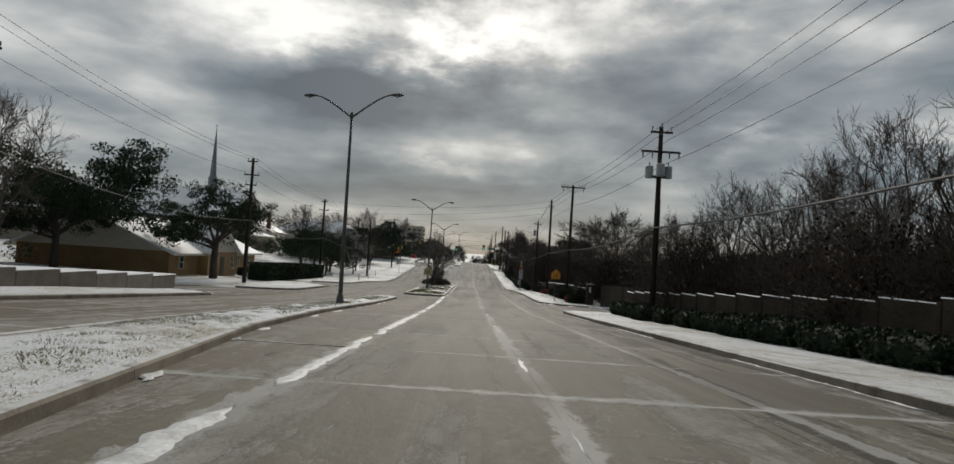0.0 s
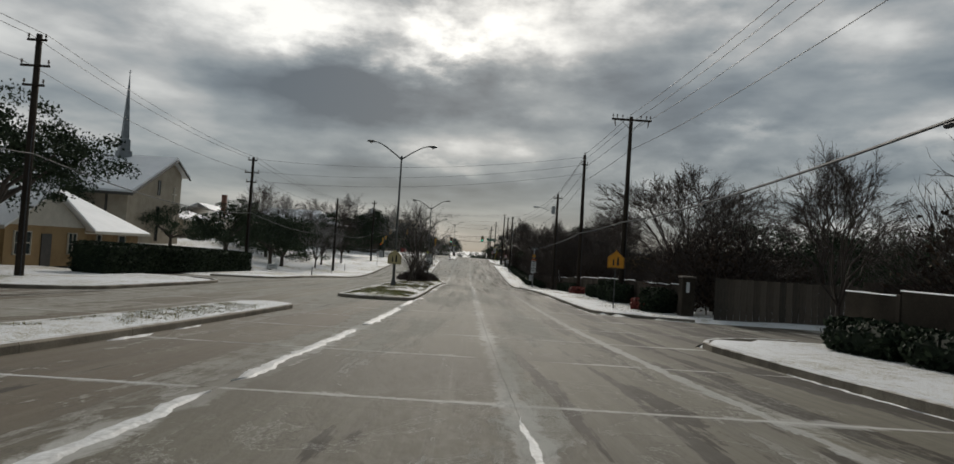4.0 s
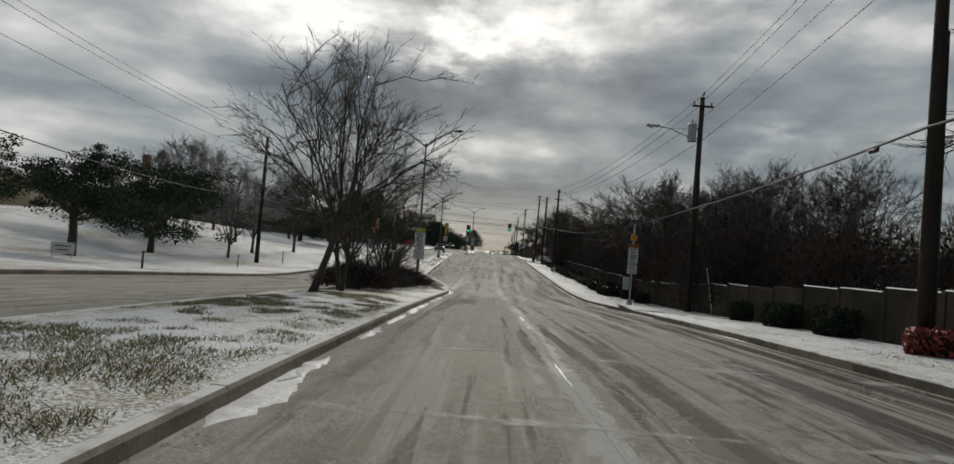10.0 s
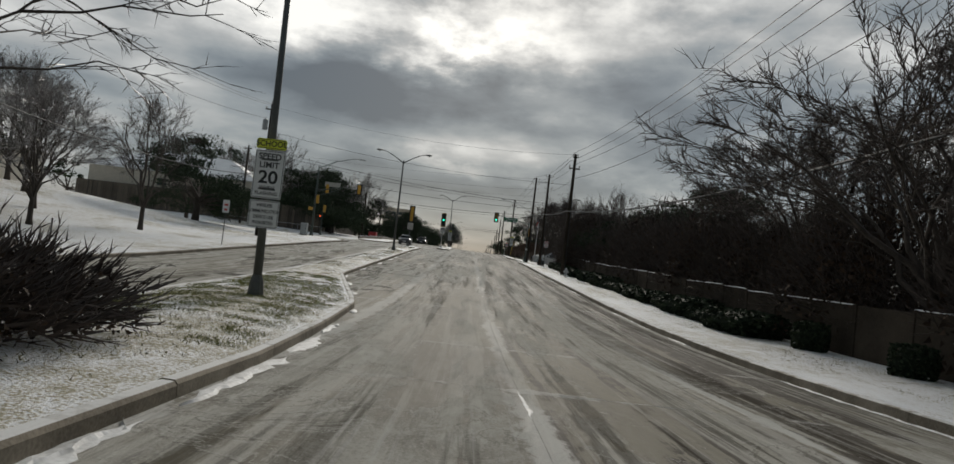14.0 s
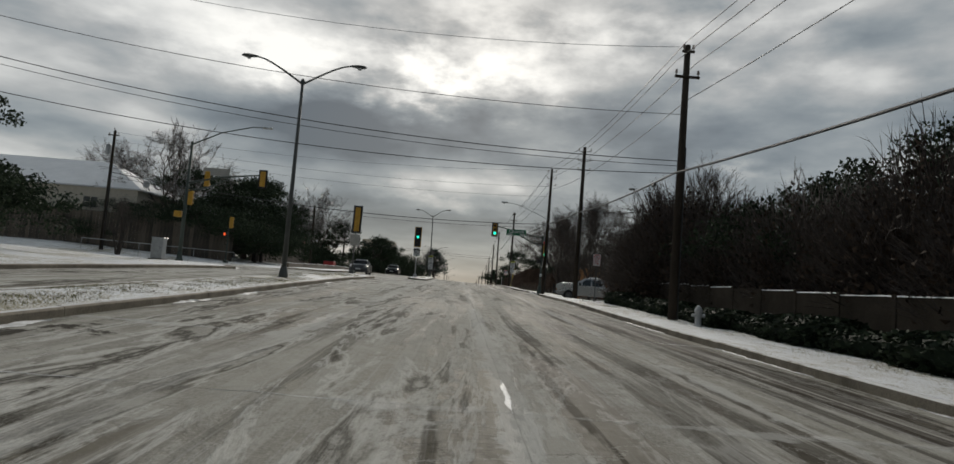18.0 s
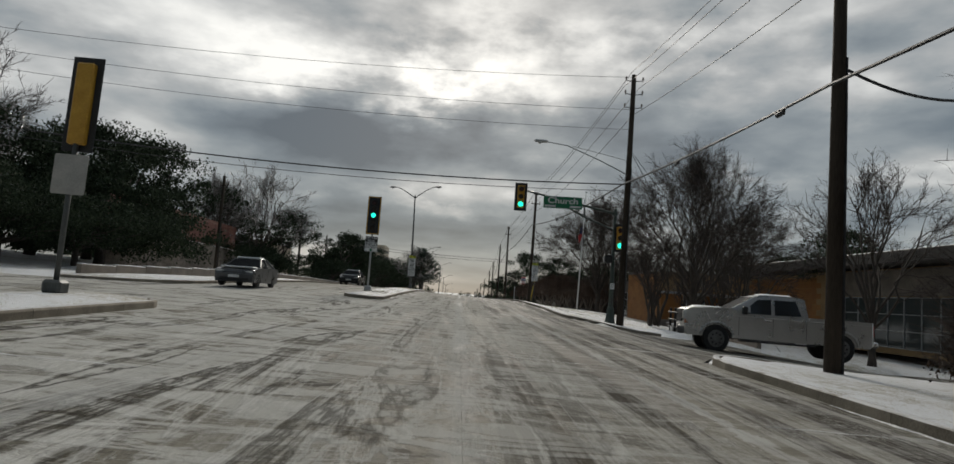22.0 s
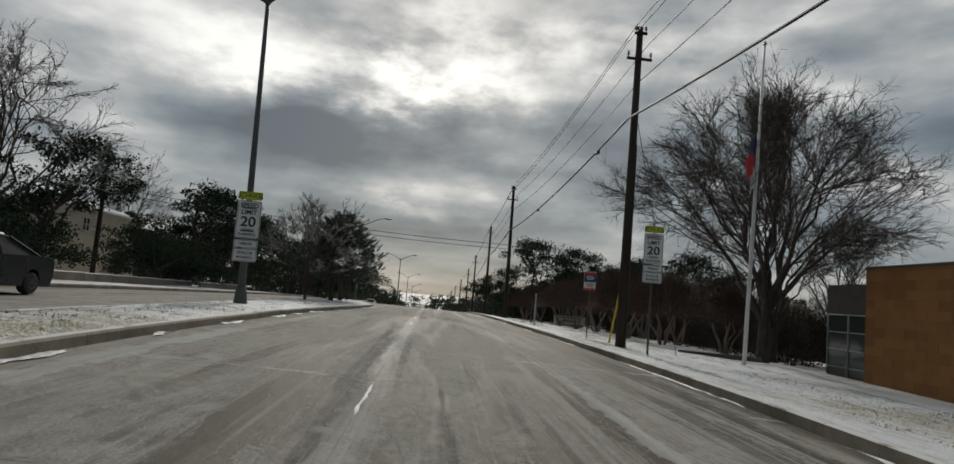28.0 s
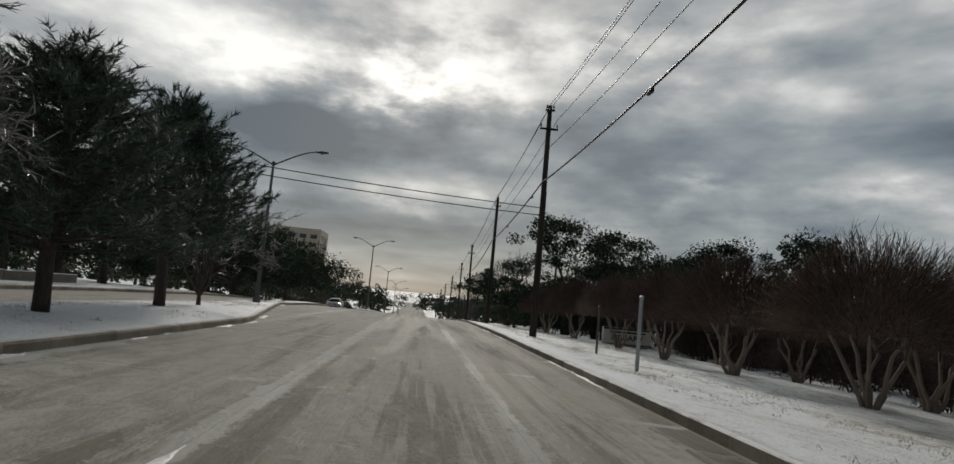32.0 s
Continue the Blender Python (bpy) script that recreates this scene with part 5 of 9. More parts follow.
def evergreen(seed, height, width, clumps=132, leaves=140, size=0.18, label="", mat=None, trunk_h=0.25, name="evergreen_tree", low=0.27):
    rng = random.Random(seed)
    tree = thing(name, label or "dark evergreen oak with a dense rounded crown dusted with ice", "tree")
    limb, leaf = Mesh(), Mesh()
    top = Vector((0, 0, height * trunk_h))
    r0 = height * 0.032
    limb.tube([(0, 0, -0.1), (0.05, 0.0, height * trunk_h * 0.5), tuple(top)], [r0 * 1.25, r0, r0 * 0.9], 8)
    heads = []
    for k in range(11):
        az, hh = k * 2.4 + rng.uniform(-0.3, 0.3), low + (0.92 - low) * ((k * 0.618) % 1.0)
        prof = math.sin(min(1.0, (1.02 - hh) / 0.72 + 0.12) * 1.5708) ** 0.7
        e = Vector((math.cos(az) * width / 2 * prof * 0.72, math.sin(az) * width / 2 * prof * 0.72, height * hh * 0.9))
        arm = bend(top * rng.uniform(0.7, 1.0), e, 0.06, rng, 3, 0.05)
        limb.tube(arm, [r0 * 0.55, r0 * 0.38, r0 * 0.25, r0 * 0.12], 5, cap=False)
        heads.append(e)
    for c in range(clumps):
        e = heads[c % len(heads)]
        cc = e + Vector((rng.gauss(0, 0.13) * width, rng.gauss(0, 0.13) * width, rng.gauss(0.02, 0.075) * height))
        cc.z = max(cc.z, height * low * 0.86)
        leaf_cloud(leaf, cc, width * rng.uniform(0.06, 0.135), leaves, size, rng, 0.6, 0.2)
    limb.done("trunk", BARK, tree, smooth=True)
    leaf.done("crown", mat or LEAF, tree)
    return tree


def pine(seed, height, width, label):
    """A short trunk under a deep, shaggy crown of needle brushes."""
    rng = random.Random(seed)
    tree = thing("pine_tree", label, "tree")
    limb, leaf = Mesh(), Mesh()
    limb.tube([(0, 0, -0.1), (0.08, 0.05, height * 0.3), (0.0, 0.12, height * 0.65), (0.06, 0.1, height * 0.93)], [0.2, 0.16, 0.10, 0.03], 8)
    for i in range(105):
        h = 0.24 + 0.76 * ((i + rng.random()) / 105)
        a = i * 2.4 + rng.uniform(-0.4, 0.4)
        reach = width / 2 * (1 - max(0.0, (h - 0.42) / 0.62) ** 1.7) * rng.uniform(0.5, 1.08) + 0.15
        s = Vector((0.03, 0.08, height * h * 0.92))
        e = s + Vector((math.cos(a) * reach, math.sin(a) * reach, rng.uniform(-0.1, 0.5) + 0.16 * reach))
        m = s.lerp(e, 0.55) - Vector((0, 0, 0.12))
        limb.tube([s, m, e], [0.045, 0.03, 0.01], 4, cap=False)
        for t in range(15):
            c = s.lerp(e, 0.3 + 0.78 * (t + rng.random()) / 15) + Vector((rng.gauss(0, 0.22), rng.gauss(0, 0.22), rng.gauss(0.02, 0.2)))
            axis = ((e - s).normalized() + Vector((rng.gauss(0, 0.5), rng.gauss(0, 0.5), 0.5))).normalized()
            for k in range(22):
                d = (axis + Vector((rng.gauss(0, 0.55), rng.gauss(0, 0.55), rng.gauss(0, 0.5)))).normalized()
                w = d.orthogonal().normalized() * 0.017
                q = c + axis * rng.uniform(-0.18, 0.22)
                leaf.add([q - w, q + w, q + d * rng.uniform(0.2, 0.36)], [(0, 1, 2)])
    limb.done("trunk", BARK, tree, smooth=True)
    leaf.done("crown", NEEDLE, tree)
    return tree


def thicket(seed, height, width, label="dense leafless brush with a fuzzy outline of fine twigs", twigs=1900, leaves=2600, leaf_size=0.17, tip=1.0):
    """Stems under a dome of fine twigs that all lean outwards, with a dark tangle of dead leaves inside."""
    rng = random.Random(seed)
    bush = thing("thicket", label, "shrub", group="roadside thicket")
    stems, leaf = Mesh(), Mesh()

    def dome(az, el, k):
        lump = 1 + 0.14 * math.sin(az * 3 + seed) * math.cos(el * 5 + seed) + 0.09 * math.sin(az * 7 + el * 6 + seed * 2)
        return Vector((math.cos(az) * math.cos(el) * width / 2 * k * lump, math.sin(az) * math.cos(el) * width / 2 * k * lump, height * (0.16 + 0.84 * math.sin(el) * k) * lump))

    for s in range(9):
        az = rng.uniform(0, 6.283)
        p = Vector((math.cos(az), math.sin(az), 0)) * width * 0.16 * rng.random()
        stems.tube(bend(p, dome(az, rng.uniform(0.35, 1.4), 0.8), 0.12, rng, 4, 0.04), [0.05, 0.04, 0.03, 0.02, 0.012], 4, cap=False)
    for t in range(twigs):
        az, el = rng.uniform(0, 6.283), math.asin(rng.uniform(0.0, 1.0))
        s = dome(az, el, 0.45 + 0.45 * rng.random() ** 0.6)
        out = (dome(az, el, 1.0) - Vector((0, 0, height * 0.12))).normalized()
        d = (out + Vector((rng.gauss(0, 0.3), rng.gauss(0, 0.3), 0.25 + rng.gauss(0, 0.25)))).normalized()
        ln = rng.uniform(0.45, 1.1) * tip
        needle(stems, s, s + d * ln, 0.014)
        g = s + d * ln * rng.uniform(0.25, 0.7)
        needle(stems, g, g + (d + Vector((rng.gauss(0, 0.45), rng.gauss(0, 0.45), rng.gauss(0.1, 0.3)))).normalized() * ln * rng.uniform(0.35, 0.6), 0.010)
    for c in range(leaves):
        az, el = rng.uniform(0, 6.283), math.asin(rng.uniform(-0.15, 1.0))
        leaf_cloud(leaf, dome(az, el, 0.25 + 0.62 * rng.random() ** 0.5), 0.15, 1, leaf_size, rng)
    stems.done("brushwood", TWIG, bush)
    leaf.done("foliage", DEAD_LEAF, bush)
    return bush


def crape_myrtle(seed, height, width):
    """Smooth pale stems that fan out from the ground under a flat-bottomed dome of fine brown twigs."""
    rng = random.Random(seed)
    tree = thing("crape_myrtle", "leafless crape myrtle with pale stems and a brown twiggy dome", "tree")
    twig = Mesh()
    for k in range(6):
        az = k * 1.047 + rng.uniform(-0.3, 0.3)
        out = Vector((math.cos(az), math.sin(az), 0))
        e = out * width * rng.uniform(0.13, 0.2) + Vector((0, 0, height * 0.42))
        stem = bend(out * 0.12 + Vector((0, 0, -0.05)), e, 0.03, rng, 4, 0.03)
        limb = Mesh().tube(stem, [0.085, 0.07, 0.062, 0.055, 0.05], 6, cap=False)
        for j in range(5):
            a2, el = az + rng.gauss(0, 0.5), rng.uniform(0.15, 1.4)
            f = Vector((math.cos(a2) * math.cos(el) * width * 0.4, math.sin(a2) * math.cos(el) * width * 0.4, height * (0.42 + 0.46 * math.sin(el))))
            twig.tube(bend(along(stem, rng.uniform(0.7, 1.0)), f, 0.06, rng, 3, 0.05), [0.034, 0.024, 0.015, 0.007], 4, cap=False)
        limb.done("stem", MYRTLE_BARK, tree, smooth=True)
    for t in range(4600):
        az, el, k = rng.uniform(0, 6.283), math.asin(rng.uniform(-0.05, 1.0)), 0.35 + 0.55 * rng.random() ** 0.55
        lump = 1 + 0.12 * math.sin(az * 3 + seed) * math.cos(el * 4) + 0.08 * math.sin(az * 7 + el * 5)
        d0 = Vector((math.cos(az) * math.cos(el) * width / 2, math.sin(az) * math.cos(el) * width / 2, height * 0.56 * math.sin(el)))
        s = d0 * k * lump + Vector((0, 0, height * 0.42))
        d = (d0.normalized() + Vector((rng.gauss(0, 0.3), rng.gauss(0, 0.3), 0.3 + rng.gauss(0, 0.25)))).normalized()
        ln = rng.uniform(0.35, 0.85)
        needle(twig, s, s + d * ln, 0.012)
        g = s + d * ln * rng.uniform(0.25, 0.7)
        needle(twig, g, g + (d + Vector((rng.gauss(0, 0.45), rng.gauss(0, 0.45), rng.gauss(0.1, 0.3)))).normalized() * ln * rng.uniform(0.35, 0.6), 0.009)
    twig.done("crown", TWIG_BROWN, tree)
    return tree


def clipped_bush(seed, w, d, h, mat, label, n=1500, name="bush", category="shrub"):
    rng = random.Random(seed)
    bush = thing(name, label, category)
    core, leaf = Mesh(), Mesh()
    core.box((0, 0, h * 0.46), (w * 0.82, d * 0.82, h * 0.84), min(w, d, h) * 0.25)
    for _ in range(n):
        u = Vector((rng.uniform(-1, 1), rng.uniform(-1, 1), rng.uniform(-1, 1)))
        k = max(abs(u.x), abs(u.y), abs(u.z))
        u = (u / k).lerp(u.normalized(), 0.45)
        p = Vector((u.x * w / 2, u.y * d / 2, h / 2 + u.z * h / 2)) * rng.uniform(0.93, 1.05)
        p.z = max(p.z, 0.03)
        a = Vector((rng.gauss(0, 1), rng.gauss(0, 1), rng.gauss(0, 1))).normalized()
        b = a.orthogonal().normalized()
        c = a.cross(b)
        s = rng.uniform(0.05, 0.11)
        leaf.add([p - b * s, p + c * s * 0.6, p + b * s, p - c * s * 0.6], [(0, 1, 2, 3)])
    core.done("inner_growth", DEAD_LEAF if mat is not HEDGE_LEAF else HEDGE_LEAF, bush)
    leaf.done("foliage", mat, bush)
    return bush


def plant(first, spots, rng, scale=(0.85, 1.15), sink=0.05, z_of=ground_z):
    """Stands a thing at the first spot and copies of it at the others."""
    for i, (x, y, *s) in enumerate(spots):
        k = s[0] if s else rng.uniform(*scale)
        m = pose(x, y, z_of(x, y) - sink, 0, 0, rng.uniform(0, 360))
        ob = first if i == 0 else copy_thing(first, m)
        ob.matrix_basis = m @ Matrix.Diagonal((k, k, k * rng.uniform(0.93, 1.07), 1))


R4 = random.Random(4)
elm_a = crown_tree(11, 15.0, 15.0, "large leafless tree with a broad rounded crown", 12, 7, 8, 8, fine=0.75, girth=0.018)
elm_b = crown_tree(12, 12.0, 11.0, "leafless spreading tree with dense dark twigs", 10, 6, 7, 7, fine=0.75, girth=0.018)
elm_c = bare_tree(13, 10.0, 4, 3, 0.8, label="leafless tree with several slender stems", keep=0.74, first=0.33)
iced = crown_tree(14, 7.6, 8.6, "leafless tree glazed with ice standing on the median", 10, 6, 6, 6, trunk=0.06, mat=TWIG_ICE, girth=0.016, base=0.05)
vase_a = crown_tree(17, 7.9, 8.6, "open leafless tree with a leaning trunk on the median", 7, 7, 6, 4, trunk=0.24, mat=TWIG_FROST, girth=0.0135, base=0.2, fine=0.5, lean=(0.55, 0.1))
vase_b = crown_tree(18, 7.6, 8.2, "open leafless tree with slender rising limbs on the median", 8, 6, 6, 4, trunk=0.2, mat=TWIG_FROST, girth=0.0105, base=0.24, fine=0.5, lean=(-0.2, 0.2))
scrub = bare_tree(19, 4.0, 5, 2, 0.7, label="leafless shrub of many slender stems on the median", keep=0.72, first=0.36, twig_mat=TWIG)
myrtle = crape_myrtle(15, 4.9, 5.6)
wide = crown_tree(22, 8.9, 14.5, "wide leafless tree reaching over the wall and the pavement", 12, 8, 8, 8, trunk=0.2, girth=0.022, base=0.28, fine=0.8, lean=(-0.9, 0.0))
plant(wide, [(12.9, 126.8, 1.0), (19.3, 94, 1.25), (15.2, 137.5, 0.95), (17.5, 119, 0.9)], R4)
frosted = crown_tree(20, 8.0, 8.5, "grey leafless tree furred with frost on the bank", 10, 6, 7, 6, mat=TWIG_ICE, fine=0.7, girth=0.018)
plant(frosted, [(-23, 146, 0.95), (-27.5, 153, 1.05), (-22, 137.5, 0.8), (-33, 160, 1.1), (-33.2, 222, 1.7), (-29.5, 262, 1.5), (-26.5, 273, 1.8), (-33, 305, 1.55)], R4)
elm_big = crown_tree(16, 15.0, 15.5, "large leafless tree with a broad dense rounded crown", 15, 9, 10, 10, fine=0.72, girth=0.018)
plant(elm_big, [(18.6, 260.6, 0.95), (16.5, 221.7, 0.74)], R4)
plant(elm_a, [(20, 116, 0.6), (21, 131, 0.65), (24, 52, 0.7), (-40, 168, 0.75), (-45, 232, 0.85), (26, 150, 0.8), (22, 19, 0.75), (21.5, 226, 0.62), (24, 238, 0.6)], R4)
plant(elm_b, [(15.5, 76, 0.62), (15, 62.0, 0.5), (17.5, 35, 0.75), (15.8, 121, 0.55), (22, 30, 0.8), (23, 233, 0.8), (20, 72, 0.75), (-38, 236, 1.0), (-36, 152, 0.65),
               (-32, 269, 1.1), (-35, 226, 0.8), (15.5, 46, 0.65), (14.5, 22, 0.7), (26, 266, 0.75), (21.5, 265, 0.85), (-31, 52, 0.9), (-21.5, 155, 0.7), (15.0, 191.5, 0.72), (18.5, 191, 0.8), (23, 213.6, 0.8)], R4)
plant(elm_c, [(16.0, 52, 0.9), (15.5, 28, 0.9), (15.5, 157, 0.75), (13.0, 218.8, 0.6), (13.5, 187, 0.7), (19, 230.2, 0.8), (15.0, 224.4, 0.8), (-29, 203, 0.7), (16, 42, 0.95), (-30, 267, 1.0), (15.5, 166, 0.7), (15.5, 176, 0.7)], R4)
on_median = lambda x, y: (m2_top if y < 200 else m3_top)(x, y)
plant(iced, [(-4.25, 264.0, 0.68), (-3.9, 278.8, 0.6)], R4, z_of=on_median)
for first, spots in ((vase_a, [(-4.0, 99.6, 0.92, 0)]), (vase_b, [(-4.5, 102.2, 0.9, 40), (-3.9, 101.5, 0.76, 200), (-4.8, 115.7, 0.9, 90)]), (scrub, [(-4.4, 106.0, 1.0, 0), (-4.0, 111.0, 1.0, 80), (-4.6, 114.0, 1.05, 160)])):
    for i, (x, y, k, turn) in enumerate(spots):
        m = pose(x, y, m2_top(x, y) - 0.05, 0, 0, turn) @ Matrix.Diagonal((k, k, k, 1))
        ob = first if i == 0 else copy_thing(first, m)
        ob.matrix_basis = m
plant(myrtle, [(15.9, 274, 1.0), (15.7, 281.6, 1.0), (15.8, 289.2, 0.95), (15.8, 297, 0.95), (21, 270, 1.0), (21, 278, 1.0), (21, 286, 1.0), (21, 294, 1.0), (27, 274, 1.0), (27, 283, 1.0), (27, 292, 1.0), (15.7, 266.5, 0.9),
               (19, 303, 1.0), (24, 303, 1.0), (15.2, 306, 0.9), (14.6, 314, 0.9)], R4)
thick = [thicket(31 + i, 5.2, 5.6) for i in range(3)]
R5 = random.Random(5)
spots, BRUSH = [[], [], []], []
y = 12.0
while y < 184:
    if not 55 < y < 69.5 and not 78 < y < 106:
        for x in (14.2, 17.6) if int(y) % 2 else (14.6,):
            tall = 1.2 if y > 138 else 0.95 if y < 56 else 1.12 if y > 98 else 0.9 if y > 72 else 1.0
            spots[R5.randrange(3)].append((x + R5.uniform(-0.6, 0.6), y + R5.uniform(-0.7, 0.7), R5.uniform(0.75, 1.05) * tall))
    y += 3.5
for y in range(105, 118, 2):
    BRUSH.append((-4.4 + R5.uniform(-0.7, 0.7), y + R5.uniform(-1, 1)))
for i in range(17):
    spots[i % 3].append((29.5 + R5.uniform(-1.5, 1.5), 263 + i * 3.7, R5.uniform(0.7, 1.0)))
for x, y in ((25, 318), (21, 321), (17, 324)):
    spots[1].append((x, y, 0.9))
for i, (x, y) in enumerate(((14, 180.5), (14.3, 184), (14.8, 187.3), (17.2, 182), (17.6, 186), (18, 189.6), (20.8, 184), (21.2, 188.5), (24.3, 187), (24.6, 190.5), (28, 189))):
    spots[i % 3].append((x, y, 1.35))
for i, (x, y) in enumerate(((13.4, 180.5), (13.6, 183.5), (13.8, 186.6))):
    spots[i].append((x, y, 1.1))
for i, (x, y, k) in enumerate(((14.2, 189.5, 1.15), (14.8, 192.6, 1.1), (17.5, 192.2, 1.25), (20.5, 193.5, 1.2), (17.8, 189, 1.35), (23.5, 192.5, 1.2), (13.2, 191.4, 0.6), (13.6, 194.2, 0.5))):
    spots[i % 3].append((x, y, k))
for i, (x, y) in enumerate(((24, 112), (27, 114), (30, 112), (33, 111), (28.5, 118), (24, 120), (36, 100), (37, 94), (36, 88))):
    spots[i % 3].append((x, y, 1.2))
for k in range(5):
    spots[k % 3].append((14.3, 78.5 + 3.2 * k, 0.46))
    spots[(k + 1) % 3].append((18.0, 77.5 + 3.0 * k, 0.75))
for k in range(10):
    spots[k % 3].append((23.5 + R5.uniform(-1, 1), 268 + k * 4.2, 0.55))
for t, s in zip(thick, spots):
    plant(t, s, R5)
brush = thicket(35, 0.85, 2.9, "low dense brown brush under the median trees", 1300, 1100, 0.07, 0.4)
plant(brush, BRUSH, R5, (0.8, 1.15), 0.02, m2_top)
oak_a = evergreen(41, 8.5, 9.5, low=0.12, label="dark evergreen oak with a broad dense crown")
oak_b = evergreen(42, 7.0, 11.8, label="low spreading evergreen oak dusted with ice", clumps=88)
plant(oak_a, [(-31, 256, 1.1), (-32, 246, 1.5), (32, 228, 1.1), (40, 262, 1.2), (-37, 58, 1.2), (-30, 222, 1.2), (-25, 229, 1.3), (21, 181, 1.05), (30, 320, 1.2), (22, 326, 1.1), (24, 345, 1.2), (-31, 238, 1.4), (36, 300, 1.1), (35, 240, 1.0),
               (-47, 112, 0.9), (-27.5, 178, 1.2), (22, 173, 1.38), (26, 179, 1.35), (33, 258, 1.1), (-32, 232, 1.3), (-18, 284, 1.1), (-17.5, 291, 1.1), (-31, 263, 1.3), (18, 322, 1.45), (13.9, 336, 1.1), (23.5, 327, 1.45), (-25.5, 277, 1.25), (-27, 269.5, 1.0), (31, 306, 1.3), (27.5, 309, 1.2), (33, 333, 1.3)], R4)
plant(oak_b, [(36, 113, 1.0), (35.5, 122, 1.0), (38, 84, 1.0), (37.5, 75, 1.0), (40, 100, 1.1), (-25, 130, 1.05), (-30, 139, 1.0), (-33, 148, 1.0), (-18.5, 298, 1.2), (-19.5, 306, 1.2), (-26, 216, 0.95), (-38, 124, 0.8), (20, 150, 0.9), (21, 82, 0.9), (-31, 184, 0.85), (-17, 318, 1.1), (24, 76, 0.8), (-17.5, 332, 1.1), (-16.5, 320, 1.35), (-15.6, 336, 1.35), (-15.2, 350, 1.35), (17.5, 173, 0.9), (-17, 276.5, 0.55),
               (-24.5, 217.5, 0.75), (-29, 218, 0.8), (-33.5, 218, 0.8), (-38.5, 217.5, 0.75), (-23, 222.5, 0.85), (-23.5, 226.5, 0.9)], R4)
oak_c = evergreen(45, 9.5, 9.0, label="tall dark evergreen oak with a clear trunk", trunk_h=0.36, low=0.42)
plant(oak_c, [(-23.7, 71.7, 1.05), (-22.8, 117, 0.74), (-24.5, 107, 0.8), (-33.5, 70, 1.35), (-34, 64, 0.9)], R4)
pine_a = pine(51, 6.8, 6.4, "shaggy pine with ice-dusted needles on the median")
plant(pine_a, [(-3.7, 269.4, 0.8), (-4.0, 275.8, 0.84)], R4, z_of=m3_top)
# the road's edges further on
far_oak = evergreen(43, 8.0, 9.0, clumps=26, leaves=36, size=0.5, label="distant dark evergreen tree beside the road", low=0.1)
far_bare = crown_tree(44, 9.0, 8.5, "distant leafless tree beside the road", 6, 4, 4, 4)
R6, STOOD = random.Random(6), set()
woods = Mesh()
for i in range(300):
    x, y = R6.gauss(0, 130), R6.uniform(560, 760)
    if -16 < x < 14 and y < 650:
        continue
    z, h, w = ground_z(x, y) if abs(x) < 390 else 1.5, R6.uniform(10, 16), R6.uniform(7, 11)
    for k in range(7):
        leaf_cloud(woods, Vector((x + R6.gauss(0, w * 0.2), y + R6.gauss(0, w * 0.2), z + h * R6.uniform(0.3, 0.85))), w * R6.uniform(0.22, 0.34), 26, 1.1, R6, 0.8, 0.2)
tagged(woods.done("distant_woods", LEAF), "distant belt of dark trees beyond the crest", "trees", kind="stuff")
for first, xs, ys, k in ((far_oak, (14, 26), (340, 900), 0.95), (far_bare, (13, 24), (334, 640), 0.8), (far_oak, (-27, -15), (338, 900), 0.95), (far_bare, (-26, -15), (340, 640), 0.8),
                         (far_oak, (30, 60), (300, 700), 1.2), (far_oak, (-70, -34), (240, 700), 1.2), (far_oak, (-100, -60), (20, 240), 1.2), (far_oak, (37, 43), (26, 140), 0.9)):
    y = ys[0]
    while y < ys[1]:
        x = R6.uniform(*xs)
        m = pose(x, y, ground_z(x, y) - 0.05, 0, 0, R6.uniform(0, 360)) @ Matrix.Diagonal((k, k, k * R6.uniform(0.8, 1.2), 1))
        if first.name not in STOOD:
            STOOD.add(first.name)
            first.matrix_basis = m
        else:
            copy_thing(first, m).matrix_basis = m
        y += R6.uniform(9, 16) * (1 if y < 450 else 2.4)


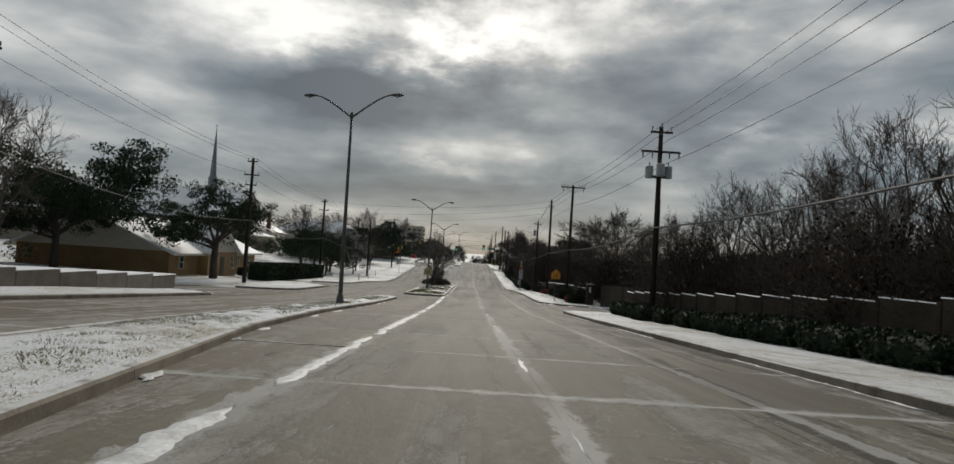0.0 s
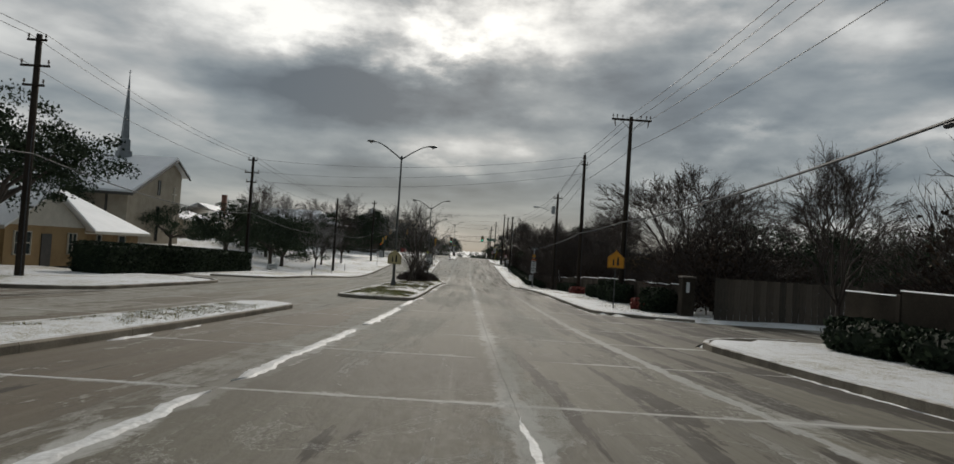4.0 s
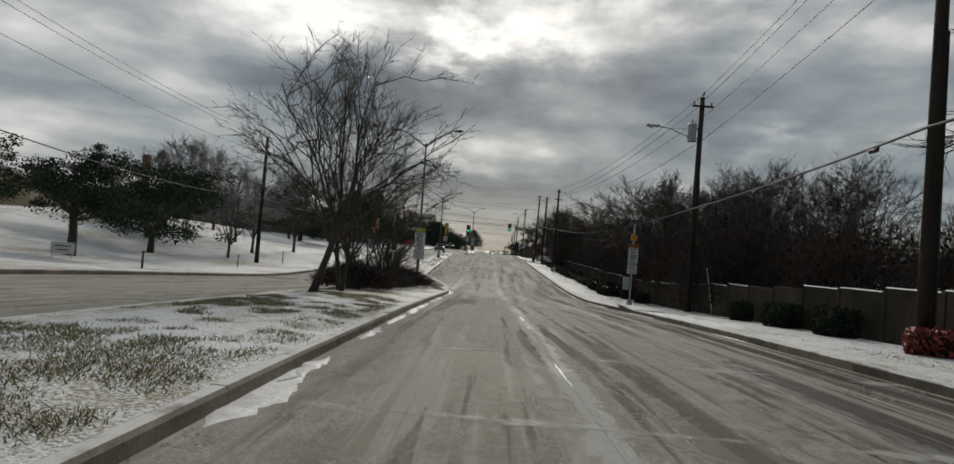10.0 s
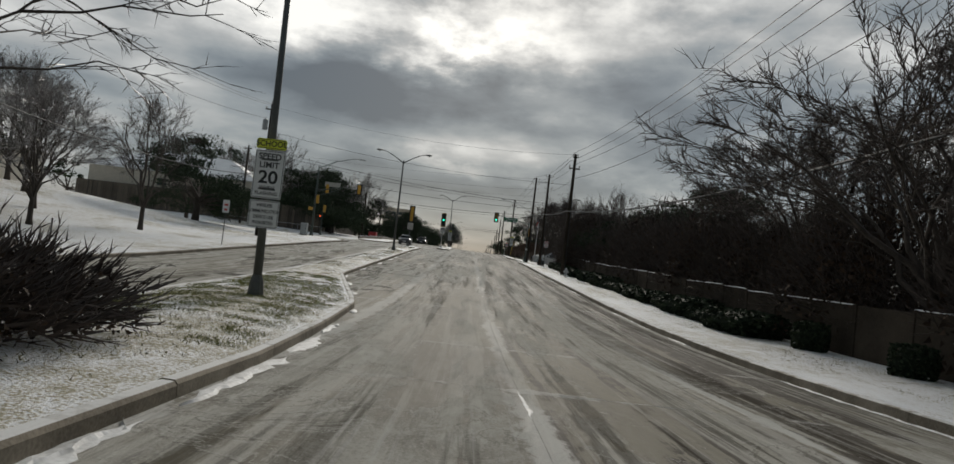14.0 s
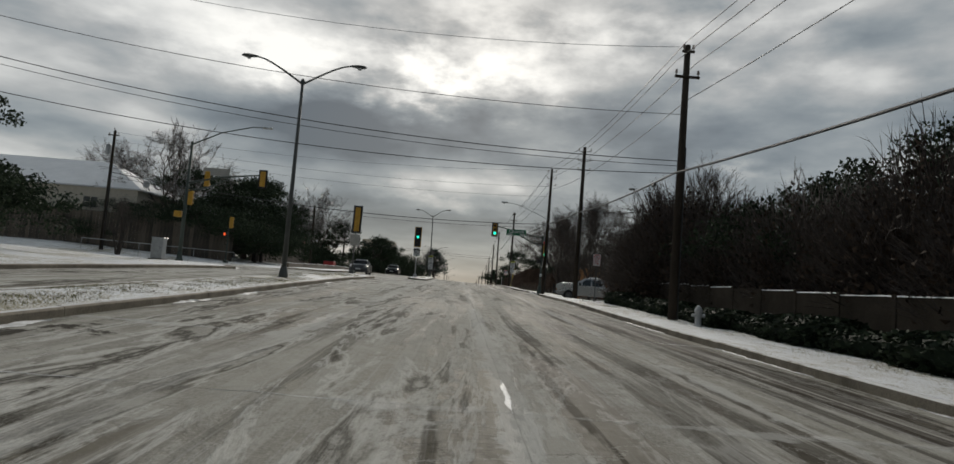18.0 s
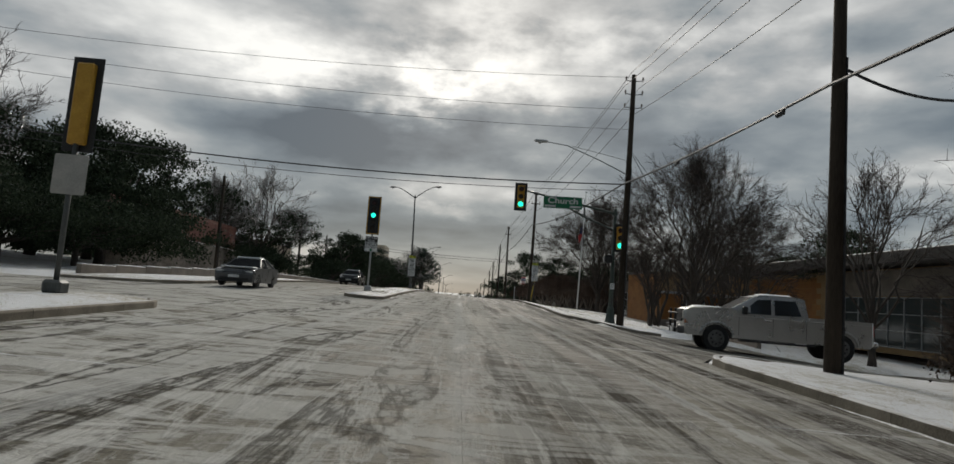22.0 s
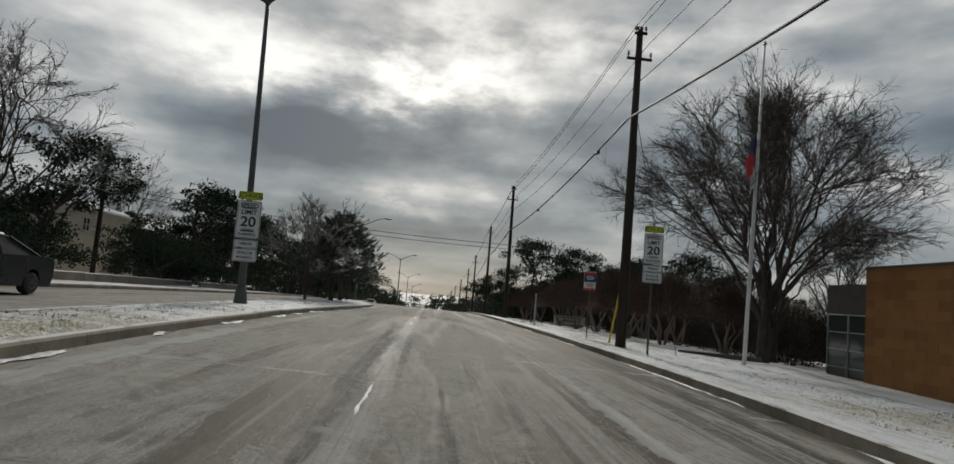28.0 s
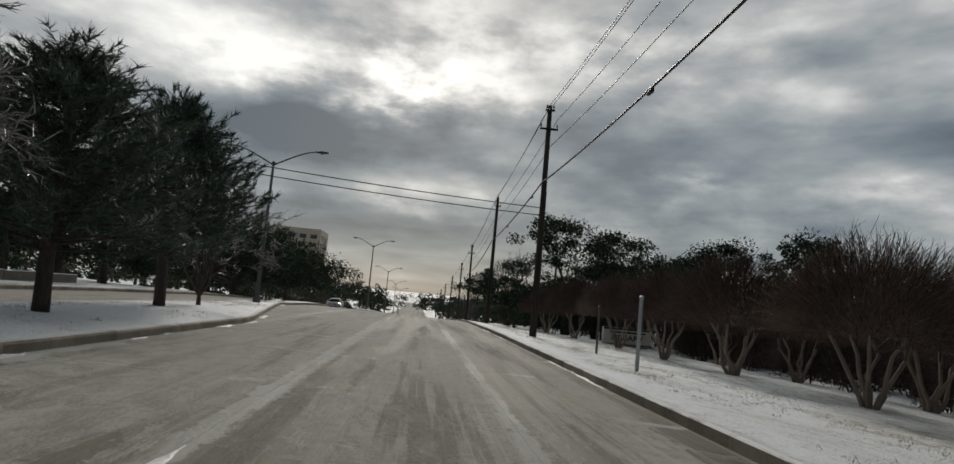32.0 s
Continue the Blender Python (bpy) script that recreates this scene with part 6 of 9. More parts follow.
# ---- walls and fences ----
def panel_wall(name, x, y0, y1, height, step_w=2.44, label="", panel=WALL_TAN_DIM, cap=True):
    """Panels between posts, each stepped with the ground, with snow along the tops."""
    wall = thing(name, label, "wall", kind="structure")
    n = max(1, round((y1 - y0) / step_w))
    w = (y1 - y0) / n
    for i in range(n):
        a, b = y0 + i * w, y0 + (i + 1) * w
        lo = min(ground_z(x, a), ground_z(x, b)) - 0.15
        hi = round(((ground_z(x, a) + ground_z(x, b)) / 2 + height) / 0.06) * 0.06 + random.uniform(-0.015, 0.015)
        Mesh().box((x, (a + b) / 2, (lo + hi) / 2), (0.11, w - 0.16, hi - lo), 0.01).done("panel", panel, wall)
        Mesh().box((x, a, (lo + hi + 0.05) / 2), (0.18, 0.17, hi + 0.05 - lo), 0.012).done("post", panel, wall)
        if cap and random.random() > 0.06:
            me = Mesh()
            vs, m = [], 8
            for k in range(m + 1):
                yy = a + 0.06 + (w - 0.1) * k / m
                t = 0.035 + 0.02 * noise.noise((yy * 1.3, i, 0))
                vs += [(x - 0.07, yy, hi + 0.003), (x - 0.05, yy, hi + t), (x + 0.05, yy, hi + t), (x + 0.07, yy, hi + 0.003)]
            fs = [(k * 4 + j, k * 4 + j + 1, k * 4 + j + 5, k * 4 + j + 4) for k in range(m) for j in range(3)] + [(0, 1, 2, 3), (m * 4 + 3, m * 4 + 2, m * 4 + 1, m * 4)]
            me.add(vs, fs).done("snow_cap", CAP_SNOW, wall)
    return wall


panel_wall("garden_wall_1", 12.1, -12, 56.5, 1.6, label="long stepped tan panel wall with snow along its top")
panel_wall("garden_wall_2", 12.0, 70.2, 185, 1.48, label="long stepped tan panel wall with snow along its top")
end = thing("gate_pillar", "tan wall pillar with a small white notice", "pillar", pose(11.8, 69.6, ground_z(11.8, 69.6) - 0.1))
Mesh().box((0, 0, 0.98), (0.62, 0.62, 1.96), 0.03).done("shaft", WALL_TAN_DIM, end)
Mesh().box((0, 0, 2.0), (0.7, 0.7, 0.08), 0.02).done("cap", STONE_WALL, end)
Mesh().box((-0.05, -0.33, 1.5), (0.16, 0.02, 0.5), 0.005).done("notice", SIGN_WHITE, end)


def board_fence(name, p0, p1, height, label, material=FENCE_WOOD, board=0.145, base=0.0, rails=True, max_boards=110):
    """Upright boards on rails, from one place to another."""
    fence = thing(name, label, "fence")
    a, b = Vector((*p0, 0)), Vector((*p1, 0))
    d = (b - a)
    ln = d.length
    d.normalize()
    turn = math.atan2(d.y, d.x)
    n = min(max_boards, int(ln / board))
    w = ln / n
    me = None
    shared = {}
    for i in range(n):
        p = a + d * (i + 0.5) * w
        z = ground_z(p.x, p.y) + base
        v = i % 4
        if v not in shared:
            hh = height + (0.0, 0.012, -0.01, 0.006)[v]
            shared[v] = Mesh().box((0, 0, hh / 2), (w - 0.012, 0.02, hh), 0.004).done("board", material, fence)
            shared[v].matrix_basis = Matrix.Translation((p.x, p.y, z)) @ Matrix.Rotation(turn, 4, "Z")
        else:
            ob = new("board", shared[v].data)
            ob.parent = fence
            ob.matrix_basis = Matrix.Translation((p.x, p.y, z)) @ Matrix.Rotation(turn + random.uniform(-0.01, 0.01), 4, "Z")
    for h in (0.35, height - 0.3):
        pts = [a + d * ln * k / 10 + Vector((0.03, 0.03, 0)) for k in range(11)]
        Mesh().tube([(p.x, p.y, ground_z(p.x, p.y) + base + h) for p in pts], 0.045, 4).done("rail", material, fence)
    return fence


board_fence("dark_fence", (-62, 214.5), (-23, 214.5), 3.6, "tall dark weathered board fence behind the junction", board=0.3)
board_fence("side_fence", (12.4, 67.5), (40, 67.5), 1.9, "weathered board fence along the side street", board=0.3)
board_fence("side_fence", (12.4, 56.2), (40, 56.2), 1.9, "weathered board fence along the side street", board=0.3)
board_fence("lawn_fence", (34, 262), (34, 318), 2.0, "dark board fence at the back of the snowy lawn", board=0.5)
red_fence = board_fence("red_fence", (-26.5, 232), (-26.5, 262), 2.8, "tall red-brown board fence on top of a retaining wall", RED_WOOD, 0.28, base=2.95)
rw = thing("retaining_wall", "brown block retaining wall beside the pavement", "wall", kind="structure")
for i in range(31):
    y = 231.5 + i
    for j in range(7):
        Mesh().box((-26.35, y + (0.5 if j % 2 else 0), ground_z(-26.35, y) + 0.2 + j * 0.42), (0.3, 0.98, 0.405), 0.02).done("block", STONE_WALL, rw)
    Mesh().box((-26.3, y + 0.5, ground_z(-26.35, y) + 2.95), (0.24, 0.97, 0.05), 0.015).done("snow_cap", CAP_SNOW, rw)
kw = thing("kerb_wall", "long low concrete wall along the pavement", "wall", kind="structure")
for i in range(26):
    y = 211 + i * 3.2
    x = -16.2 if y < 280 else -15.5
    Mesh().box((x, y + 1.6, ground_z(x, y + 1.6) + 0.18), (0.25, 3.17, 0.5), 0.02).done("wall_length", STONE_WALL, kw)
    Mesh().box((x, y + 1.6, ground_z(x, y + 1.6) + 0.448), (0.24, 3.1, 0.04), 0.015).done("snow_cap", CAP_SNOW, kw)
lw = thing("terrace_wall", "low grey concrete terrace wall topped with snow", "wall", kind="structure")
for i in range(12):
    y = 15 + i * 2.8
    x = -17.2
    Mesh().box((x, y + 1.4, ground_z(x, y + 1.4) + 0.3), (0.3, 2.77, 0.9 - 0.04 * max(0, i - 8)), 0.02).done("wall_length", STONE_WALL, lw)
    Mesh().box((x - 0.6, y + 1.4, ground_z(x, y + 1.4) + 0.76), (1.5, 2.8, 0.06), 0.02).done("snow_cap", CAP_SNOW, lw)


# ---- signs ----
def plate(parent, w, h, z, y=-0.05, mat=SIGN_WHITE, name="plate", r=0.04, x=0.0, border=None, thick=0.006):
    pts = []
    for cx, cz, a0 in ((w / 2 - r, h / 2 - r, 0), (-w / 2 + r, h / 2 - r, 90), (-w / 2 + r, -h / 2 + r, 180), (w / 2 - r, -h / 2 + r, 270)):
        for k in range(4):
            a = radians(a0 + 30 * k)
            pts.append((cx + x + r * math.cos(a), cz + z + r * math.sin(a)))
    ob = Mesh().slab(pts, y - thick / 2, y + thick / 2, "Y").done(name, mat, parent)
    if border:
        t, k = 0.012, 0.02
        for c, s in (((x, y - thick / 2 - 0.001, z + h / 2 - k), (w - 2 * k - 0.02, 0.002, t)), ((x, y - thick / 2 - 0.001, z - h / 2 + k), (w - 2 * k - 0.02, 0.002, t)),
                     ((x - w / 2 + k, y - thick / 2 - 0.001, z), (t, 0.002, h - 2 * k - 0.02)), ((x + w / 2 - k, y - thick / 2 - 0.001, z), (t, 0.002, h - 2 * k - 0.02))):
            Mesh().box(c, s).done("border", border, ob)
    return ob


FACE = Matrix.Rotation(radians(90), 4, "X")


def words(parent, body, size, z, mat=SIGN_BLACK, y=-0.056, x=0.0, stretch=1.0):
    return text_part(body, size, mat, parent, Matrix.Translation((x, y, z)) @ FACE @ Matrix.Diagonal((stretch, 1, 1, 1)))


def bars(parent, rows, w, z, gap, mat=SIGN_BLACK, y=-0.056, h=0.03, x=0.0):
    for i, f in enumerate(rows):
        Mesh().box((x, y, z - i * gap), (w * f, 0.003, h)).done("bar", mat, parent)


def school_limit(parent, z, y=-0.06, header=SIGN_YELLOW, second=True):
    """SCHOOL header, SPEED LIMIT 20 plate and the notice under it."""
    top = plate(parent, 0.61, 0.21, z + 0.62, y, header, "header_plate", border=SIGN_BLACK)
    words(top, "SCHOOL", 0.155, z + 0.62, y=y - 0.005)
    p = plate(parent, 0.61, 0.98, z, y, SIGN_WHITE, "limit_plate", border=SIGN_BLACK)
    words(p, "SPEED", 0.17, z + 0.36, y=y - 0.005)
    words(p, "LIMIT", 0.17, z + 0.185, y=y - 0.005)
    words(p, "20", 0.36, z - 0.07, y=y - 0.005, stretch=1.1)
    words(p, "WHEN", 0.10, z - 0.275, y=y - 0.005)
    words(p, "FLASHING", 0.10, z - 0.39, y=y - 0.005)
    if second:
        q = plate(parent, 0.61, 0.56, z - 0.81, y, SIGN_WHITE, "notice_plate", border=SIGN_BLACK)
        for i, wd in enumerate(("WIRELESS", "COMMUNICATION", "DEVICE USE", "PROHIBITED")):
            words(q, wd, 0.095, z - 0.635 - i * 0.118, y=y - 0.005, stretch=0.8)
    return p


def on_lamp(x, y, top, label, z):
    s = thing("school_speed_sign", label, "road sign", pose(x, y, top(x, y) + z) @ Matrix.Diagonal((1.2, 1, 1.2, 1)))
    school_limit(s, 0.0, -0.16)
    for h in (0.3, -0.3):
        Mesh().box((0, -0.085, h), (0.34, 0.16, 0.04)).done("bracket", LAMP_STEEL, s)
    return s


on_lamp(-4.25, 126.3, m2_top, "white and yellow school speed limit sign fixed to a lamp post", 2.95)
on_lamp(-3.6, 250.0, m3_top, "white and yellow school speed limit sign fixed to a lamp post", 2.6)
post = thing("school_speed_sign", "white and yellow school speed limit sign on a thin post", "road sign", pose(9.6, 250.9, ground_z(9.6, 250.9) - 0.1) @ Matrix.Diagonal((1.1, 1, 1.06, 1)))
Mesh().tube([(0, 0, 0), (0, 0, 4.25)], 0.035, 8).done("post", LAMP_STEEL, post)
school_limit(post, 3.45)
bs = thing("flashing_school_sign", "school speed limit sign with beacon and solar panel on pole", "road sign", pose(9.35, 120.8, ground_z(9.35, 120.8) - 0.02))
Mesh().tube([(0, 0, 0.2), (0, 0, 4.95)], 0.058, 10).done("pole", PALE_METAL, bs, smooth=True)
Mesh().lathe([(0.20, 0), (0.2, 0.08), (0.14, 0.16), (0.13, 0.34), (0.07, 0.4)], 8).done("base", PALE_METAL, bs)
school_limit(bs, 3.0, -0.075, header=SIGN_ORANGE)
Mesh().box((0, -0.02, 4.1), (0.36, 0.16, 0.36), 0.03).done("beacon_housing", SIGNAL_YELLOW, bs)
Mesh().lathe([(0.14, -0.13), (0.12, -0.105), (0.14, -0.09)], 12, at=(0, -0.01, 4.1), axis="Y").done("beacon_lens", SIGN_AMBER, bs)
Mesh().box((0.05, 0.05, 5.0), (0.75, 0.55, 0.04), 0.01, tilt=Matrix.Rotation(radians(-35), 3, "X")).done("solar_panel", GLASS, bs)
Mesh().box((-0.28, 0, 1.3), (0.34, 0.22, 0.75), 0.02).done("control_box", PALE_METAL, bs)


def pentagon(parent, s, z, mat, y=-0.06, rim=SIGN_BLACK):
    pts = [(-s / 2, -s / 2), (s / 2, -s / 2), (s / 2, 0.12 * s), (0, 0.56 * s), (-s / 2, 0.12 * s)]
    face = Mesh().slab([(a, b + z) for a, b in pts], y - 0.004, y + 0.004, "Y").done("plate", mat, parent)
    k = 0.94
    for i in range(5):
        a, b = pts[i], pts[(i + 1) % 5]
        a, b = (a[0] * k, a[1] * k + z), (b[0] * k, b[1] * k + z)
        Mesh().tube([(a[0], y - 0.005, a[1]), (b[0], y - 0.005, b[1])], 0.01, 4).done("border", rim, face)
    for u, h, w in ((-0.14, 0.36, 0.11), (0.12, 0.50, 0.14)):
        Mesh().slab([(u * s - w * s / 2, z - 0.34 * s), (u * s + w * s / 2, z - 0.34 * s), (u * s + w * s * 0.32, z - 0.34 * s + h * s), (u * s - w * s * 0.32, z - 0.34 * s + h * s)], y - 0.008, y - 0.004, "Y").done("symbol", SIGN_BLACK, face)
    return face


ps = thing("school_crossing_sign", "amber pentagon school crossing sign on a steel post", "road sign", pose(9.0, 73.0, ground_z(9.0, 73) - 0.1))
Mesh().tube([(0, 0, 0), (0, 0, 3.1)], 0.032, 8).done("post", LAMP_STEEL, ps)
pentagon(ps, 0.92, 2.72, SIGN_AMBER)
pm = thing("school_crossing_sign", "faded pale pentagon school crossing sign on a lamp post", "road sign", pose(-4.05, 83.0, m2_top(-4.05, 83)))
pentagon(pm, 0.95, 1.95, surface("faded_sign_sheet", (0.36, 0.30, 0.14), (0.48, 0.41, 0.22), 3.0, (0.4, 0.6), 0.1, 30.0), -0.15)
Mesh().box((0, -0.08, 1.93), (0.3, 0.14, 0.04)).done("bracket", LAMP_STEEL, pm)
np_ = thing("no_parking_sign", "white and red no parking sign on a thin post", "road sign", pose(9.4, 184.6, ground_z(9.4, 184.6) - 0.1))
Mesh().tube([(0, 0, 0), (0, 0, 3.3)], 0.03, 8).done("post", LAMP_STEEL, np_)
np_.matrix_basis = pose(9.4, 184.6, ground_z(9.4, 184.6) - 0.38)
p = plate(np_, 0.46, 0.72, 2.95, -0.045, SIGN_WHITE, border=SIGN_RED)
Mesh().lathe([(0.15, -0.003), (0.17, -0.001), (0.15, 0.001)], 20, at=(0, -0.05, 3.12), axis="Y").done("ring", SIGN_RED, p)
Mesh().lathe([(0.13, -0.003), (0.132, 0.001)], 20, at=(0, -0.054, 3.12), axis="Y").done("disc", SIGN_WHITE, p)
words(p, "P", 0.26, 3.12, y=-0.060)
Mesh().box((0, -0.062, 3.12), (0.3, 0.003, 0.035), tilt=Matrix.Rotation(radians(45), 3, "Y")).done("slash", SIGN_RED, p)
words(p, "ANY", 0.13, 2.86, SIGN_RED, y=-0.052)
words(p, "TIME", 0.13, 2.73, SIGN_RED, y=-0.052)
es = thing("notice_board", "red, white and navy notice sign on a rusty post", "sign", pose(9.05, 257.3, ground_z(9.05, 257.3) - 0.1) @ Matrix.Diagonal((0.86, 1, 0.94, 1)))
Mesh().tube([(0, 0, 0), (0.03, 0, 3.0)], 0.028, 6).done("post", surface("rusty_steel", (0.10, 0.06, 0.04), (0.20, 0.13, 0.09), 6.0, (0.6, 0.9)), es)
p = plate(es, 0.6, 0.85, 2.75, -0.04, SIGN_WHITE, r=0.01)
Mesh().box((0, -0.046, 2.86), (0.58, 0.004, 0.34)).done("navy_panel", SIGN_BLUE, p)
Mesh().box((0, -0.046, 3.09), (0.58, 0.004, 0.12)).done("red_band", SIGN_RED, p)
Mesh().box((0, -0.046, 2.37), (0.58, 0.004, 0.08)).done("red_band", SIGN_RED, p)
bars(p, (0.7, 0.9, 0.6), 0.5, 2.95, 0.07, SIGN_WHITE, -0.05, 0.03)
bars(p, (0.8, 0.7), 0.5, 2.6, 0.09, SIGN_RED, -0.05, 0.04)
ls = thing("library_sign", "long low white library sign on the snowy lawn", "sign", pose(17.9, 302, ground_z(17.9, 302) - 0.05, 0, 0, 8))
Mesh().box((0, 0, 0.75), (3.6, 0.3, 1.2), 0.03).done("panel", TRIM, ls)
Mesh().box((0, 0.02, 0.1), (3.2, 0.4, 0.2), 0.02).done("plinth", STONE_WALL, ls)
Mesh().box((0, -0.155, 1.27), (3.6, 0.02, 0.14)).done("dark_edge", SIGN_BLACK, ls)
Mesh().box((0, -0.155, 0.2), (3.6, 0.02, 0.1)).done("dark_edge", SIGN_BLACK, ls)
words(ls, "LIBRARY", 0.52, 0.66, y=-0.16, stretch=1.25)
bars(ls, (0.85,), 3.2, 1.04, 0.1, SIGN_BLACK, -0.16, 0.12)
bus = thing("bus_stop_sign", "small white bus stop sign on a thin post", "road sign", pose(-14.6, 151.5, ground_z(-14.6, 151.5) - 0.1))
Mesh().tube([(0, 0, 0), (0, 0, 2.6)], 0.03, 6).done("post", LAMP_STEEL, bus)
p = plate(bus, 0.42, 0.8, 2.5, -0.04, SIGN_WHITE)
bars(p, (0.6, 0.4), 0.4, 2.6, 0.3, SIGN_RED, -0.048, 0.12)

# ---- traffic signals ----
DARK_RED = surface("dark_red_lens", (0.025, 0.008, 0.008), (0.04, 0.012, 0.01), 3.0, (0.35, 0.5), 0.0)
DARK_LENS = surface("dark_lens", (0.016, 0.012, 0.008), (0.03, 0.02, 0.012), 3.0, (0.35, 0.5), 0.0)


def signal_head(parent, c, n, lit, border=None, face=-1, housing=SIGN_BLACK, w=0.36, pitch=0.36, margin=0.13):
    """A stack of lenses with hoods on a backplate; face: -1 looks down the road, 1 away."""
    x, y, z = c
    h = n * pitch
    hd = Mesh().box((x, y, z), (w, 0.24, h), 0.03).done("signal_head", housing, parent)
    bp = Mesh().box((x, y + 0.02 * face, z), (w + 2 * margin, 0.02, h + 2 * margin), 0.008).done("backplate", SIGN_BLACK, hd)
    if border:
        bw, bh = w / 2 + margin - 0.04, h / 2 + margin - 0.04
        for cc, ss in (((x, y + 0.034 * face, z + bh), (2 * bw, 0.004, 0.05)), ((x, y + 0.034 * face, z - bh), (2 * bw, 0.004, 0.05)),
                       ((x - bw, y + 0.034 * face, z), (0.05, 0.004, 2 * bh)), ((x + bw, y + 0.034 * face, z), (0.05, 0.004, 2 * bh))):
            Mesh().box(cc, ss).done("border", border, hd)
    for i in range(n):
        zz = z + h / 2 - pitch * (i + 0.5)
        mat = GREEN_LENS if i == lit else DARK_RED if i == 0 else DARK_LENS
        Mesh().lathe([(0.145, 0.0), (0.12, 0.02 * face), (0.05, 0.035 * face)], 16, at=(x, y + 0.16 * face, zz), axis="Y").done("lens", mat, hd, smooth=True)
        pts = []
        o = Mesh()
        for k in range(9):
            a = radians(-20 + 220 * k / 8)
            for yy, r in ((0.12, 0.162), (0.24, 0.16)):
                o.v.append((x + r * math.cos(a), y + yy * face, zz + r * math.sin(a)))
                o.v.append((x + (r + 0.008) * math.cos(a), y + yy * face, zz + (r + 0.008) * math.sin(a)))
        for k in range(8):
            b = k * 4
            o.f += [(b, b + 2, b + 6, b + 4), (b + 1, b + 5, b + 7, b + 3), (b + 2, b + 3, b + 7, b + 6), (b, b + 4, b + 5, b + 1)]
        o.done("hood", housing, hd)
    return hd


mz = ground_z(9.9, 216.0) - 0.05
ms = thing("traffic_signal", "green painted signal pole with a mast arm over the lanes", "traffic light", pose(9.9, 216.0, mz))
Mesh().tube([(0, 0, 0.2), (0, 0, 3.0), (0, 0, 6.2 - mz)], [0.13, 0.11, 0.095], 10).done("pole", LAMP_GREEN, ms, smooth=True)
Mesh().lathe([(0.085, 6.16 - mz), (0.11, 6.2 - mz), (0.1, 6.27 - mz), (0.03, 6.31 - mz)], 10).done("cap", LAMP_GREEN, ms)
Mesh().lathe([(0.30, 0), (0.30, 0.1), (0.24, 0.3), (0.19, 0.85), (0.13, 0.95)], 8).done("base", LAMP_GREEN, ms)
Mesh().lathe([(0.15, 5.88 - mz), (0.16, 5.92 - mz), (0.16, 6.08 - mz), (0.15, 6.12 - mz)], 10).done("arm_clamp", LAMP_GREEN, ms)
Mesh().tube([(0, 0, 6.0 - mz), (-1.7, 0, 6.33 - mz), (-5.3, 0, 6.98 - mz)], [0.075, 0.065, 0.05], 8).done("mast_arm", LAMP_GREEN, ms, smooth=True)
Mesh().tube([(0, 0, 5.08 - mz), (-1.7, 0, 5.7 - mz), (-3.6, 0, 6.62 - mz)], [0.06, 0.055, 0.045], 8).done("lower_arm", LAMP_GREEN, ms, smooth=True)
Mesh().tube([(-1.73, 0, 5.7 - mz), (-1.73, 0, 6.33 - mz)], 0.045, 6).done("strut", LAMP_GREEN, ms)
signal_head(ms, (-5.33, -0.1, 6.55 - mz), 3, 2, housing=SIGNAL_YELLOW, w=0.38, pitch=0.42, margin=0.15)
signal_head(ms, (0.27, -0.2, 4.64 - mz), 3, 2, housing=SIGNAL_YELLOW, w=0.38, pitch=0.42, margin=0.14)
for zz in (4.1, 5.2):
    Mesh().box((0.12, -0.1, zz - mz), (0.34, 0.06, 0.05)).done("bracket", LAMP_GREEN, ms)
for s in (-0.3, 0.5):
    Mesh().box((s, -0.12, 3.46 - mz), (0.42, 0.3, 0.44), 0.03).done("walk_signal", SIGN_BLACK, ms)
Mesh().box((0.1, -0.12, 3.46 - mz), (0.6, 0.05, 0.06)).done("bracket", LAMP_GREEN, ms)
Mesh().box((0.0, -0.14, 1.25), (0.1, 0.08, 0.3), 0.02).done("push_button", DARK_METAL, ms)
p = plate(ms, 0.23, 0.32, 2.05, -0.15, SIGN_WHITE, "button_notice", 0.02)
bars(p, (0.6, 0.8, 0.5), 0.17, 2.14, 0.08, SIGN_BLACK, -0.156, 0.03)
st = thing("street_name_sign", "green street name sign fixed to the mast arm", "road sign", pose(6.92, 215.86, 6.39, 0, -1.0, 0))
p = plate(st, 2.15, 0.68, 0, -0.02, SIGN_GREEN, r=0.06)
bars(p, (1,), 2.07, 0.315, 0.1, SIGN_WHITE, -0.027, 0.014)
bars(p, (1,), 2.07, -0.315, 0.1, SIGN_WHITE, -0.027, 0.014)
words(p, "Church", 0.46, 0.09, SIGN_WHITE, -0.028, stretch=1.22)
bars(p, (1,), 0.6, -0.21, 0.1, SIGN_WHITE, -0.027, 0.10, -0.7)
bars(p, (1,), 0.6, -0.21, 0.1, SIGN_WHITE, -0.027, 0.10, 0.7)
for s in (-0.7, 0.7):
    Mesh().tube([(s, 0.04, -0.2), (s, 0.06, 0.28)], 0.025, 6).done("hanger", DARK_METAL, st)
lt = thing("median_traffic_signal", "tall yellow-edged turn signal on a pale median post", "traffic light", pose(-3.97, 219.9, m3_top(-3.97, 219.9) - 0.03))
Mesh().tube([(0, 0, 0.2), (0, 0, 3.6)], 0.055, 10).done("post", PALE_METAL, lt, smooth=True)
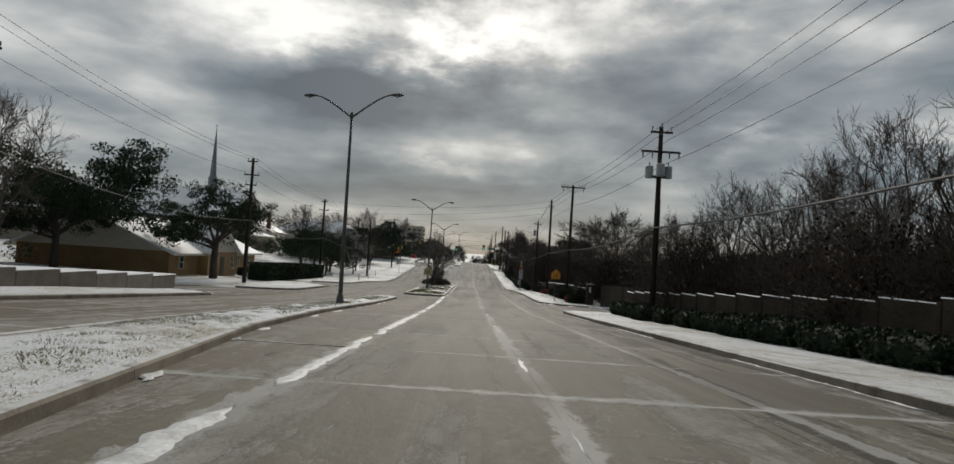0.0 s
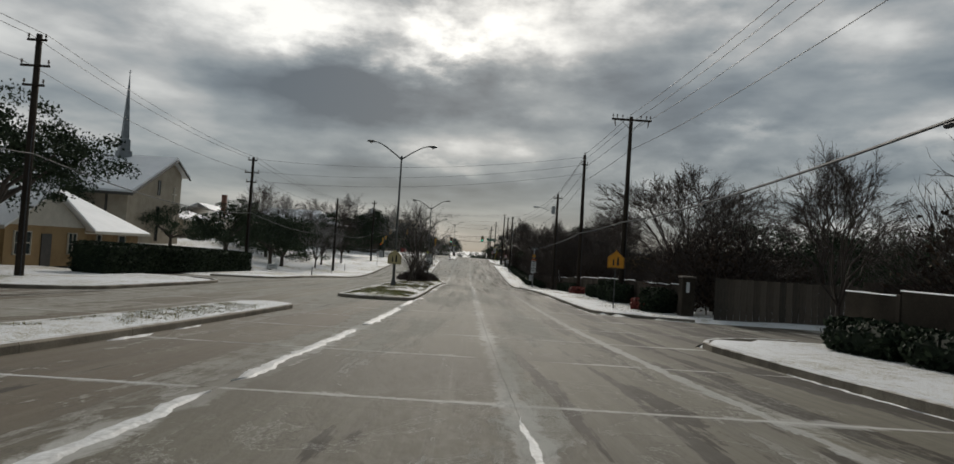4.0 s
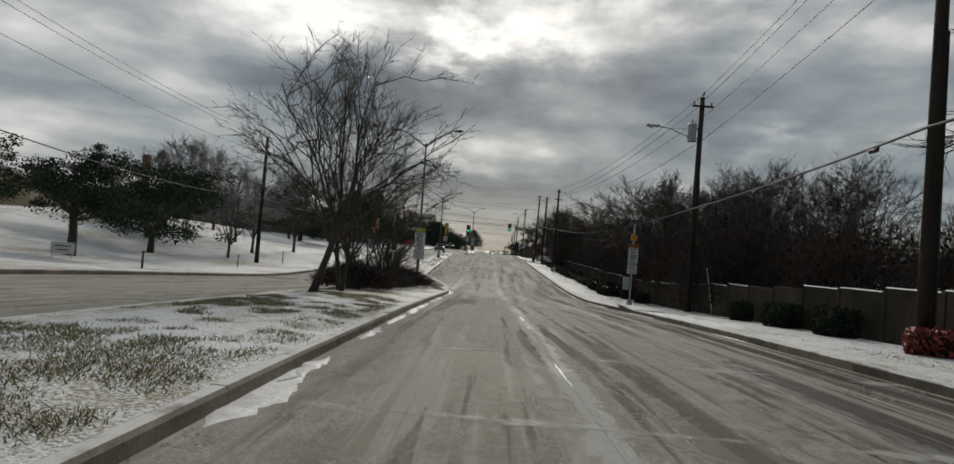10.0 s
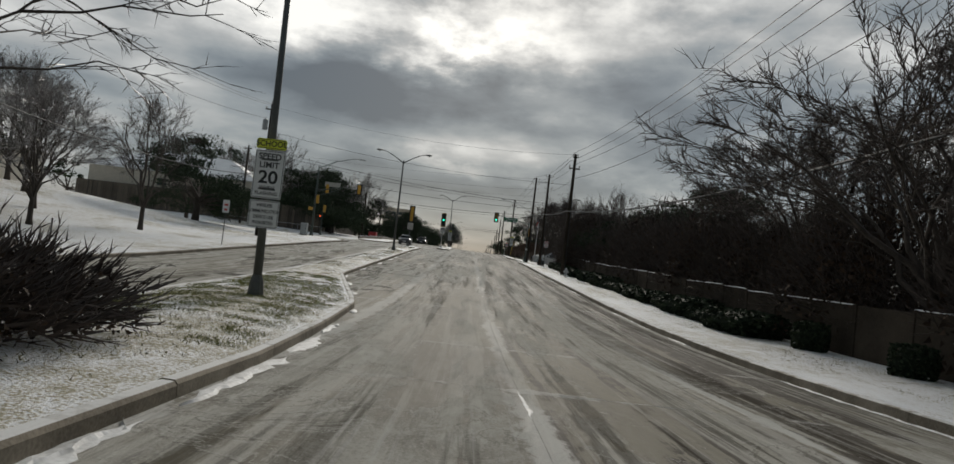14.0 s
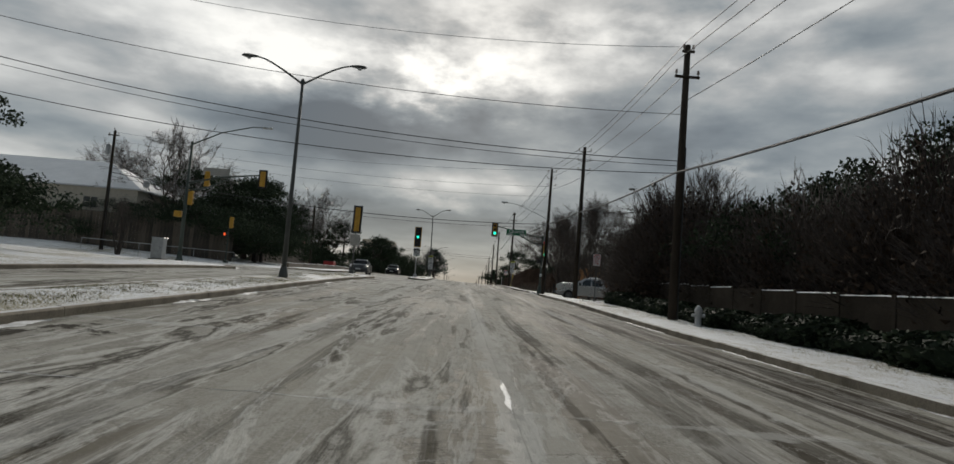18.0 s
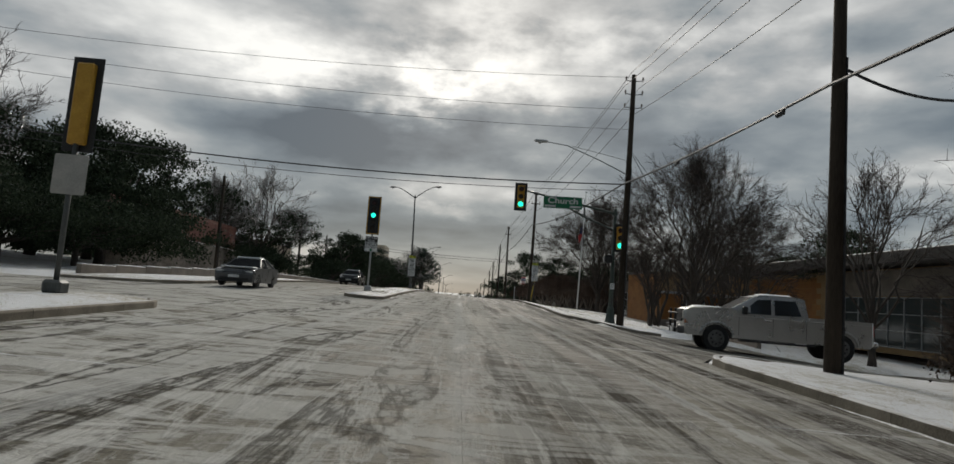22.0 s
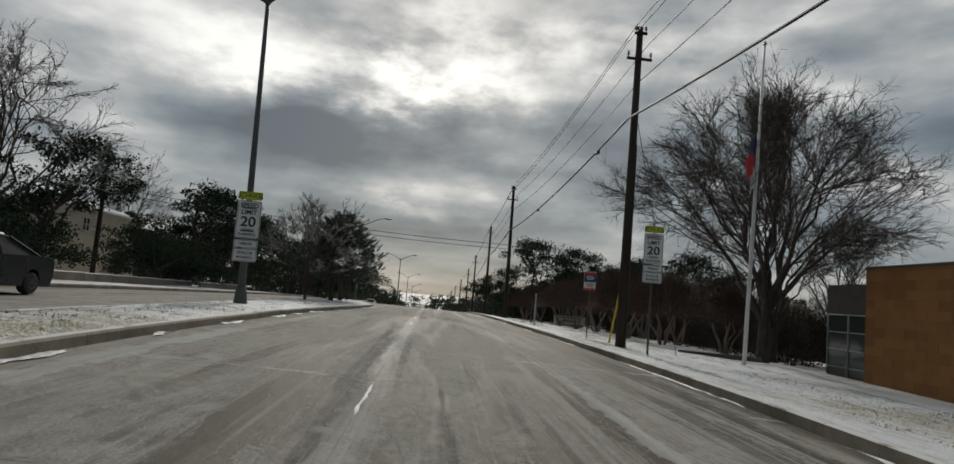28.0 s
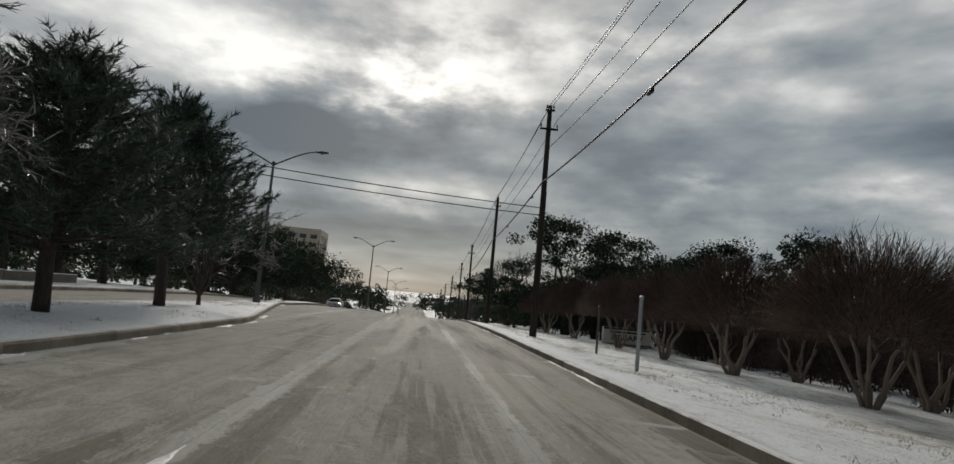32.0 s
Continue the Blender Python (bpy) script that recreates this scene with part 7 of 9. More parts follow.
Mesh().box((0, 0, 0.17), (0.42, 0.42, 0.34), 0.06).done("base", PALE_METAL, lt)
signal_head(lt, (0, -0.05, 4.6), 5, 2, border=SIGNAL_YELLOW, w=0.40, pitch=0.385, margin=0.2)
p = plate(lt, 0.76, 0.92, 2.85, -0.07, SIGN_WHITE, "notice_plate", border=SIGN_BLACK)
Mesh().box((0, -0.076, 3.13), (0.74, 0.004, 0.34)).done("black_panel", SIGN_BLACK, p)
words(p, "LEFT TURN", 0.15, 3.21, SIGN_WHITE, -0.081, stretch=0.85)
words(p, "SIGNAL", 0.15, 3.05, SIGN_WHITE, -0.081, stretch=0.9)
words(p, "YIELD", 0.27, 2.82, SIGN_BLACK, -0.076)
words(p, "ON GREEN", 0.13, 2.65, SIGN_BLACK, -0.076)
Mesh().lathe([(0.085, -0.003), (0.087, 0.001)], 18, at=(0, -0.076, 2.5), axis="Y").done("green_disc", SIGN_GREEN, p)
bk = thing("median_traffic_signal", "signal seen from behind with a yellow housing on a dark post", "traffic light", pose(-7.0, 194.0, m2_top(-7.0, 194.0) - 0.03, 0, 0.8, 0))
Mesh().tube([(0, 0, 0.2), (0, 0, 3.25)], 0.055, 10).done("post", LAMP_STEEL, bk, smooth=True)
Mesh().box((0, 0, 0.15), (0.4, 0.4, 0.3), 0.06).done("base", LAMP_STEEL, bk)
signal_head(bk, (0, 0.05, 4.12), 5, -1, face=1, housing=SIGNAL_YELLOW, w=0.38, pitch=0.36, margin=0.15)
plate(bk, 0.72, 0.86, 2.55, -0.07, SIGN_BACK, "notice_back")
lp = thing("traffic_signal", "signal pole with mast arm and lamp bracket across the junction", "traffic light", pose(-18.7, 191.3, ground_z(-18.7, 191.3) - 0.02))
Mesh().tube([(0, 0, 0.2), (0, 0, 4.0), (0, 0, 8.6)], [0.15, 0.12, 0.09], 10).done("pole", LAMP_GREEN, lp, smooth=True)
Mesh().lathe([(0.27, 0), (0.27, 0.1), (0.2, 0.3), (0.17, 0.6), (0.13, 0.75)], 8).done("base", LAMP_GREEN, lp)
Mesh().tube([(0, 0, 8.4), (2.0, 0, 9.4), (4.2, 0, 10.0), (4.9, 0, 10.0)], [0.05, 0.045, 0.04, 0.035], 7).done("lamp_arm", LAMP_GREEN, lp, smooth=True)
Mesh().box((5.2, 0, 10.0), (0.72, 0.28, 0.14), 0.06).done("lamp_head", PALE_METAL, lp)
Mesh().tube([(0, 0, 5.6), (2.4, 0, 6.2), (5.0, 0, 6.55)], [0.08, 0.065, 0.05], 8).done("mast_arm", LAMP_GREEN, lp, smooth=True)
Mesh().tube([(0, 0, 5.0), (1.6, 0, 5.45), (3.0, 0, 6.2)], [0.06, 0.05, 0.045], 8).done("lower_arm", LAMP_GREEN, lp, smooth=True)
signal_head(lp, (5.2, 0.1, 6.3), 3, -1, face=1, housing=SIGNAL_YELLOW)
signal_head(lp, (1.3, 0.1, 6.0), 3, -1, face=1, housing=SIGNAL_YELLOW, margin=0.02)
signal_head(lp, (0.25, 0.1, 4.6), 3, -1, face=1, housing=SIGNAL_YELLOW, margin=0.02)
Mesh().box((-0.45, 0, 3.35), (0.5, 0.3, 0.42), 0.03).done("walk_signal", SIGNAL_YELLOW, lp)
Mesh().box((1.9, 0.05, 6.55), (1.9, 0.03, 0.55), 0.01).done("name_sign_back", SIGN_BACK, lp)
wp = thing("pedestrian_signal", "pedestrian signal post with a lit red stop symbol", "traffic light", pose(-21.5, 208.5, ground_z(-21.5, 208.5) - 0.02))
Mesh().tube([(0, 0, 0), (0, 0, 4.2)], 0.06, 8).done("post", LAMP_GREEN, wp)
Mesh().box((0, 0, 0.12), (0.4, 0.4, 0.24), 0.05).done("base", LAMP_GREEN, wp)
signal_head(wp, (0.2, 0, 3.9), 3, -1, face=1, housing=SIGNAL_YELLOW, margin=0.02)
wb = Mesh().box((-0.3, -0.05, 2.75), (0.42, 0.25, 0.4), 0.03).done("walk_signal", SIGN_BLACK, wp)
Mesh().box((-0.3, -0.18, 2.75), (0.16, 0.01, 0.22), 0.004).done("stop_symbol", RED_STOP, wb)


# ---- buildings ----
def brick_face(parent, origin, along, length, height, mat, bw=0.9, bh=0.3, out=0.012):
    """Broad courses of brickwork on a wall face, each panel of courses slightly proud of its neighbours."""
    a = Vector(along).normalized()
    nrm = Vector((a.y, -a.x, 0))
    rows, cols = int(height / bh), int(length / bw)
    for r in range(rows):
        off = (r % 2) * bw / 2
        for c in range(cols):
            u = c * bw + off
            if u + bw > length:
                continue
            p = Vector(origin) + a * (u + bw / 2) + nrm * (out / 2) + Vector((0, 0, r * bh + bh / 2))
            Mesh().box(p, (bw - 0.012, out, bh - 0.012), turn=math.atan2(a.y, a.x)).done("brick_course", mat, parent)


def window_unit(parent, c, w, h, axis, cols=1, rows=1, frame_mat=TRIM, name="window", depth=0.1):
    """A framed window on a wall that faces along axis ('-x', '+x' or '-y')."""
    turn = {"-y": 0.0, "+x": math.pi / 2, "-x": -math.pi / 2}[axis]
    m = Matrix.Translation(c) @ Matrix.Rotation(turn, 4, "Z")
    win = Mesh().box((0, 0.02, 0), (w, depth, h)).done(name, PANE, parent, at=m)
    t = 0.05
    for i in range(cols + 1):
        Mesh().box((-w / 2 + w * i / cols, -0.03, 0), (t, depth + 0.03, h + t), 0.006).done("mullion", frame_mat, win)
    for j in range(rows + 1):
        Mesh().box((0, -0.033, -h / 2 + h * j / rows), (w + t, depth + 0.02, t), 0.006).done("transom", frame_mat, win)
    return win


def gable_roof(parent, x0, x1, y0, y1, eave, ridge, along="y", over=0.5, mat=ROOF_SNOW, thick=0.16):
    """Two roof slopes with a snow layer, ridge along x or y."""
    if along == "y":
        xm = (x0 + x1) / 2
        for s, xe in ((-1, x0), (1, x1)):
            k = (ridge - eave) / abs(xm - xe)
            xo = xe + s * over
            zo = eave - k * over
            Mesh().slab([(xm, ridge), (xo, zo), (xo, zo + thick), (xm, ridge + thick)] if s < 0 else [(xo, zo), (xm, ridge), (xm, ridge + thick), (xo, zo + thick)], y0 - over, y1 + over, "Y").done("roof", mat, parent, "snow-covered roof slope")
            Mesh().box((xo, (y0 + y1) / 2, zo + 0.02), (0.05, y1 - y0 + 2 * over, 0.2), 0.01).done("fascia", TRIM, parent)
    else:
        ym = (y0 + y1) / 2
        for s, ye in ((-1, y0), (1, y1)):
            k = (ridge - eave) / abs(ym - ye)
            yo = ye + s * over
            zo = eave - k * over
            Mesh().slab([(ym, ridge), (yo, zo), (yo, zo + thick), (ym, ridge + thick)] if s < 0 else [(yo, zo), (ym, ridge), (ym, ridge + thick), (yo, zo + thick)], x0 - over, x1 + over, "X").done("roof", mat, parent, "snow-covered roof slope")
            Mesh().box(((x0 + x1) / 2, yo, zo + 0.02), (x1 - x0 + 2 * over, 0.05, 0.2), 0.01).done("fascia", TRIM, parent)


def hip_roof(parent, x0, x1, y0, y1, eave, ridge, over=0.5, mat=ROOF_SNOW):
    x0, x1, y0, y1 = x0 - over, x1 + over, y0 - over, y1 + over
    w = min(x1 - x0, y1 - y0) / 2
    xm, ym = (x0 + x1) / 2, (y0 + y1) / 2
    if x1 - x0 > y1 - y0:
        a, b = (x0 + w, ym, ridge), (x1 - w, ym, ridge)
    else:
        a, b = (xm, y0 + w, ridge), (xm, y1 - w, ridge)
    v = [(x0, y0, eave), (x1, y0, eave), (x1, y1, eave), (x0, y1, eave), a, b]
    f = [(0, 1, 5, 4), (1, 2, 5), (2, 3, 4, 5), (3, 0, 4)] if x1 - x0 > y1 - y0 else [(0, 1, 4), (1, 2, 5, 4), (2, 3, 5), (3, 0, 4, 5)]
    Mesh().add(v + [(p[0], p[1], p[2] - 0.15) for p in v[:4]], f + [(0, 6, 7, 1), (1, 7, 8, 2), (2, 8, 9, 3), (3, 9, 6, 0), (9, 8, 7, 6)]).done("roof", mat, parent, "snow-covered hipped roof")


# tan bungalow by the hedge
hz = ground_z(-28, 82) - 0.1
house = thing("tan_house", "single-storey tan brick house with a snow-covered roof", "house")
Mesh().box((-34, 81.5, hz + 1.3), (14, 24, 2.6)).done("wall", BRICK_TAN, house)
gable_roof(house, -41, -27, 69.5, 93.5, hz + 2.6, hz + 5.6, "y", 0.7)
for yy in (69.5, 93.5):
    Mesh().slab([(-41, hz + 2.6), (-27, hz + 2.6), (-34, hz + 5.6)], yy - 0.1, yy + 0.1, "Y").done("gable", TRIM, house)
Mesh().box((-27.5, 80, hz + 1.3), (3.0, 8.0, 2.6)).done("wing_wall", BRICK_TAN, house)
gable_roof(house, -34, -26.0, 75.8, 84.2, hz + 2.6, hz + 4.9, "x", 0.4)
Mesh().slab([(76, hz + 2.6), (84, hz + 2.6), (80, hz + 4.9)], -26.1, -25.95, "X").done("gable", TRIM, house)
for yy, w, h in ((77.5, 1.5, 1.4), (82.5, 0.9, 1.4)):
    window_unit(house, (-25.98, yy, hz + 1.5), w, h, "+x", 2, 2)
for yy, w in ((72.0, 0.9), (87.5, 0.6), (90.8, 1.0)):
    window_unit(house, (-26.98, yy, hz + 1.55), w, 1.2, "+x", 1, 2)
Mesh().box((-25.97, 79.8, hz + 1.05), (0.08, 1.0, 2.1), 0.01).done("door", TRIM_DARK, house)
brick_face(house, (-27.0, 84.2, hz), (0, 1, 0), 9.0, 2.5, BRICK_TAN)

# dark brick building at the near corner
bz = ground_z(-42, 58) - 0.2
bb = thing("brick_house", "dark red-brown brick building with a snow-edged roof", "house")
Mesh().box((-46, 62, bz + 2.2), (9, 12, 4.4)).done("wall", BRICK_RED, bb)
hip_roof(bb, -50.5, -41.5, 56, 68, bz + 4.4, bz + 5.4)

# church
cz = ground_z(-42, 124) - 0.3
church = thing("church", "large beige brick church with a steep snowy roof", "church")
base = cz
Mesh().slab([(116.4, base), (130.6, base), (130.6, 10.9), (127.1, 12.7), (116.4, 7.5)], -76, -40, "X").done("wall", BRICK_BEIGE, church)
Mesh().slab([(115.6, 7.25), (127.1, 12.75), (127.1, 13.1), (115.6, 7.6)], -77, -39.2, "X").done("roof", ROOF_SNOW, church, "snow-covered roof slope")
Mesh().slab([(127.1, 12.75), (131.4, 10.6), (131.4, 10.95), (127.1, 13.1)], -77, -39.2, "X").done("roof", ROOF_SNOW, church, "snow-covered roof slope")
for a, b in (((115.6, 7.1), (127.1, 12.6)), ((127.1, 12.6), (131.4, 10.45))):
    Mesh().tube([(-39.15, a[0], a[1]), (-39.15, b[0], b[1])], 0.16, 4).done("fascia", TRIM_DARK, church)
Mesh().box((-58, 115.6, 7.15), (38, 0.1, 0.35)).done("gutter", TRIM_DARK, church)
for zz in (2.6, 5.2, 8.6):
    window_unit(church, (-39.96, 124.0, zz), 0.6, 1.9, "+x", 1, 2, TRIM_DARK)
Mesh().box((-39.93, 128.4, 7.4), (0.12, 0.22, 3.4), 0.02).done("cross_upright", TRIM, church)
Mesh().box((-39.92, 128.4, 8.1), (0.12, 1.5, 0.22), 0.02).done("cross_arm", TRIM, church)
for xx in (-42.5, -46.5, -52, -58, -64):
    Mesh().box((xx, 116.35, (base + 7.0) / 2), (0.25, 0.2, 7.0 - base), 0.02).done("pilaster", TRIM_DARK, church)
for xx in (-49.2, -55, -61):
    w = Mesh().slab([(xx - 0.7, 2.6), (xx + 0.7, 2.6), (xx + 0.7, 4.6), (xx + 0.45, 5.1), (xx, 5.3), (xx - 0.45, 5.1), (xx - 0.7, 4.6)], 116.25, 116.45, "Y").done("arched_window", PANE, church)
    Mesh().box((xx, 116.22, 3.9), (0.06, 0.06, 2.6)).done("mullion", TRIM, w)
steeple = Mesh().lathe([(1.15, 11.6), (1.15, 13.4), (0.85, 13.55), (0.8, 14.9), (0.6, 15.1), (0.05, 23.6)], 4, at=(-46.2, 126.4, 0)).done("steeple", SPIRE, church, "slender grey spire")
Mesh().box((-46.2, 126.4, 24.0), (0.07, 0.07, 0.9)).done("finial_cross", SPIRE, steeple)
Mesh().box((-46.2, 126.4, 24.15), (0.4, 0.06, 0.07)).done("finial_arm", SPIRE, steeple)

# houses up the bank
def bank_house(name, x0, x1, y0, y1, h, rise, wall, label, hipped=True, windows=(), z=None):
    gz_ = (ground_z((x0 + x1) / 2, (y0 + y1) / 2) if z is None else z) - 0.3
    hs = thing(name, label, "house")
    Mesh().box(((x0 + x1) / 2, (y0 + y1) / 2, gz_ + h / 2), (x1 - x0, y1 - y0, h)).done("wall", wall, hs)
    if hipped:
        hip_roof(hs, x0, x1, y0, y1, gz_ + h, gz_ + h + rise)
    else:
        gable_roof(hs, x0, x1, y0, y1, gz_ + h, gz_ + h + rise, "y")
    for side, u, zz, w, hh in windows:
        if side == "+x":
            window_unit(hs, (x1 + 0.02, u, gz_ + zz), w, hh, "+x", 2, 2)
        elif side == "-y":
            window_unit(hs, (u, y0 - 0.02, gz_ + zz), w, hh, "-y", 2, 2)
        else:
            window_unit(hs, (x0 - 0.02, u, gz_ + zz), w, hh, "-x", 2, 2)
    return hs, gz_


bank_house("white_house", -62, -35, 217.5, 231, 5.5, 3.7, TRIM, "pale house with a hipped snowy roof behind the fence", True, (("-y", -40, 3.7, 1.6, 1.2), ("-y", -50, 3.7, 1.6, 1.2)), z=2.8)
bank_house("school_house", -66, -46, 146, 164, 3.2, 2.6, BRICK_BEIGE, "beige brick house behind trees on the snowy bank", False, (("+x", 150, 1.7, 1.6, 1.3), ("+x", 158, 1.7, 1.6, 1.3), ("-y", -52, 1.7, 1.6, 1.3)))
hs, hz2 = bank_house("gabled_house", -62, -50, 176, 188, 5.4, 2.8, TRIM, "two-storey house with a brick chimney up the bank", False, (("+x", 180, 1.6, 1.3, 1.4), ("+x", 180, 4.1, 1.3, 1.4), ("+x", 184.5, 4.1, 1.3, 1.4)))
Mesh().box((-51.5, 178, hz2 + 5.2), (0.9, 0.9, 10.4), 0.03).done("chimney", BRICK_RED, hs)
bank_house("two_storey_house", -44, -30, 287, 303, 6.2, 2.2, BRICK_BEIGE, "beige two-storey house with a snowy roof among trees", True, (("-y", -34, 4.6, 1.4, 1.2), ("-y", -40, 4.6, 1.4, 1.2), ("+x", 292, 4.6, 1.2, 1.2), ("-y", -35, 1.7, 1.6, 1.3)))
bank_house("low_house", 20.5, 34, 96, 108, 2.6, 1.9, BRICK_TAN, "low house with a snow-covered roof beyond the wall", True, z=-1.35)
bank_house("low_house", 21, 35, 36, 50, 2.5, 2.0, BRICK_RED, "low brick house with a snow-covered roof beyond the wall", True)

# library
lz = -0.8
lib = thing("library", "low ochre brick library with glazed entrance and flat roof", "building")
Mesh().box((26.5, 251.0, lz + 2.7), (10.1, 12.3, 5.4)).done("wall", BRICK_OCHRE, lib)
Mesh().box((26.7, 259.0, lz + 2.4), (9.4, 3.7, 4.8)).done("end_bay", TRIM_DARK, lib)
window_unit(lib, (21.95, 259.0, lz + 1.7), 3.2, 3.3, "-x", 2, 4, PALE_METAL)
brick_face(lib, (21.45, 257.1, lz + 0.05), (0, -1, 0), 12.2, 5.3, BRICK_OCHRE, 1.2, 0.4)
Mesh().box((26.5, 251.0, lz + 5.45), (10.2, 12.4, 0.12), 0.02).done("coping", TRIM_DARK, lib)
# recessed south front between the block and the wing
Mesh().box((26.6, 244.72, lz + 4.35), (10.5, 0.24, 2.1)).done("parapet", BRICK_TAN, lib)
for x0, x1 in ((21.5, 23.7), (25.9, 27.7), (31.2, 31.8)):
    Mesh().box(((x0 + x1) / 2, 244.72, lz + 1.65), (x1 - x0, 0.24, 3.3), 0.01).done("pier", BRICK_OCHRE, lib)
window_unit(lib, (24.8, 244.7, lz + 1.7), 2.1, 3.1, "-y", 2, 4, PALE_METAL, "entrance_glazing")
window_unit(lib, (29.45, 244.7, lz + 1.9), 3.4, 2.7, "-y", 3, 3, PALE_METAL)
Mesh().box((26.0, 243.9, lz + 3.36), (9.8, 1.9, 0.2), 0.03).done("canopy", PALE_METAL, lib, "pale flat entrance canopy")
for cx in (23.6, 28.2):
    Mesh().tube([(cx, 243.2, lz), (cx, 243.2, lz + 3.3)], 0.07, 8).done("canopy_post", PALE_METAL, lib)
Mesh().box((24.0, 238.5, lz + 0.45), (11.0, 0.3, 0.7), 0.02).done("planter_wall", STONE_WALL, lib)
for i in range(9):
    a, b = Vector((17.3, 214.0, 0)).lerp(Vector((20.8, 243.3, 0)), i / 9), Vector((17.3, 214.0, 0)).lerp(Vector((20.8, 243.3, 0)), (i + 1) / 9)
    c, zc = (a + b) / 2, ground_z((a.x + b.x) / 2, (a.y + b.y) / 2)
    Mesh().box((c.x, c.y, zc + 0.1), (0.22, (b - a).length - 0.015, 0.5), 0.02, turn=-math.atan2(b.x - a.x, b.y - a.y)).done("bed_wall", STONE_WALL, lib)
    Mesh().box((c.x, c.y, zc + 0.37), (0.21, (b - a).length - 0.05, 0.035), 0.012, turn=-math.atan2(b.x - a.x, b.y - a.y)).done("snow_cap", CAP_SNOW, lib)
# long wing nearer the junction
Mesh().box((39.5, 226.3, lz + 2.6), (23, 26.6, 5.2)).done("wing_wall", BRICK_TAN, lib)
Mesh().box((39.0, 226.1, lz + 5.7), (25.0, 28.0, 0.7), 0.03).done("roof_edge", TRIM_DARK, lib)
Mesh().box((39.0, 226.1, lz + 6.08), (24.4, 27.4, 0.08), 0.02).done("roof_snow", ROOF_SNOW, lib)
brick_face(lib, (28.0, 239.5, lz + 0.05), (0, -1, 0), 12.4, 5.0, BRICK_OCHRE, 1.2, 0.4)
window_unit(lib, (27.95, 219.8, lz + 1.9), 12.0, 3.0, "-x", 8, 3, PALE_METAL)
Mesh().box((27.9, 219.8, lz + 4.3), (0.2, 12.6, 1.6), 0.02).done("grey_spandrel", STONE_WALL, lib)

# far mid-rise block
hotel = thing("office_block", "distant tan office block with rows of windows", "building")
Mesh().box((-45, 520, 11), (17, 20, 23)).done("wall", BRICK_BEIGE, hotel)
for fl in range(6):
    for k in range(4):
        window_unit(hotel, (-51 + 4 * k, 509.95, 4.0 + fl * 3.1), 2.4, 1.5, "-y", 1, 1, TRIM_DARK)
    for k in range(4):
        window_unit(hotel, (-36.45, 513 + 4.4 * k, 4.0 + fl * 3.1), 2.4, 1.5, "+x", 1, 1, TRIM_DARK)

# ---- flagpole ----
fp = thing("flagpole", "white flagpole with a limp red and navy flag", "flagpole", pose(15.2, 255.5, ground_z(15.2, 255.5) - 0.1, 0, 1.5, 0))
Mesh().tube([(0, 0, 0), (0, 0, 7), (0, 0, 13.6)], [0.09, 0.075, 0.04], 10).done("pole", PLASTIC_WHITE, fp, smooth=True)
Mesh().lathe([(0.02, 13.6), (0.09, 13.68), (0.09, 13.75), (0.02, 13.85)], 10).done("finial", CHROME, fp)
for k, (mat, z0, w) in enumerate(((SIGN_BLUE, 9.3, 0.28), (SIGN_RED, 8.5, 0.42), (PLASTIC_WHITE, 7.9, 0.2))):
    me, n = Mesh(), 8
    for i in range(n + 1):
        u = i / n
        for s in (0, 1):
            me.v.append((-0.07 - w * u * (1 - 0.35 * s), 0.09 * math.sin(u * 7 + k), z0 + 0.42 - s * 0.85 - 0.35 * u * u))
    me.f = [(i * 2, i * 2 + 1, i * 2 + 3, i * 2 + 2) for i in range(n)]
    ob = me.done("flag_fold", mat, fp)
    ob.modifiers.new("thick", "SOLIDIFY").thickness = 0.012


# ---- vehicles ----
DULL_GLASS = surface("dull_dark_glass", (0.012, 0.014, 0.016), (0.03, 0.033, 0.036), 2.0, (0.75, 0.85), 0.0, 20.0, specular=0.05)
RIM_GREY = surface("dull_alloy", (0.10, 0.10, 0.10), (0.22, 0.22, 0.22), 3.0, (0.35, 0.5), 0.0, 20.0, metallic=0.6)

def wheel(parent, x, y, r, w=0.25, rim=RIM_GREY):
    tyre = Mesh().lathe([(r * 0.62, -w / 2), (r * 0.93, -w / 2), (r, -w / 2 + 0.05), (r, w / 2 - 0.05), (r * 0.93, w / 2), (r * 0.62, w / 2)], 22, at=(x, y, r), axis="Y").done("wheel", TYRE, parent, smooth=False)
    s = 1 if y > 0 else -1
    me = Mesh().lathe([(r * 0.62, -0.02), (r * 0.6, 0.02), (r * 0.16, 0.015), (0.04, 0.03)], 20, at=(x, y + s * (w / 2 - 0.01), r), axis="Y")
    me.done("rim", rim, tyre)
    # black squares set on the rim for the shade inside its holes
    for k in range(8):
        a = k * math.pi / 4
        Mesh().box((x + math.cos(a) * r * 0.38, y + s * (w / 2 + 0.02), r + math.sin(a) * r * 0.38), (r * 0.12, 0.02, r * 0.12)).done("rim_hole", SIGN_BLACK, tyre)
    return tyre


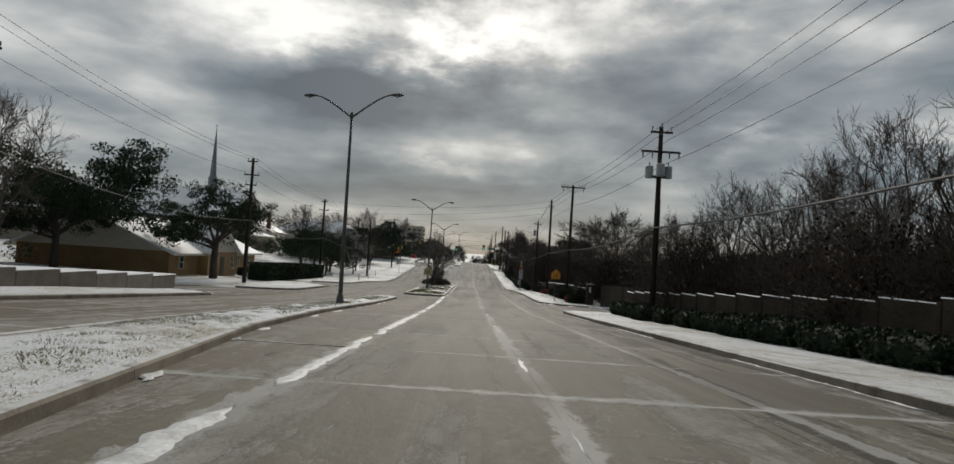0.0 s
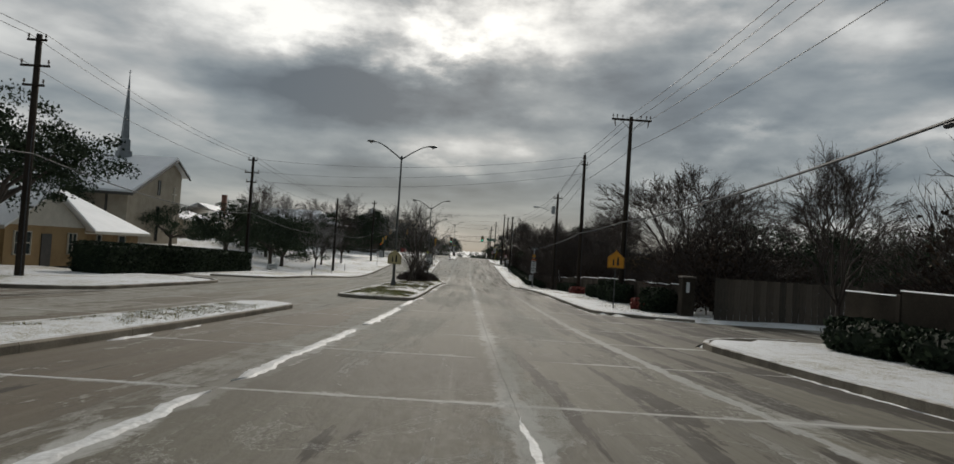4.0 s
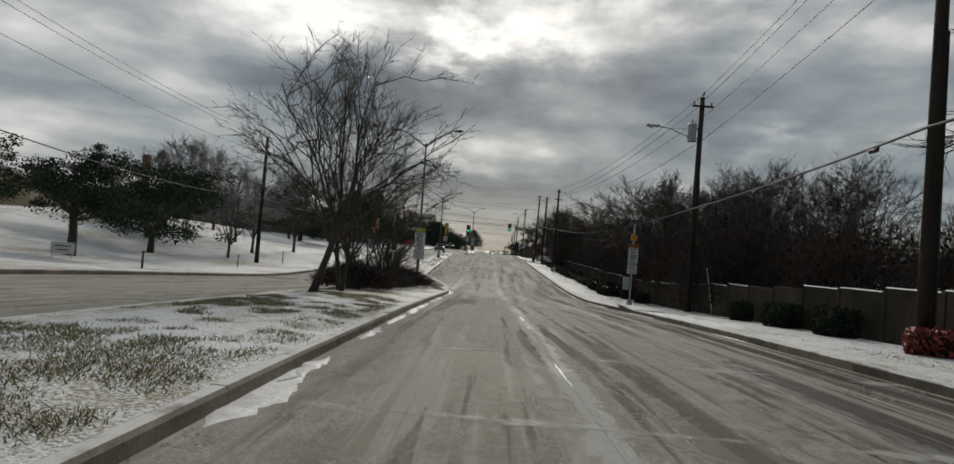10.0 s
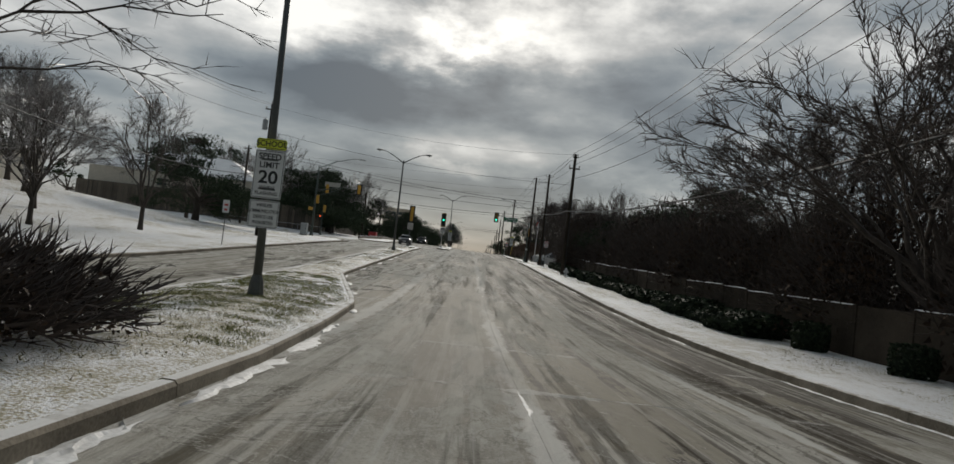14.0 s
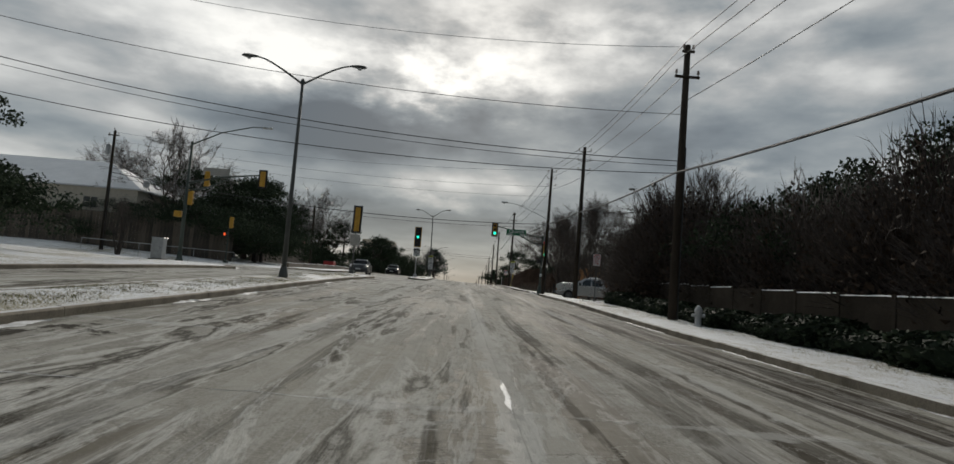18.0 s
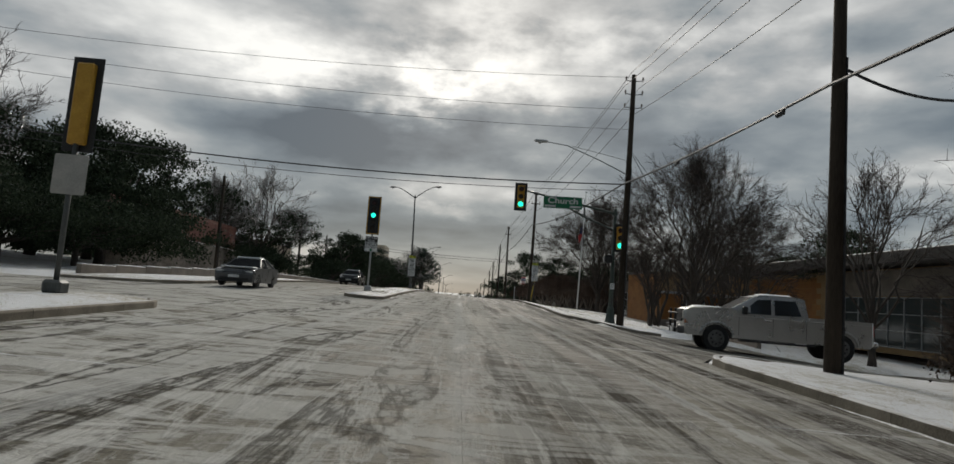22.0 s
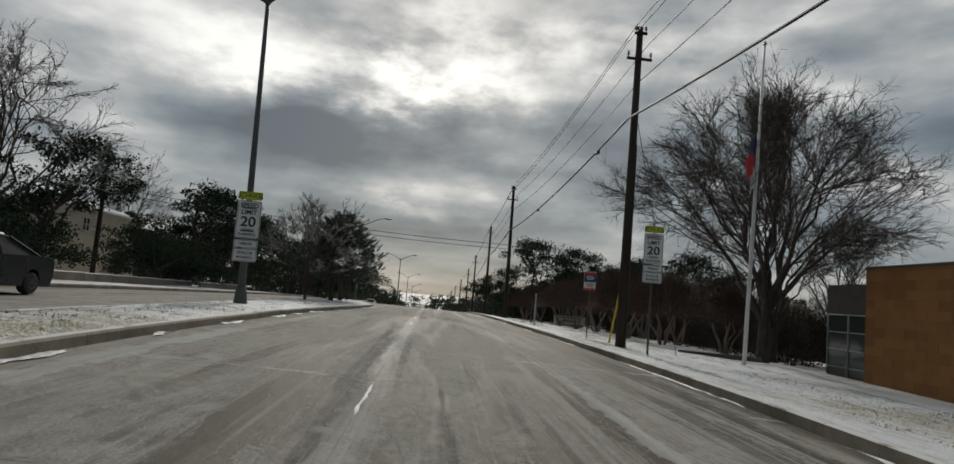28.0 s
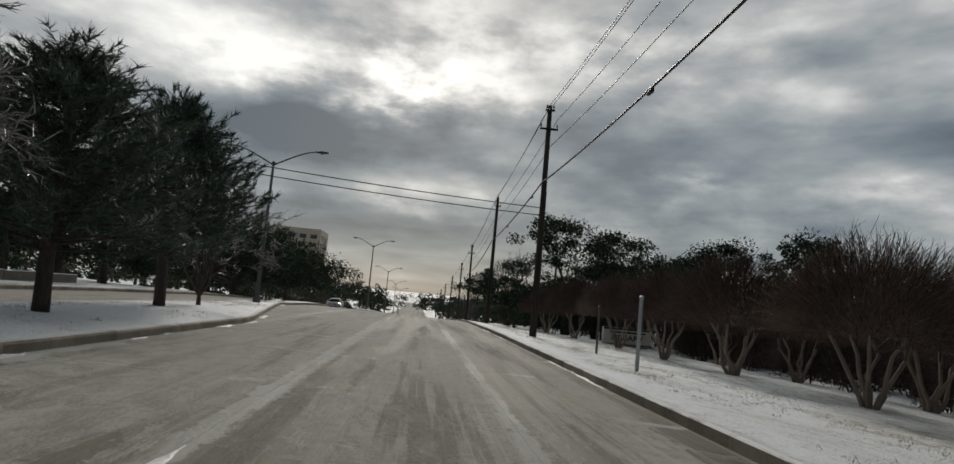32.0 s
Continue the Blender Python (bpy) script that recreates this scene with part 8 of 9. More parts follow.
def pickup(at):
    car = thing("pickup_truck", "silver crew-cab pickup truck with black grille guard, dusted with snow", "pickup truck", at)
    sill, wr = 0.52, 0.52
    wheels = (-2.05, 2.15)
    low = []
    for wx in (2.15, -2.05):
        low += [(wx + wr * math.cos(a), sill + max(0.0, 0.42 * math.sin(a))) for a in np.linspace(0, math.pi, 9)]
    top = [(-3.15, 0.62), (-3.18, 1.1), (-3.12, 1.34), (-2.95, 1.42), (-2.3, 1.47), (-1.55, 1.5), (-1.45, 1.28), (1.1, 1.28), (1.15, 1.36), (3.2, 1.36), (3.22, 0.62), (3.1, sill)]
    outline = top + low + [(-3.05, sill)]
    body = Mesh()
    n = len(outline)
    ring = []
    for y, k, dz in ((-1.0, 0.985, 0.02), (-0.97, 1.0, 0.0), (0.97, 1.0, 0.0), (1.0, 0.985, 0.02)):
        ring.append([(x * k, y, z) for x, z in outline])
    for r in ring:
        body.v += r
    for j in range(3):
        for i in range(n):
            body.f.append((j * n + i, j * n + (i + 1) % n, (j + 1) * n + (i + 1) % n, (j + 1) * n + i))
    body.f += [tuple(reversed(range(n))), tuple(range(3 * n, 4 * n))]
    body.done("body", CAR_SILVER, car)
    Mesh().box((2.15, 0, 1.18), (1.95, 1.6, 0.3)).done("load_bed", SIGN_BLACK, car)
    cab = [(-1.5, 1.22), (-1.6, 1.46), (-0.76, 1.93), (-0.5, 2.0), (0.75, 2.0), (0.98, 1.93), (1.1, 1.22)]
    me = Mesh()
    for y, dx, dz in ((-0.95, 0, 0), (0.95, 0, 0)):
        for x, z in cab:
            me.v.append((x, y * (0.84 if z > 1.6 else 1.0), z))
    m = len(cab)
    me.f = [tuple(range(m)), tuple(reversed(range(m, 2 * m)))] + [(i, m + i, m + (i + 1) % m, (i + 1) % m) for i in range(m)]
    me.done("cab", CAR_SILVER, car)
    for s in (-1, 1):
        for pts in (((-1.2, 1.36), (-0.66, 1.82), (-0.18, 1.86), (-0.18, 1.36)), ((-0.06, 1.36), (-0.06, 1.86), (0.66, 1.86), (0.84, 1.38))):
            q = [(x, s * (0.975 - 0.30 * (z - 1.28) * 0.72), z) for x, z in pts]
            Mesh().add(q + [(x, y - s * 0.03, z) for x, y, z in q], [(0, 1, 2, 3), (7, 6, 5, 4), (0, 4, 5, 1), (1, 5, 6, 2), (2, 6, 7, 3), (3, 7, 4, 0)]).done("side_window", GLASS, car)
        Mesh().box((-1.12, s * 1.12, 1.45), (0.16, 0.22, 0.26), 0.03).done("mirror", SIGN_BLACK, car)
        Mesh().box((-3.14, s * 0.78, 1.16), (0.14, 0.36, 0.3), 0.03).done("headlight", HEADLAMP, car)
        Mesh().box((-3.1, s * 0.95, 0.95), (0.12, 0.1, 0.14), 0.02).done("indicator", SIGN_ORANGE, car)
        Mesh().box((3.21, s * 0.88, 1.08), (0.06, 0.16, 0.34), 0.02).done("tail_light", SIGN_RED, car)
        for hx in (-0.3, 0.72):
            Mesh().box((hx, s * 1.0, 1.16), (0.2, 0.04, 0.045), 0.01).done("door_handle", CHROME, car)
        for dx in (-1.28, -0.12, 1.0):
            Mesh().box((dx, s * 1.0, 0.93), (0.012, 0.012, 0.6)).done("door_gap", SIGN_BLACK, car)
        Mesh().box((0.0, s * 1.02, 0.46), (2.6, 0.14, 0.06), 0.02).done("side_step", SIGN_BLACK, car)
        Mesh().box((0.0, s * 0.985, 1.24), (6.2, 0.05, 0.035), 0.012).done("body_crease", CAR_SILVER, car)
        for wx in wheels:
            arc = [(wx + 0.56 * math.cos(a), s * 1.0, sill + 0.02 + 0.46 * math.sin(a)) for a in np.linspace(0.05, math.pi - 0.05, 11)]
            Mesh().tube(arc, 0.045, 6).done("wheel_arch", CAR_SILVER, car, smooth=True)
    Mesh().add([(-1.5, -0.86, 1.5), (-1.5, 0.86, 1.5), (-0.78, 0.76, 1.9), (-0.78, -0.76, 1.9), (-1.56, -0.86, 1.5), (-1.56, 0.86, 1.5), (-0.82, 0.76, 1.92), (-0.82, -0.76, 1.92)],
               [(4, 5, 6, 7), (3, 2, 1, 0), (0, 1, 5, 4), (2, 3, 7, 6), (1, 2, 6, 5), (0, 4, 7, 3)]).done("windscreen", DULL_GLASS, car)
    Mesh().box((-3.17, 0, 1.14), (0.08, 1.15, 0.42), 0.02).done("grille", SIGN_BLACK, car)
    Mesh().box((-3.25, 0, 0.66), (0.26, 1.95, 0.24), 0.05).done("front_bumper", RIM_GREY, car)
    Mesh().box((3.3, 0, 0.66), (0.22, 1.9, 0.2), 0.05).done("rear_bumper", CHROME, car)
    guard = Mesh()
    for y in (-0.55, 0.55):
        guard.box((-3.42, y, 0.95), (0.08, 0.07, 0.8), 0.02)
    for z in (0.7, 0.95, 1.2):
        guard.tube([(-3.42, -0.98, z), (-3.44, 0, z), (-3.42, 0.98, z)], 0.03, 6)
    guard.done("grille_guard", SIGN_BLACK, car)
    Mesh().box((-3.46, 0, 0.62), (0.02, 0.5, 0.16)).done("number_plate", SIGN_WHITE, car)
    for x, z, w, d in ((-2.25, 1.47, 1.1, 1.6), (0.1, 2.01, 1.2, 1.3)):
        me, k = Mesh(), 8
        for i in range(k + 1):
            for j in range(k + 1):
                e = min(i, j, k - i, k - j)
                me.v.append((x - w / 2 + w * i / k, -d / 2 + d * j / k, z + (0.045 + 0.02 * noise.noise((i, j, x)) if e else -0.03)))
        me.f = [(i * (k + 1) + j, (i + 1) * (k + 1) + j, (i + 1) * (k + 1) + j + 1, i * (k + 1) + j + 1) for i in range(k) for j in range(k)]
        me.done("snow_patch", SNOW, car, smooth=True)
    for wx in wheels:
        for s in (-1, 1):
            wheel(car, wx, s * 0.88, 0.46, 0.3)
    return car


def sedan(at, paint, label, snow=True):
    car = thing("sedan_car", label, "car", at)
    sill, wheels = 0.22, (-1.5, 1.45)
    low = []
    for wx in (1.45, -1.5):
        low += [(wx + 0.38 * math.cos(a), sill + max(0.0, 0.36 * math.sin(a))) for a in np.linspace(0, math.pi, 9)]
    top = [(-2.42, 0.36), (-2.48, 0.6), (-2.38, 0.78), (-2.1, 0.86), (-1.05, 0.97), (1.45, 1.0), (2.25, 0.98), (2.45, 0.9), (2.47, 0.5), (2.35, sill)]
    outline = top + low + [(-2.3, sill)]
    n = len(outline)
    body = Mesh()
    for y, k in ((-0.93, 0.96), (-0.88, 1.0), (-0.3, 1.015), (0.3, 1.015), (0.88, 1.0), (0.93, 0.96)):
        body.v += [(x * k, y, z + (0.02 if abs(y) < 0.5 and z > 0.7 else 0)) for x, z in outline]
    for j in range(5):
        for i in range(n):
            body.f.append((j * n + i, j * n + (i + 1) % n, (j + 1) * n + (i + 1) % n, (j + 1) * n + i))
    body.f += [tuple(reversed(range(n))), tuple(range(5 * n, 6 * n))]
    body.done("body", paint, car)
    prof = [(-1.15, 0.96), (-0.35, 1.38), (0.1, 1.44), (0.75, 1.43), (1.75, 1.0)]
    me = Mesh()
    for y in (-0.86, 0.86):
        me.v += [(x, y * (0.72 if z > 1.2 else 1.0), z) for x, z in prof]
    me.f = [tuple(range(5)), tuple(reversed(range(5, 10)))] + [(i, 5 + i, 5 + (i + 1) % 5, (i + 1) % 5) for i in range(5)]
    me.done("cabin", DULL_GLASS, car)
    Mesh().add([(-0.38, -0.63, 1.385), (0.1, -0.63, 1.45), (0.78, -0.63, 1.44), (-0.38, 0.63, 1.385), (0.1, 0.63, 1.45), (0.78, 0.63, 1.44), (0.1, -0.6, 1.475), (0.1, 0.6, 1.475)],
               [(0, 1, 4, 3), (1, 2, 5, 4), (0, 3, 7, 6), (6, 7, 5, 2), (0, 6, 1), (1, 6, 2), (3, 4, 7), (4, 5, 7)]).done("roof", paint, car)
    for s in (-1, 1):
        for a, b in (((-1.15, 0.96), (-0.38, 1.39)), ((0.2, 0.98), (0.25, 1.43)), ((1.72, 1.0), (0.76, 1.43))):
            Mesh().tube([(a[0], s * 0.875, a[1]), (b[0], s * 0.635, b[1])], 0.035, 5).done("pillar", paint, car)
        Mesh().box((-2.36, s * 0.66, 0.7), (0.16, 0.4, 0.12), 0.03).done("headlight", HEADLAMP, car)
        Mesh().box((2.42, s * 0.66, 0.82), (0.08, 0.42, 0.12), 0.03).done("tail_light", SIGN_RED, car)
        Mesh().box((-0.75, s * 1.0, 1.02), (0.12, 0.18, 0.13), 0.03).done("mirror", paint, car)
        for dx in (-0.85, 0.22, 1.15):
            Mesh().box((dx, s * 0.93, 0.68), (0.01, 0.012, 0.5)).done("door_gap", SIGN_BLACK, car)
    Mesh().box((-2.46, 0, 0.62), (0.06, 1.1, 0.16), 0.03).done("grille", SIGN_BLACK, car)
    Mesh().box((-2.45, 0, 0.38), (0.08, 1.4, 0.12), 0.03).done("intake", SIGN_BLACK, car)
    Mesh().box((-2.5, 0, 0.5), (0.015, 0.5, 0.13)).done("number_plate", SIGN_WHITE, car)
    if snow:
        Mesh().box((-1.65, 0, 0.95), (1.1, 1.5, 0.07), 0.03).done("snow_patch", SNOW, car)
        Mesh().box((0.2, 0, 1.47), (0.95, 1.15, 0.08), 0.03).done("snow_patch", SNOW, car)
    for wx in wheels:
        for s in (-1, 1):
            wheel(car, wx, s * 0.82, 0.34, 0.22, CAR_GREY)
    return car


pickup(pose(13.35, 204.8, flat_z(13.35, 204.8) - fall(13.35, 204.8) + 0.06, 0, 0.5, -9.5) @ Matrix.Diagonal((1.03, 1.05, 1.12, 1)))
sedan(pose(-9.3, 214.0, flat_z(-9.3, 214) + 0.0, 0, 0, 92), CAR_GREY, "grey sedan dusted with snow on the icy junction")
sedan(pose(-9.0, 245.5, flat_z(-9.0, 245.5) + 0.0, 0, 0, 90), CAR_BLACK, "dark sedan driving on the icy carriageway")
sedan(pose(-8.6, 352, flat_z(-8.6, 352) + 0.0, 0, 0, 90), CAR_SILVER, "distant silver car on the icy carriageway")

# ---- verge furniture and planting ----
def hedge(x, y0, y1, thick, h):
    rng = random.Random(71)
    hd = thing("hedge", "long clipped dark green hedge with a flat top", "hedge")
    core, leaf = Mesh(), Mesh()
    n = 20
    for i in range(n):
        y = y0 + (y1 - y0) * (i + 0.5) / n
        core.box((x, y, ground_z(x, y) + h * 0.47), (thick * 0.86, (y1 - y0) / n + 0.1, h * 0.94), 0.1)
    for _ in range(9000):
        y = rng.uniform(y0 - 0.1, y1 + 0.1)
        k = rng.random()
        if k < 0.42:
            p = Vector((x + thick / 2 * rng.uniform(0.93, 1.05), y, ground_z(x, y) + rng.uniform(0.05, h)))
        elif k < 0.52:
            p = Vector((x - thick / 2, y, ground_z(x, y) + rng.uniform(0.05, h)))
        elif k < 0.64:
            e = y0 if rng.random() < 0.5 else y1
            p = Vector((x + rng.uniform(-0.5, 0.5) * thick, e + rng.uniform(-0.08, 0.08), ground_z(x, e) + rng.uniform(0.05, h)))
        else:
            p = Vector((x + rng.uniform(-0.5, 0.5) * thick, y, ground_z(x, y) + h * rng.uniform(0.96, 1.03)))
        a = Vector((rng.gauss(0, 1), rng.gauss(0, 1), rng.gauss(0, 1))).normalized()
        b = a.orthogonal().normalized()
        c = a.cross(b)
        s = rng.uniform(0.07, 0.14)
        leaf.add([p - b * s, p + c * s * 0.6, p + b * s, p - c * s * 0.6], [(0, 1, 2, 3)])
    core.done("inner_growth", HEDGE_LEAF, hd)
    leaf.done("foliage", HEDGE_LEAF, hd)


hedge(-20.6, 75.2, 100.2, 2.2, 1.75)
R7 = random.Random(7)
bush = clipped_bush(61, 1.5, 1.6, 1.35, HEDGE_LEAF, "clipped dark green bush against the wall")
plant(bush, [(11.0, 71.6, 1.0), (11.1, 80.5, 1.0), (11.1, 83.2, 1.1), (11.2, 90.2, 0.7), (11.2, 100.6, 0.7), (11.2, 104.2, 0.72), (11.2, 108, 0.6), (11.1, 125, 0.6), (11.1, 129.5, 0.6), (-25.4, 84.6, 0.7), (11.0, 87.5, 0.8)], R7)
redb = clipped_bush(62, 1.2, 1.3, 0.75, RED_LEAF, "low bush with dark red winter leaves", 900)
plant(redb, [(10.7, 73.3, 0.9), (10.8, 95.6, 0.9)], R7)
low = clipped_bush(63, 1.3, 2.6, 0.9, HEDGE_LEAF, "low dark evergreen shrub along the wall", 1300)
for i in range(13):
    y = 14 + i * 3.3
    m = pose(11.1 + R7.uniform(-0.2, 0.2), y, ground_z(11.1, y) - 0.05, 0, 0, R7.uniform(-8, 8))
    k = R7.uniform(0.8, 1.15)
    ob = low if i == 0 else copy_thing(low, m)
    ob.matrix_basis = m @ Matrix.Diagonal((k, 1.15, k, 1))
for i in range(18):
    y = 133 + i * 2.9
    m = pose(10.6 + R7.uniform(-0.2, 0.2), y, ground_z(10.6, y) - 0.05, 0, 0, R7.uniform(-8, 8))
    k = R7.uniform(0.6, 0.95)
    copy_thing(low, m).matrix_basis = m @ Matrix.Diagonal((1.65 * k, 1.25, k, 1))

hy = thing("fire_hydrant", "small silver fire hydrant standing in snow", "hydrant", pose(9.3, 166.8, ground_z(9.3, 166.8) - 0.03))
Mesh().lathe([(0.16, 0), (0.16, 0.05), (0.11, 0.07), (0.11, 0.5), (0.14, 0.52), (0.13, 0.6), (0.07, 0.7), (0.03, 0.74)], 14).done("barrel", PALE_METAL, hy, smooth=True)
for s in (-1, 1):
    Mesh().lathe([(0.055, 0), (0.055, 0.1), (0.065, 0.1), (0.065, 0.14)], 8, at=(s * 0.08 if s > 0 else -0.22, 0, 0.4), axis="X").done("outlet_cap", PALE_METAL, hy)


def cabinet(x, y, w, d, h, label, mat=PALE_METAL, name="utility_cabinet"):
    c = thing(name, label, "utility box", pose(x, y, ground_z(x, y) - 0.05))
    Mesh().box((0, 0, 0.08), (w + 0.2, d + 0.2, 0.16), 0.02).done("plinth", STONE_WALL, c)
    Mesh().box((0, 0, h / 2 + 0.14), (w, d, h), 0.03).done("body", mat, c)
    Mesh().box((0, 0, h + 0.16), (w + 0.08, d + 0.08, 0.05), 0.02).done("lid", mat, c)
    Mesh().box((0, -d / 2 - 0.005, h / 2 + 0.14), (w * 0.86, 0.02, h * 0.86), 0.005).done("door", mat, c)
    Mesh().box((w * 0.3, -d / 2 - 0.03, h / 2 + 0.2), (0.03, 0.04, 0.14), 0.01).done("handle", DARK_METAL, c)


cabinet(-18.9, 188.4, 0.75, 0.6, 1.35, "pale signal control cabinet dusted with snow")
cabinet(-20.6, 102.6, 0.8, 0.6, 1.2, "white utility box at the end of the hedge", PLASTIC_WHITE)
cabinet(-21.4, 104.4, 0.6, 0.5, 0.9, "white utility box at the end of the hedge", PLASTIC_WHITE)
ysb = thing("lawn_notice", "small white board notice on the snowy slope", "sign", pose(-21.7, 114.6, ground_z(-21.7, 114.6) - 0.05, 0, 0, 20))
Mesh().box((0, 0, 0.55), (1.1, 0.05, 0.6), 0.01).done("board", PLASTIC_WHITE, ysb)
bars(ysb, (0.8, 0.6), 0.9, 0.66, 0.2, SIGN_BLACK, -0.03, 0.05)
for s in (-0.45, 0.45):
    Mesh().box((s, 0.03, 0.3), (0.06, 0.05, 0.6)).done("leg", PLASTIC_WHITE, ysb)


def marker(x, y, h, r, mat, label, name="marker_post", lean=0.0):
    b = thing(name, label, "post", pose(x, y, ground_z(x, y) - 0.1, 0, lean, 0))
    Mesh().tube([(0, 0, 0), (0, 0, h * 0.5), (0, 0, h)], [r, r, r * 0.9], 8).done("shaft", mat, b)
    Mesh().lathe([(r * 1.15, h - 0.02), (r * 1.15, h + 0.03), (r * 0.3, h + 0.06)], 8).done("cap", mat, b)


marker(-16.8, 113.4, 0.9, 0.06, TRIM_DARK, "short dark marker post beside the kerb")
marker(-17.5, 128, 1.0, 0.04, TRIM_DARK, "thin stake on the snowy slope")
marker(-18.0, 140, 1.1, 0.04, TRIM_DARK, "thin stake on the snowy slope")
marker(9.6, 275, 2.2, 0.06, PALE_METAL, "weathered pale marker post on the verge")
marker(10.6, 283, 2.0, 0.05, TRIM_DARK, "thin dark post on the verge")
marker(9.9, 256.8, 3.6, 0.045, PLASTIC_YELLOW, "slanting yellow plastic guy guard", "guy_guard", 9)
marker(12.0, 113.8, 2.4, 0.03, PLASTIC_WHITE, "slanting pale guy guard beside a pole", "guy_guard", -10)
gi = thing("drain_inlet", "dark kerb drain opening with a broken concrete lid", "drain", pose(7.5, 111.5, flat_z(7.5, 111.5)))
Mesh().box((0.35, 0, 0.19), (1.5, 3.2, 0.1), 0.02).done("lid", KERB, gi)
# solid black block stands in for the shade inside the drain mouth
Mesh().box((-0.12, 0, 0.06), (0.5, 2.6, 0.15), 0.01).done("opening", SIGN_BLACK, gi)
lg = thing("low_barrier", "dark low timber lying on the snow", "timber", pose(15.5, 258.5, ground_z(15.5, 258.5), 0, 0, -25))
Mesh().box((0, 0, 0.08), (3.6, 0.18, 0.2), 0.03).done("beam", TRIM_DARK, lg)
dm = thing("red_dumpster", "red steel bin beside the fence", "bin", pose(-20.5, 254.5, ground_z(-20.5, 254.5) - 0.03))
Mesh().box((0, 0, 0.75), (1.6, 2.2, 1.3), 0.05).done("body", RED_PAINT, dm)
Mesh().box((0, 0, 1.43), (1.66, 2.26, 0.08), 0.02).done("lid", SIGN_BLACK, dm)
sd = thing("satellite_dish", "small grey satellite dish on a roof", "dish", pose(-33.5, 216.3, 7.7))
Mesh().tube([(0, 0, 0), (0, -0.1, 0.7)], 0.03, 6).done("mast", PALE_METAL, sd)
Mesh().lathe([(0.02, 0.12), (0.25, 0.08), (0.4, 0.0), (0.41, 0.01)], 14, at=(0, -0.2, 0.75), axis="Y").done("bowl", PALE_METAL, sd)


# ---- snow on the carriageway, tufts on the median ----
def ribbon(me, pts, half, lift=0.02, rng=None, jag=0.5):
    """A ragged strip of packed snow along a line of (x, y)."""
    fine = []
    for (ax, ay), (bx, by) in zip(pts, pts[1:]):
        n = max(1, round(math.hypot(bx - ax, by - ay) / 0.11))
        fine += [(ax + (bx - ax) * k / n, ay + (by - ay) * k / n) for k in range(n)]
    fine.append(pts[-1])
    o, seed, n = len(me.v), rng.uniform(0, 90), len(fine)

    def wob(i, k):
        return 1 + jag * (1.0 * noise.noise((i * 0.07, k, seed)) + 0.8 * noise.noise((i * 0.31, k, seed + 5)) + 0.6 * noise.noise((i * 1.3, k, seed + 9)))

    for i, (x, y) in enumerate(fine):
        ax, ay = fine[max(i - 2, 0)]
        bx, by = fine[min(i + 2, n - 1)]
        d = Vector((bx - ax, by - ay, 0)).normalized()
        s = Vector((-d.y, d.x, 0))
        fade = soft_step(min(i, n - 1 - i) / 6 + 0.05)
        l, r = max(0.004, half * fade * wob(i, 1.7)), max(0.004, half * fade * wob(i, 7.3))
        c = half * 0.5 * noise.noise((i * 0.09, 3.1, seed))
        for u, h in ((-l, 0.002), (-l * 0.55, lift * wob(i, 3.0) * 0.6), (r * 0.45, lift * wob(i, 5.0) * 0.6), (r, 0.002)):
            p = Vector((x, y, 0)) + s * (u + c)
            me.v.append((p.x, p.y, flat_z(p.x, p.y) + max(0.002, h)))
    for i in range(n - 1):
        for j in range(3):
            me.f.append((o + i * 4 + j, o + i * 4 + j + 1, o + (i + 1) * 4 + j + 1, o + (i + 1) * 4 + j))


R8 = random.Random(8)
lane = Mesh()
for y0, y1 in ((-8, 72),):
    y = y0
    while y < y1:
        ln = R8.uniform(5, 16) if y0 < 100 else R8.uniform(3, 9)
        w = 0.12 if y0 < 100 else 0.07
        ribbon(lane, [(-1.65 + R8.gauss(0, 0.025), y + k * 0.33) for k in range(int(ln / 0.33))], w * R8.uniform(0.7, 1.2), 0.03, R8, 0.55)
        y += ln + R8.uniform(0.1, 1.0 if y0 < 100 else 3.0)
tagged(lane.done("lane_snow", SNOW_WORN), "ragged ridge of packed snow along the lane line", "snow", kind="stuff")
dash = Mesh()
y = -6.0
while y < 300:
    if R8.random() < (0.5 if y < 110 else 0.25):
        ln = R8.uniform(0.8, 3.2)
        ribbon(dash, [(1.6 + R8.gauss(0, 0.006), y + k * 0.2) for k in range(max(4, int(ln / 0.2)))], R8.uniform(0.015, 0.04), 0.008, R8, 0.9)
    y += R8.uniform(2.0, 5.5)
tagged(dash.done("joint_snow", SNOW_WORN), "broken patches of ice along the middle joint", "snow", kind="stuff")
cross_snow = Mesh()
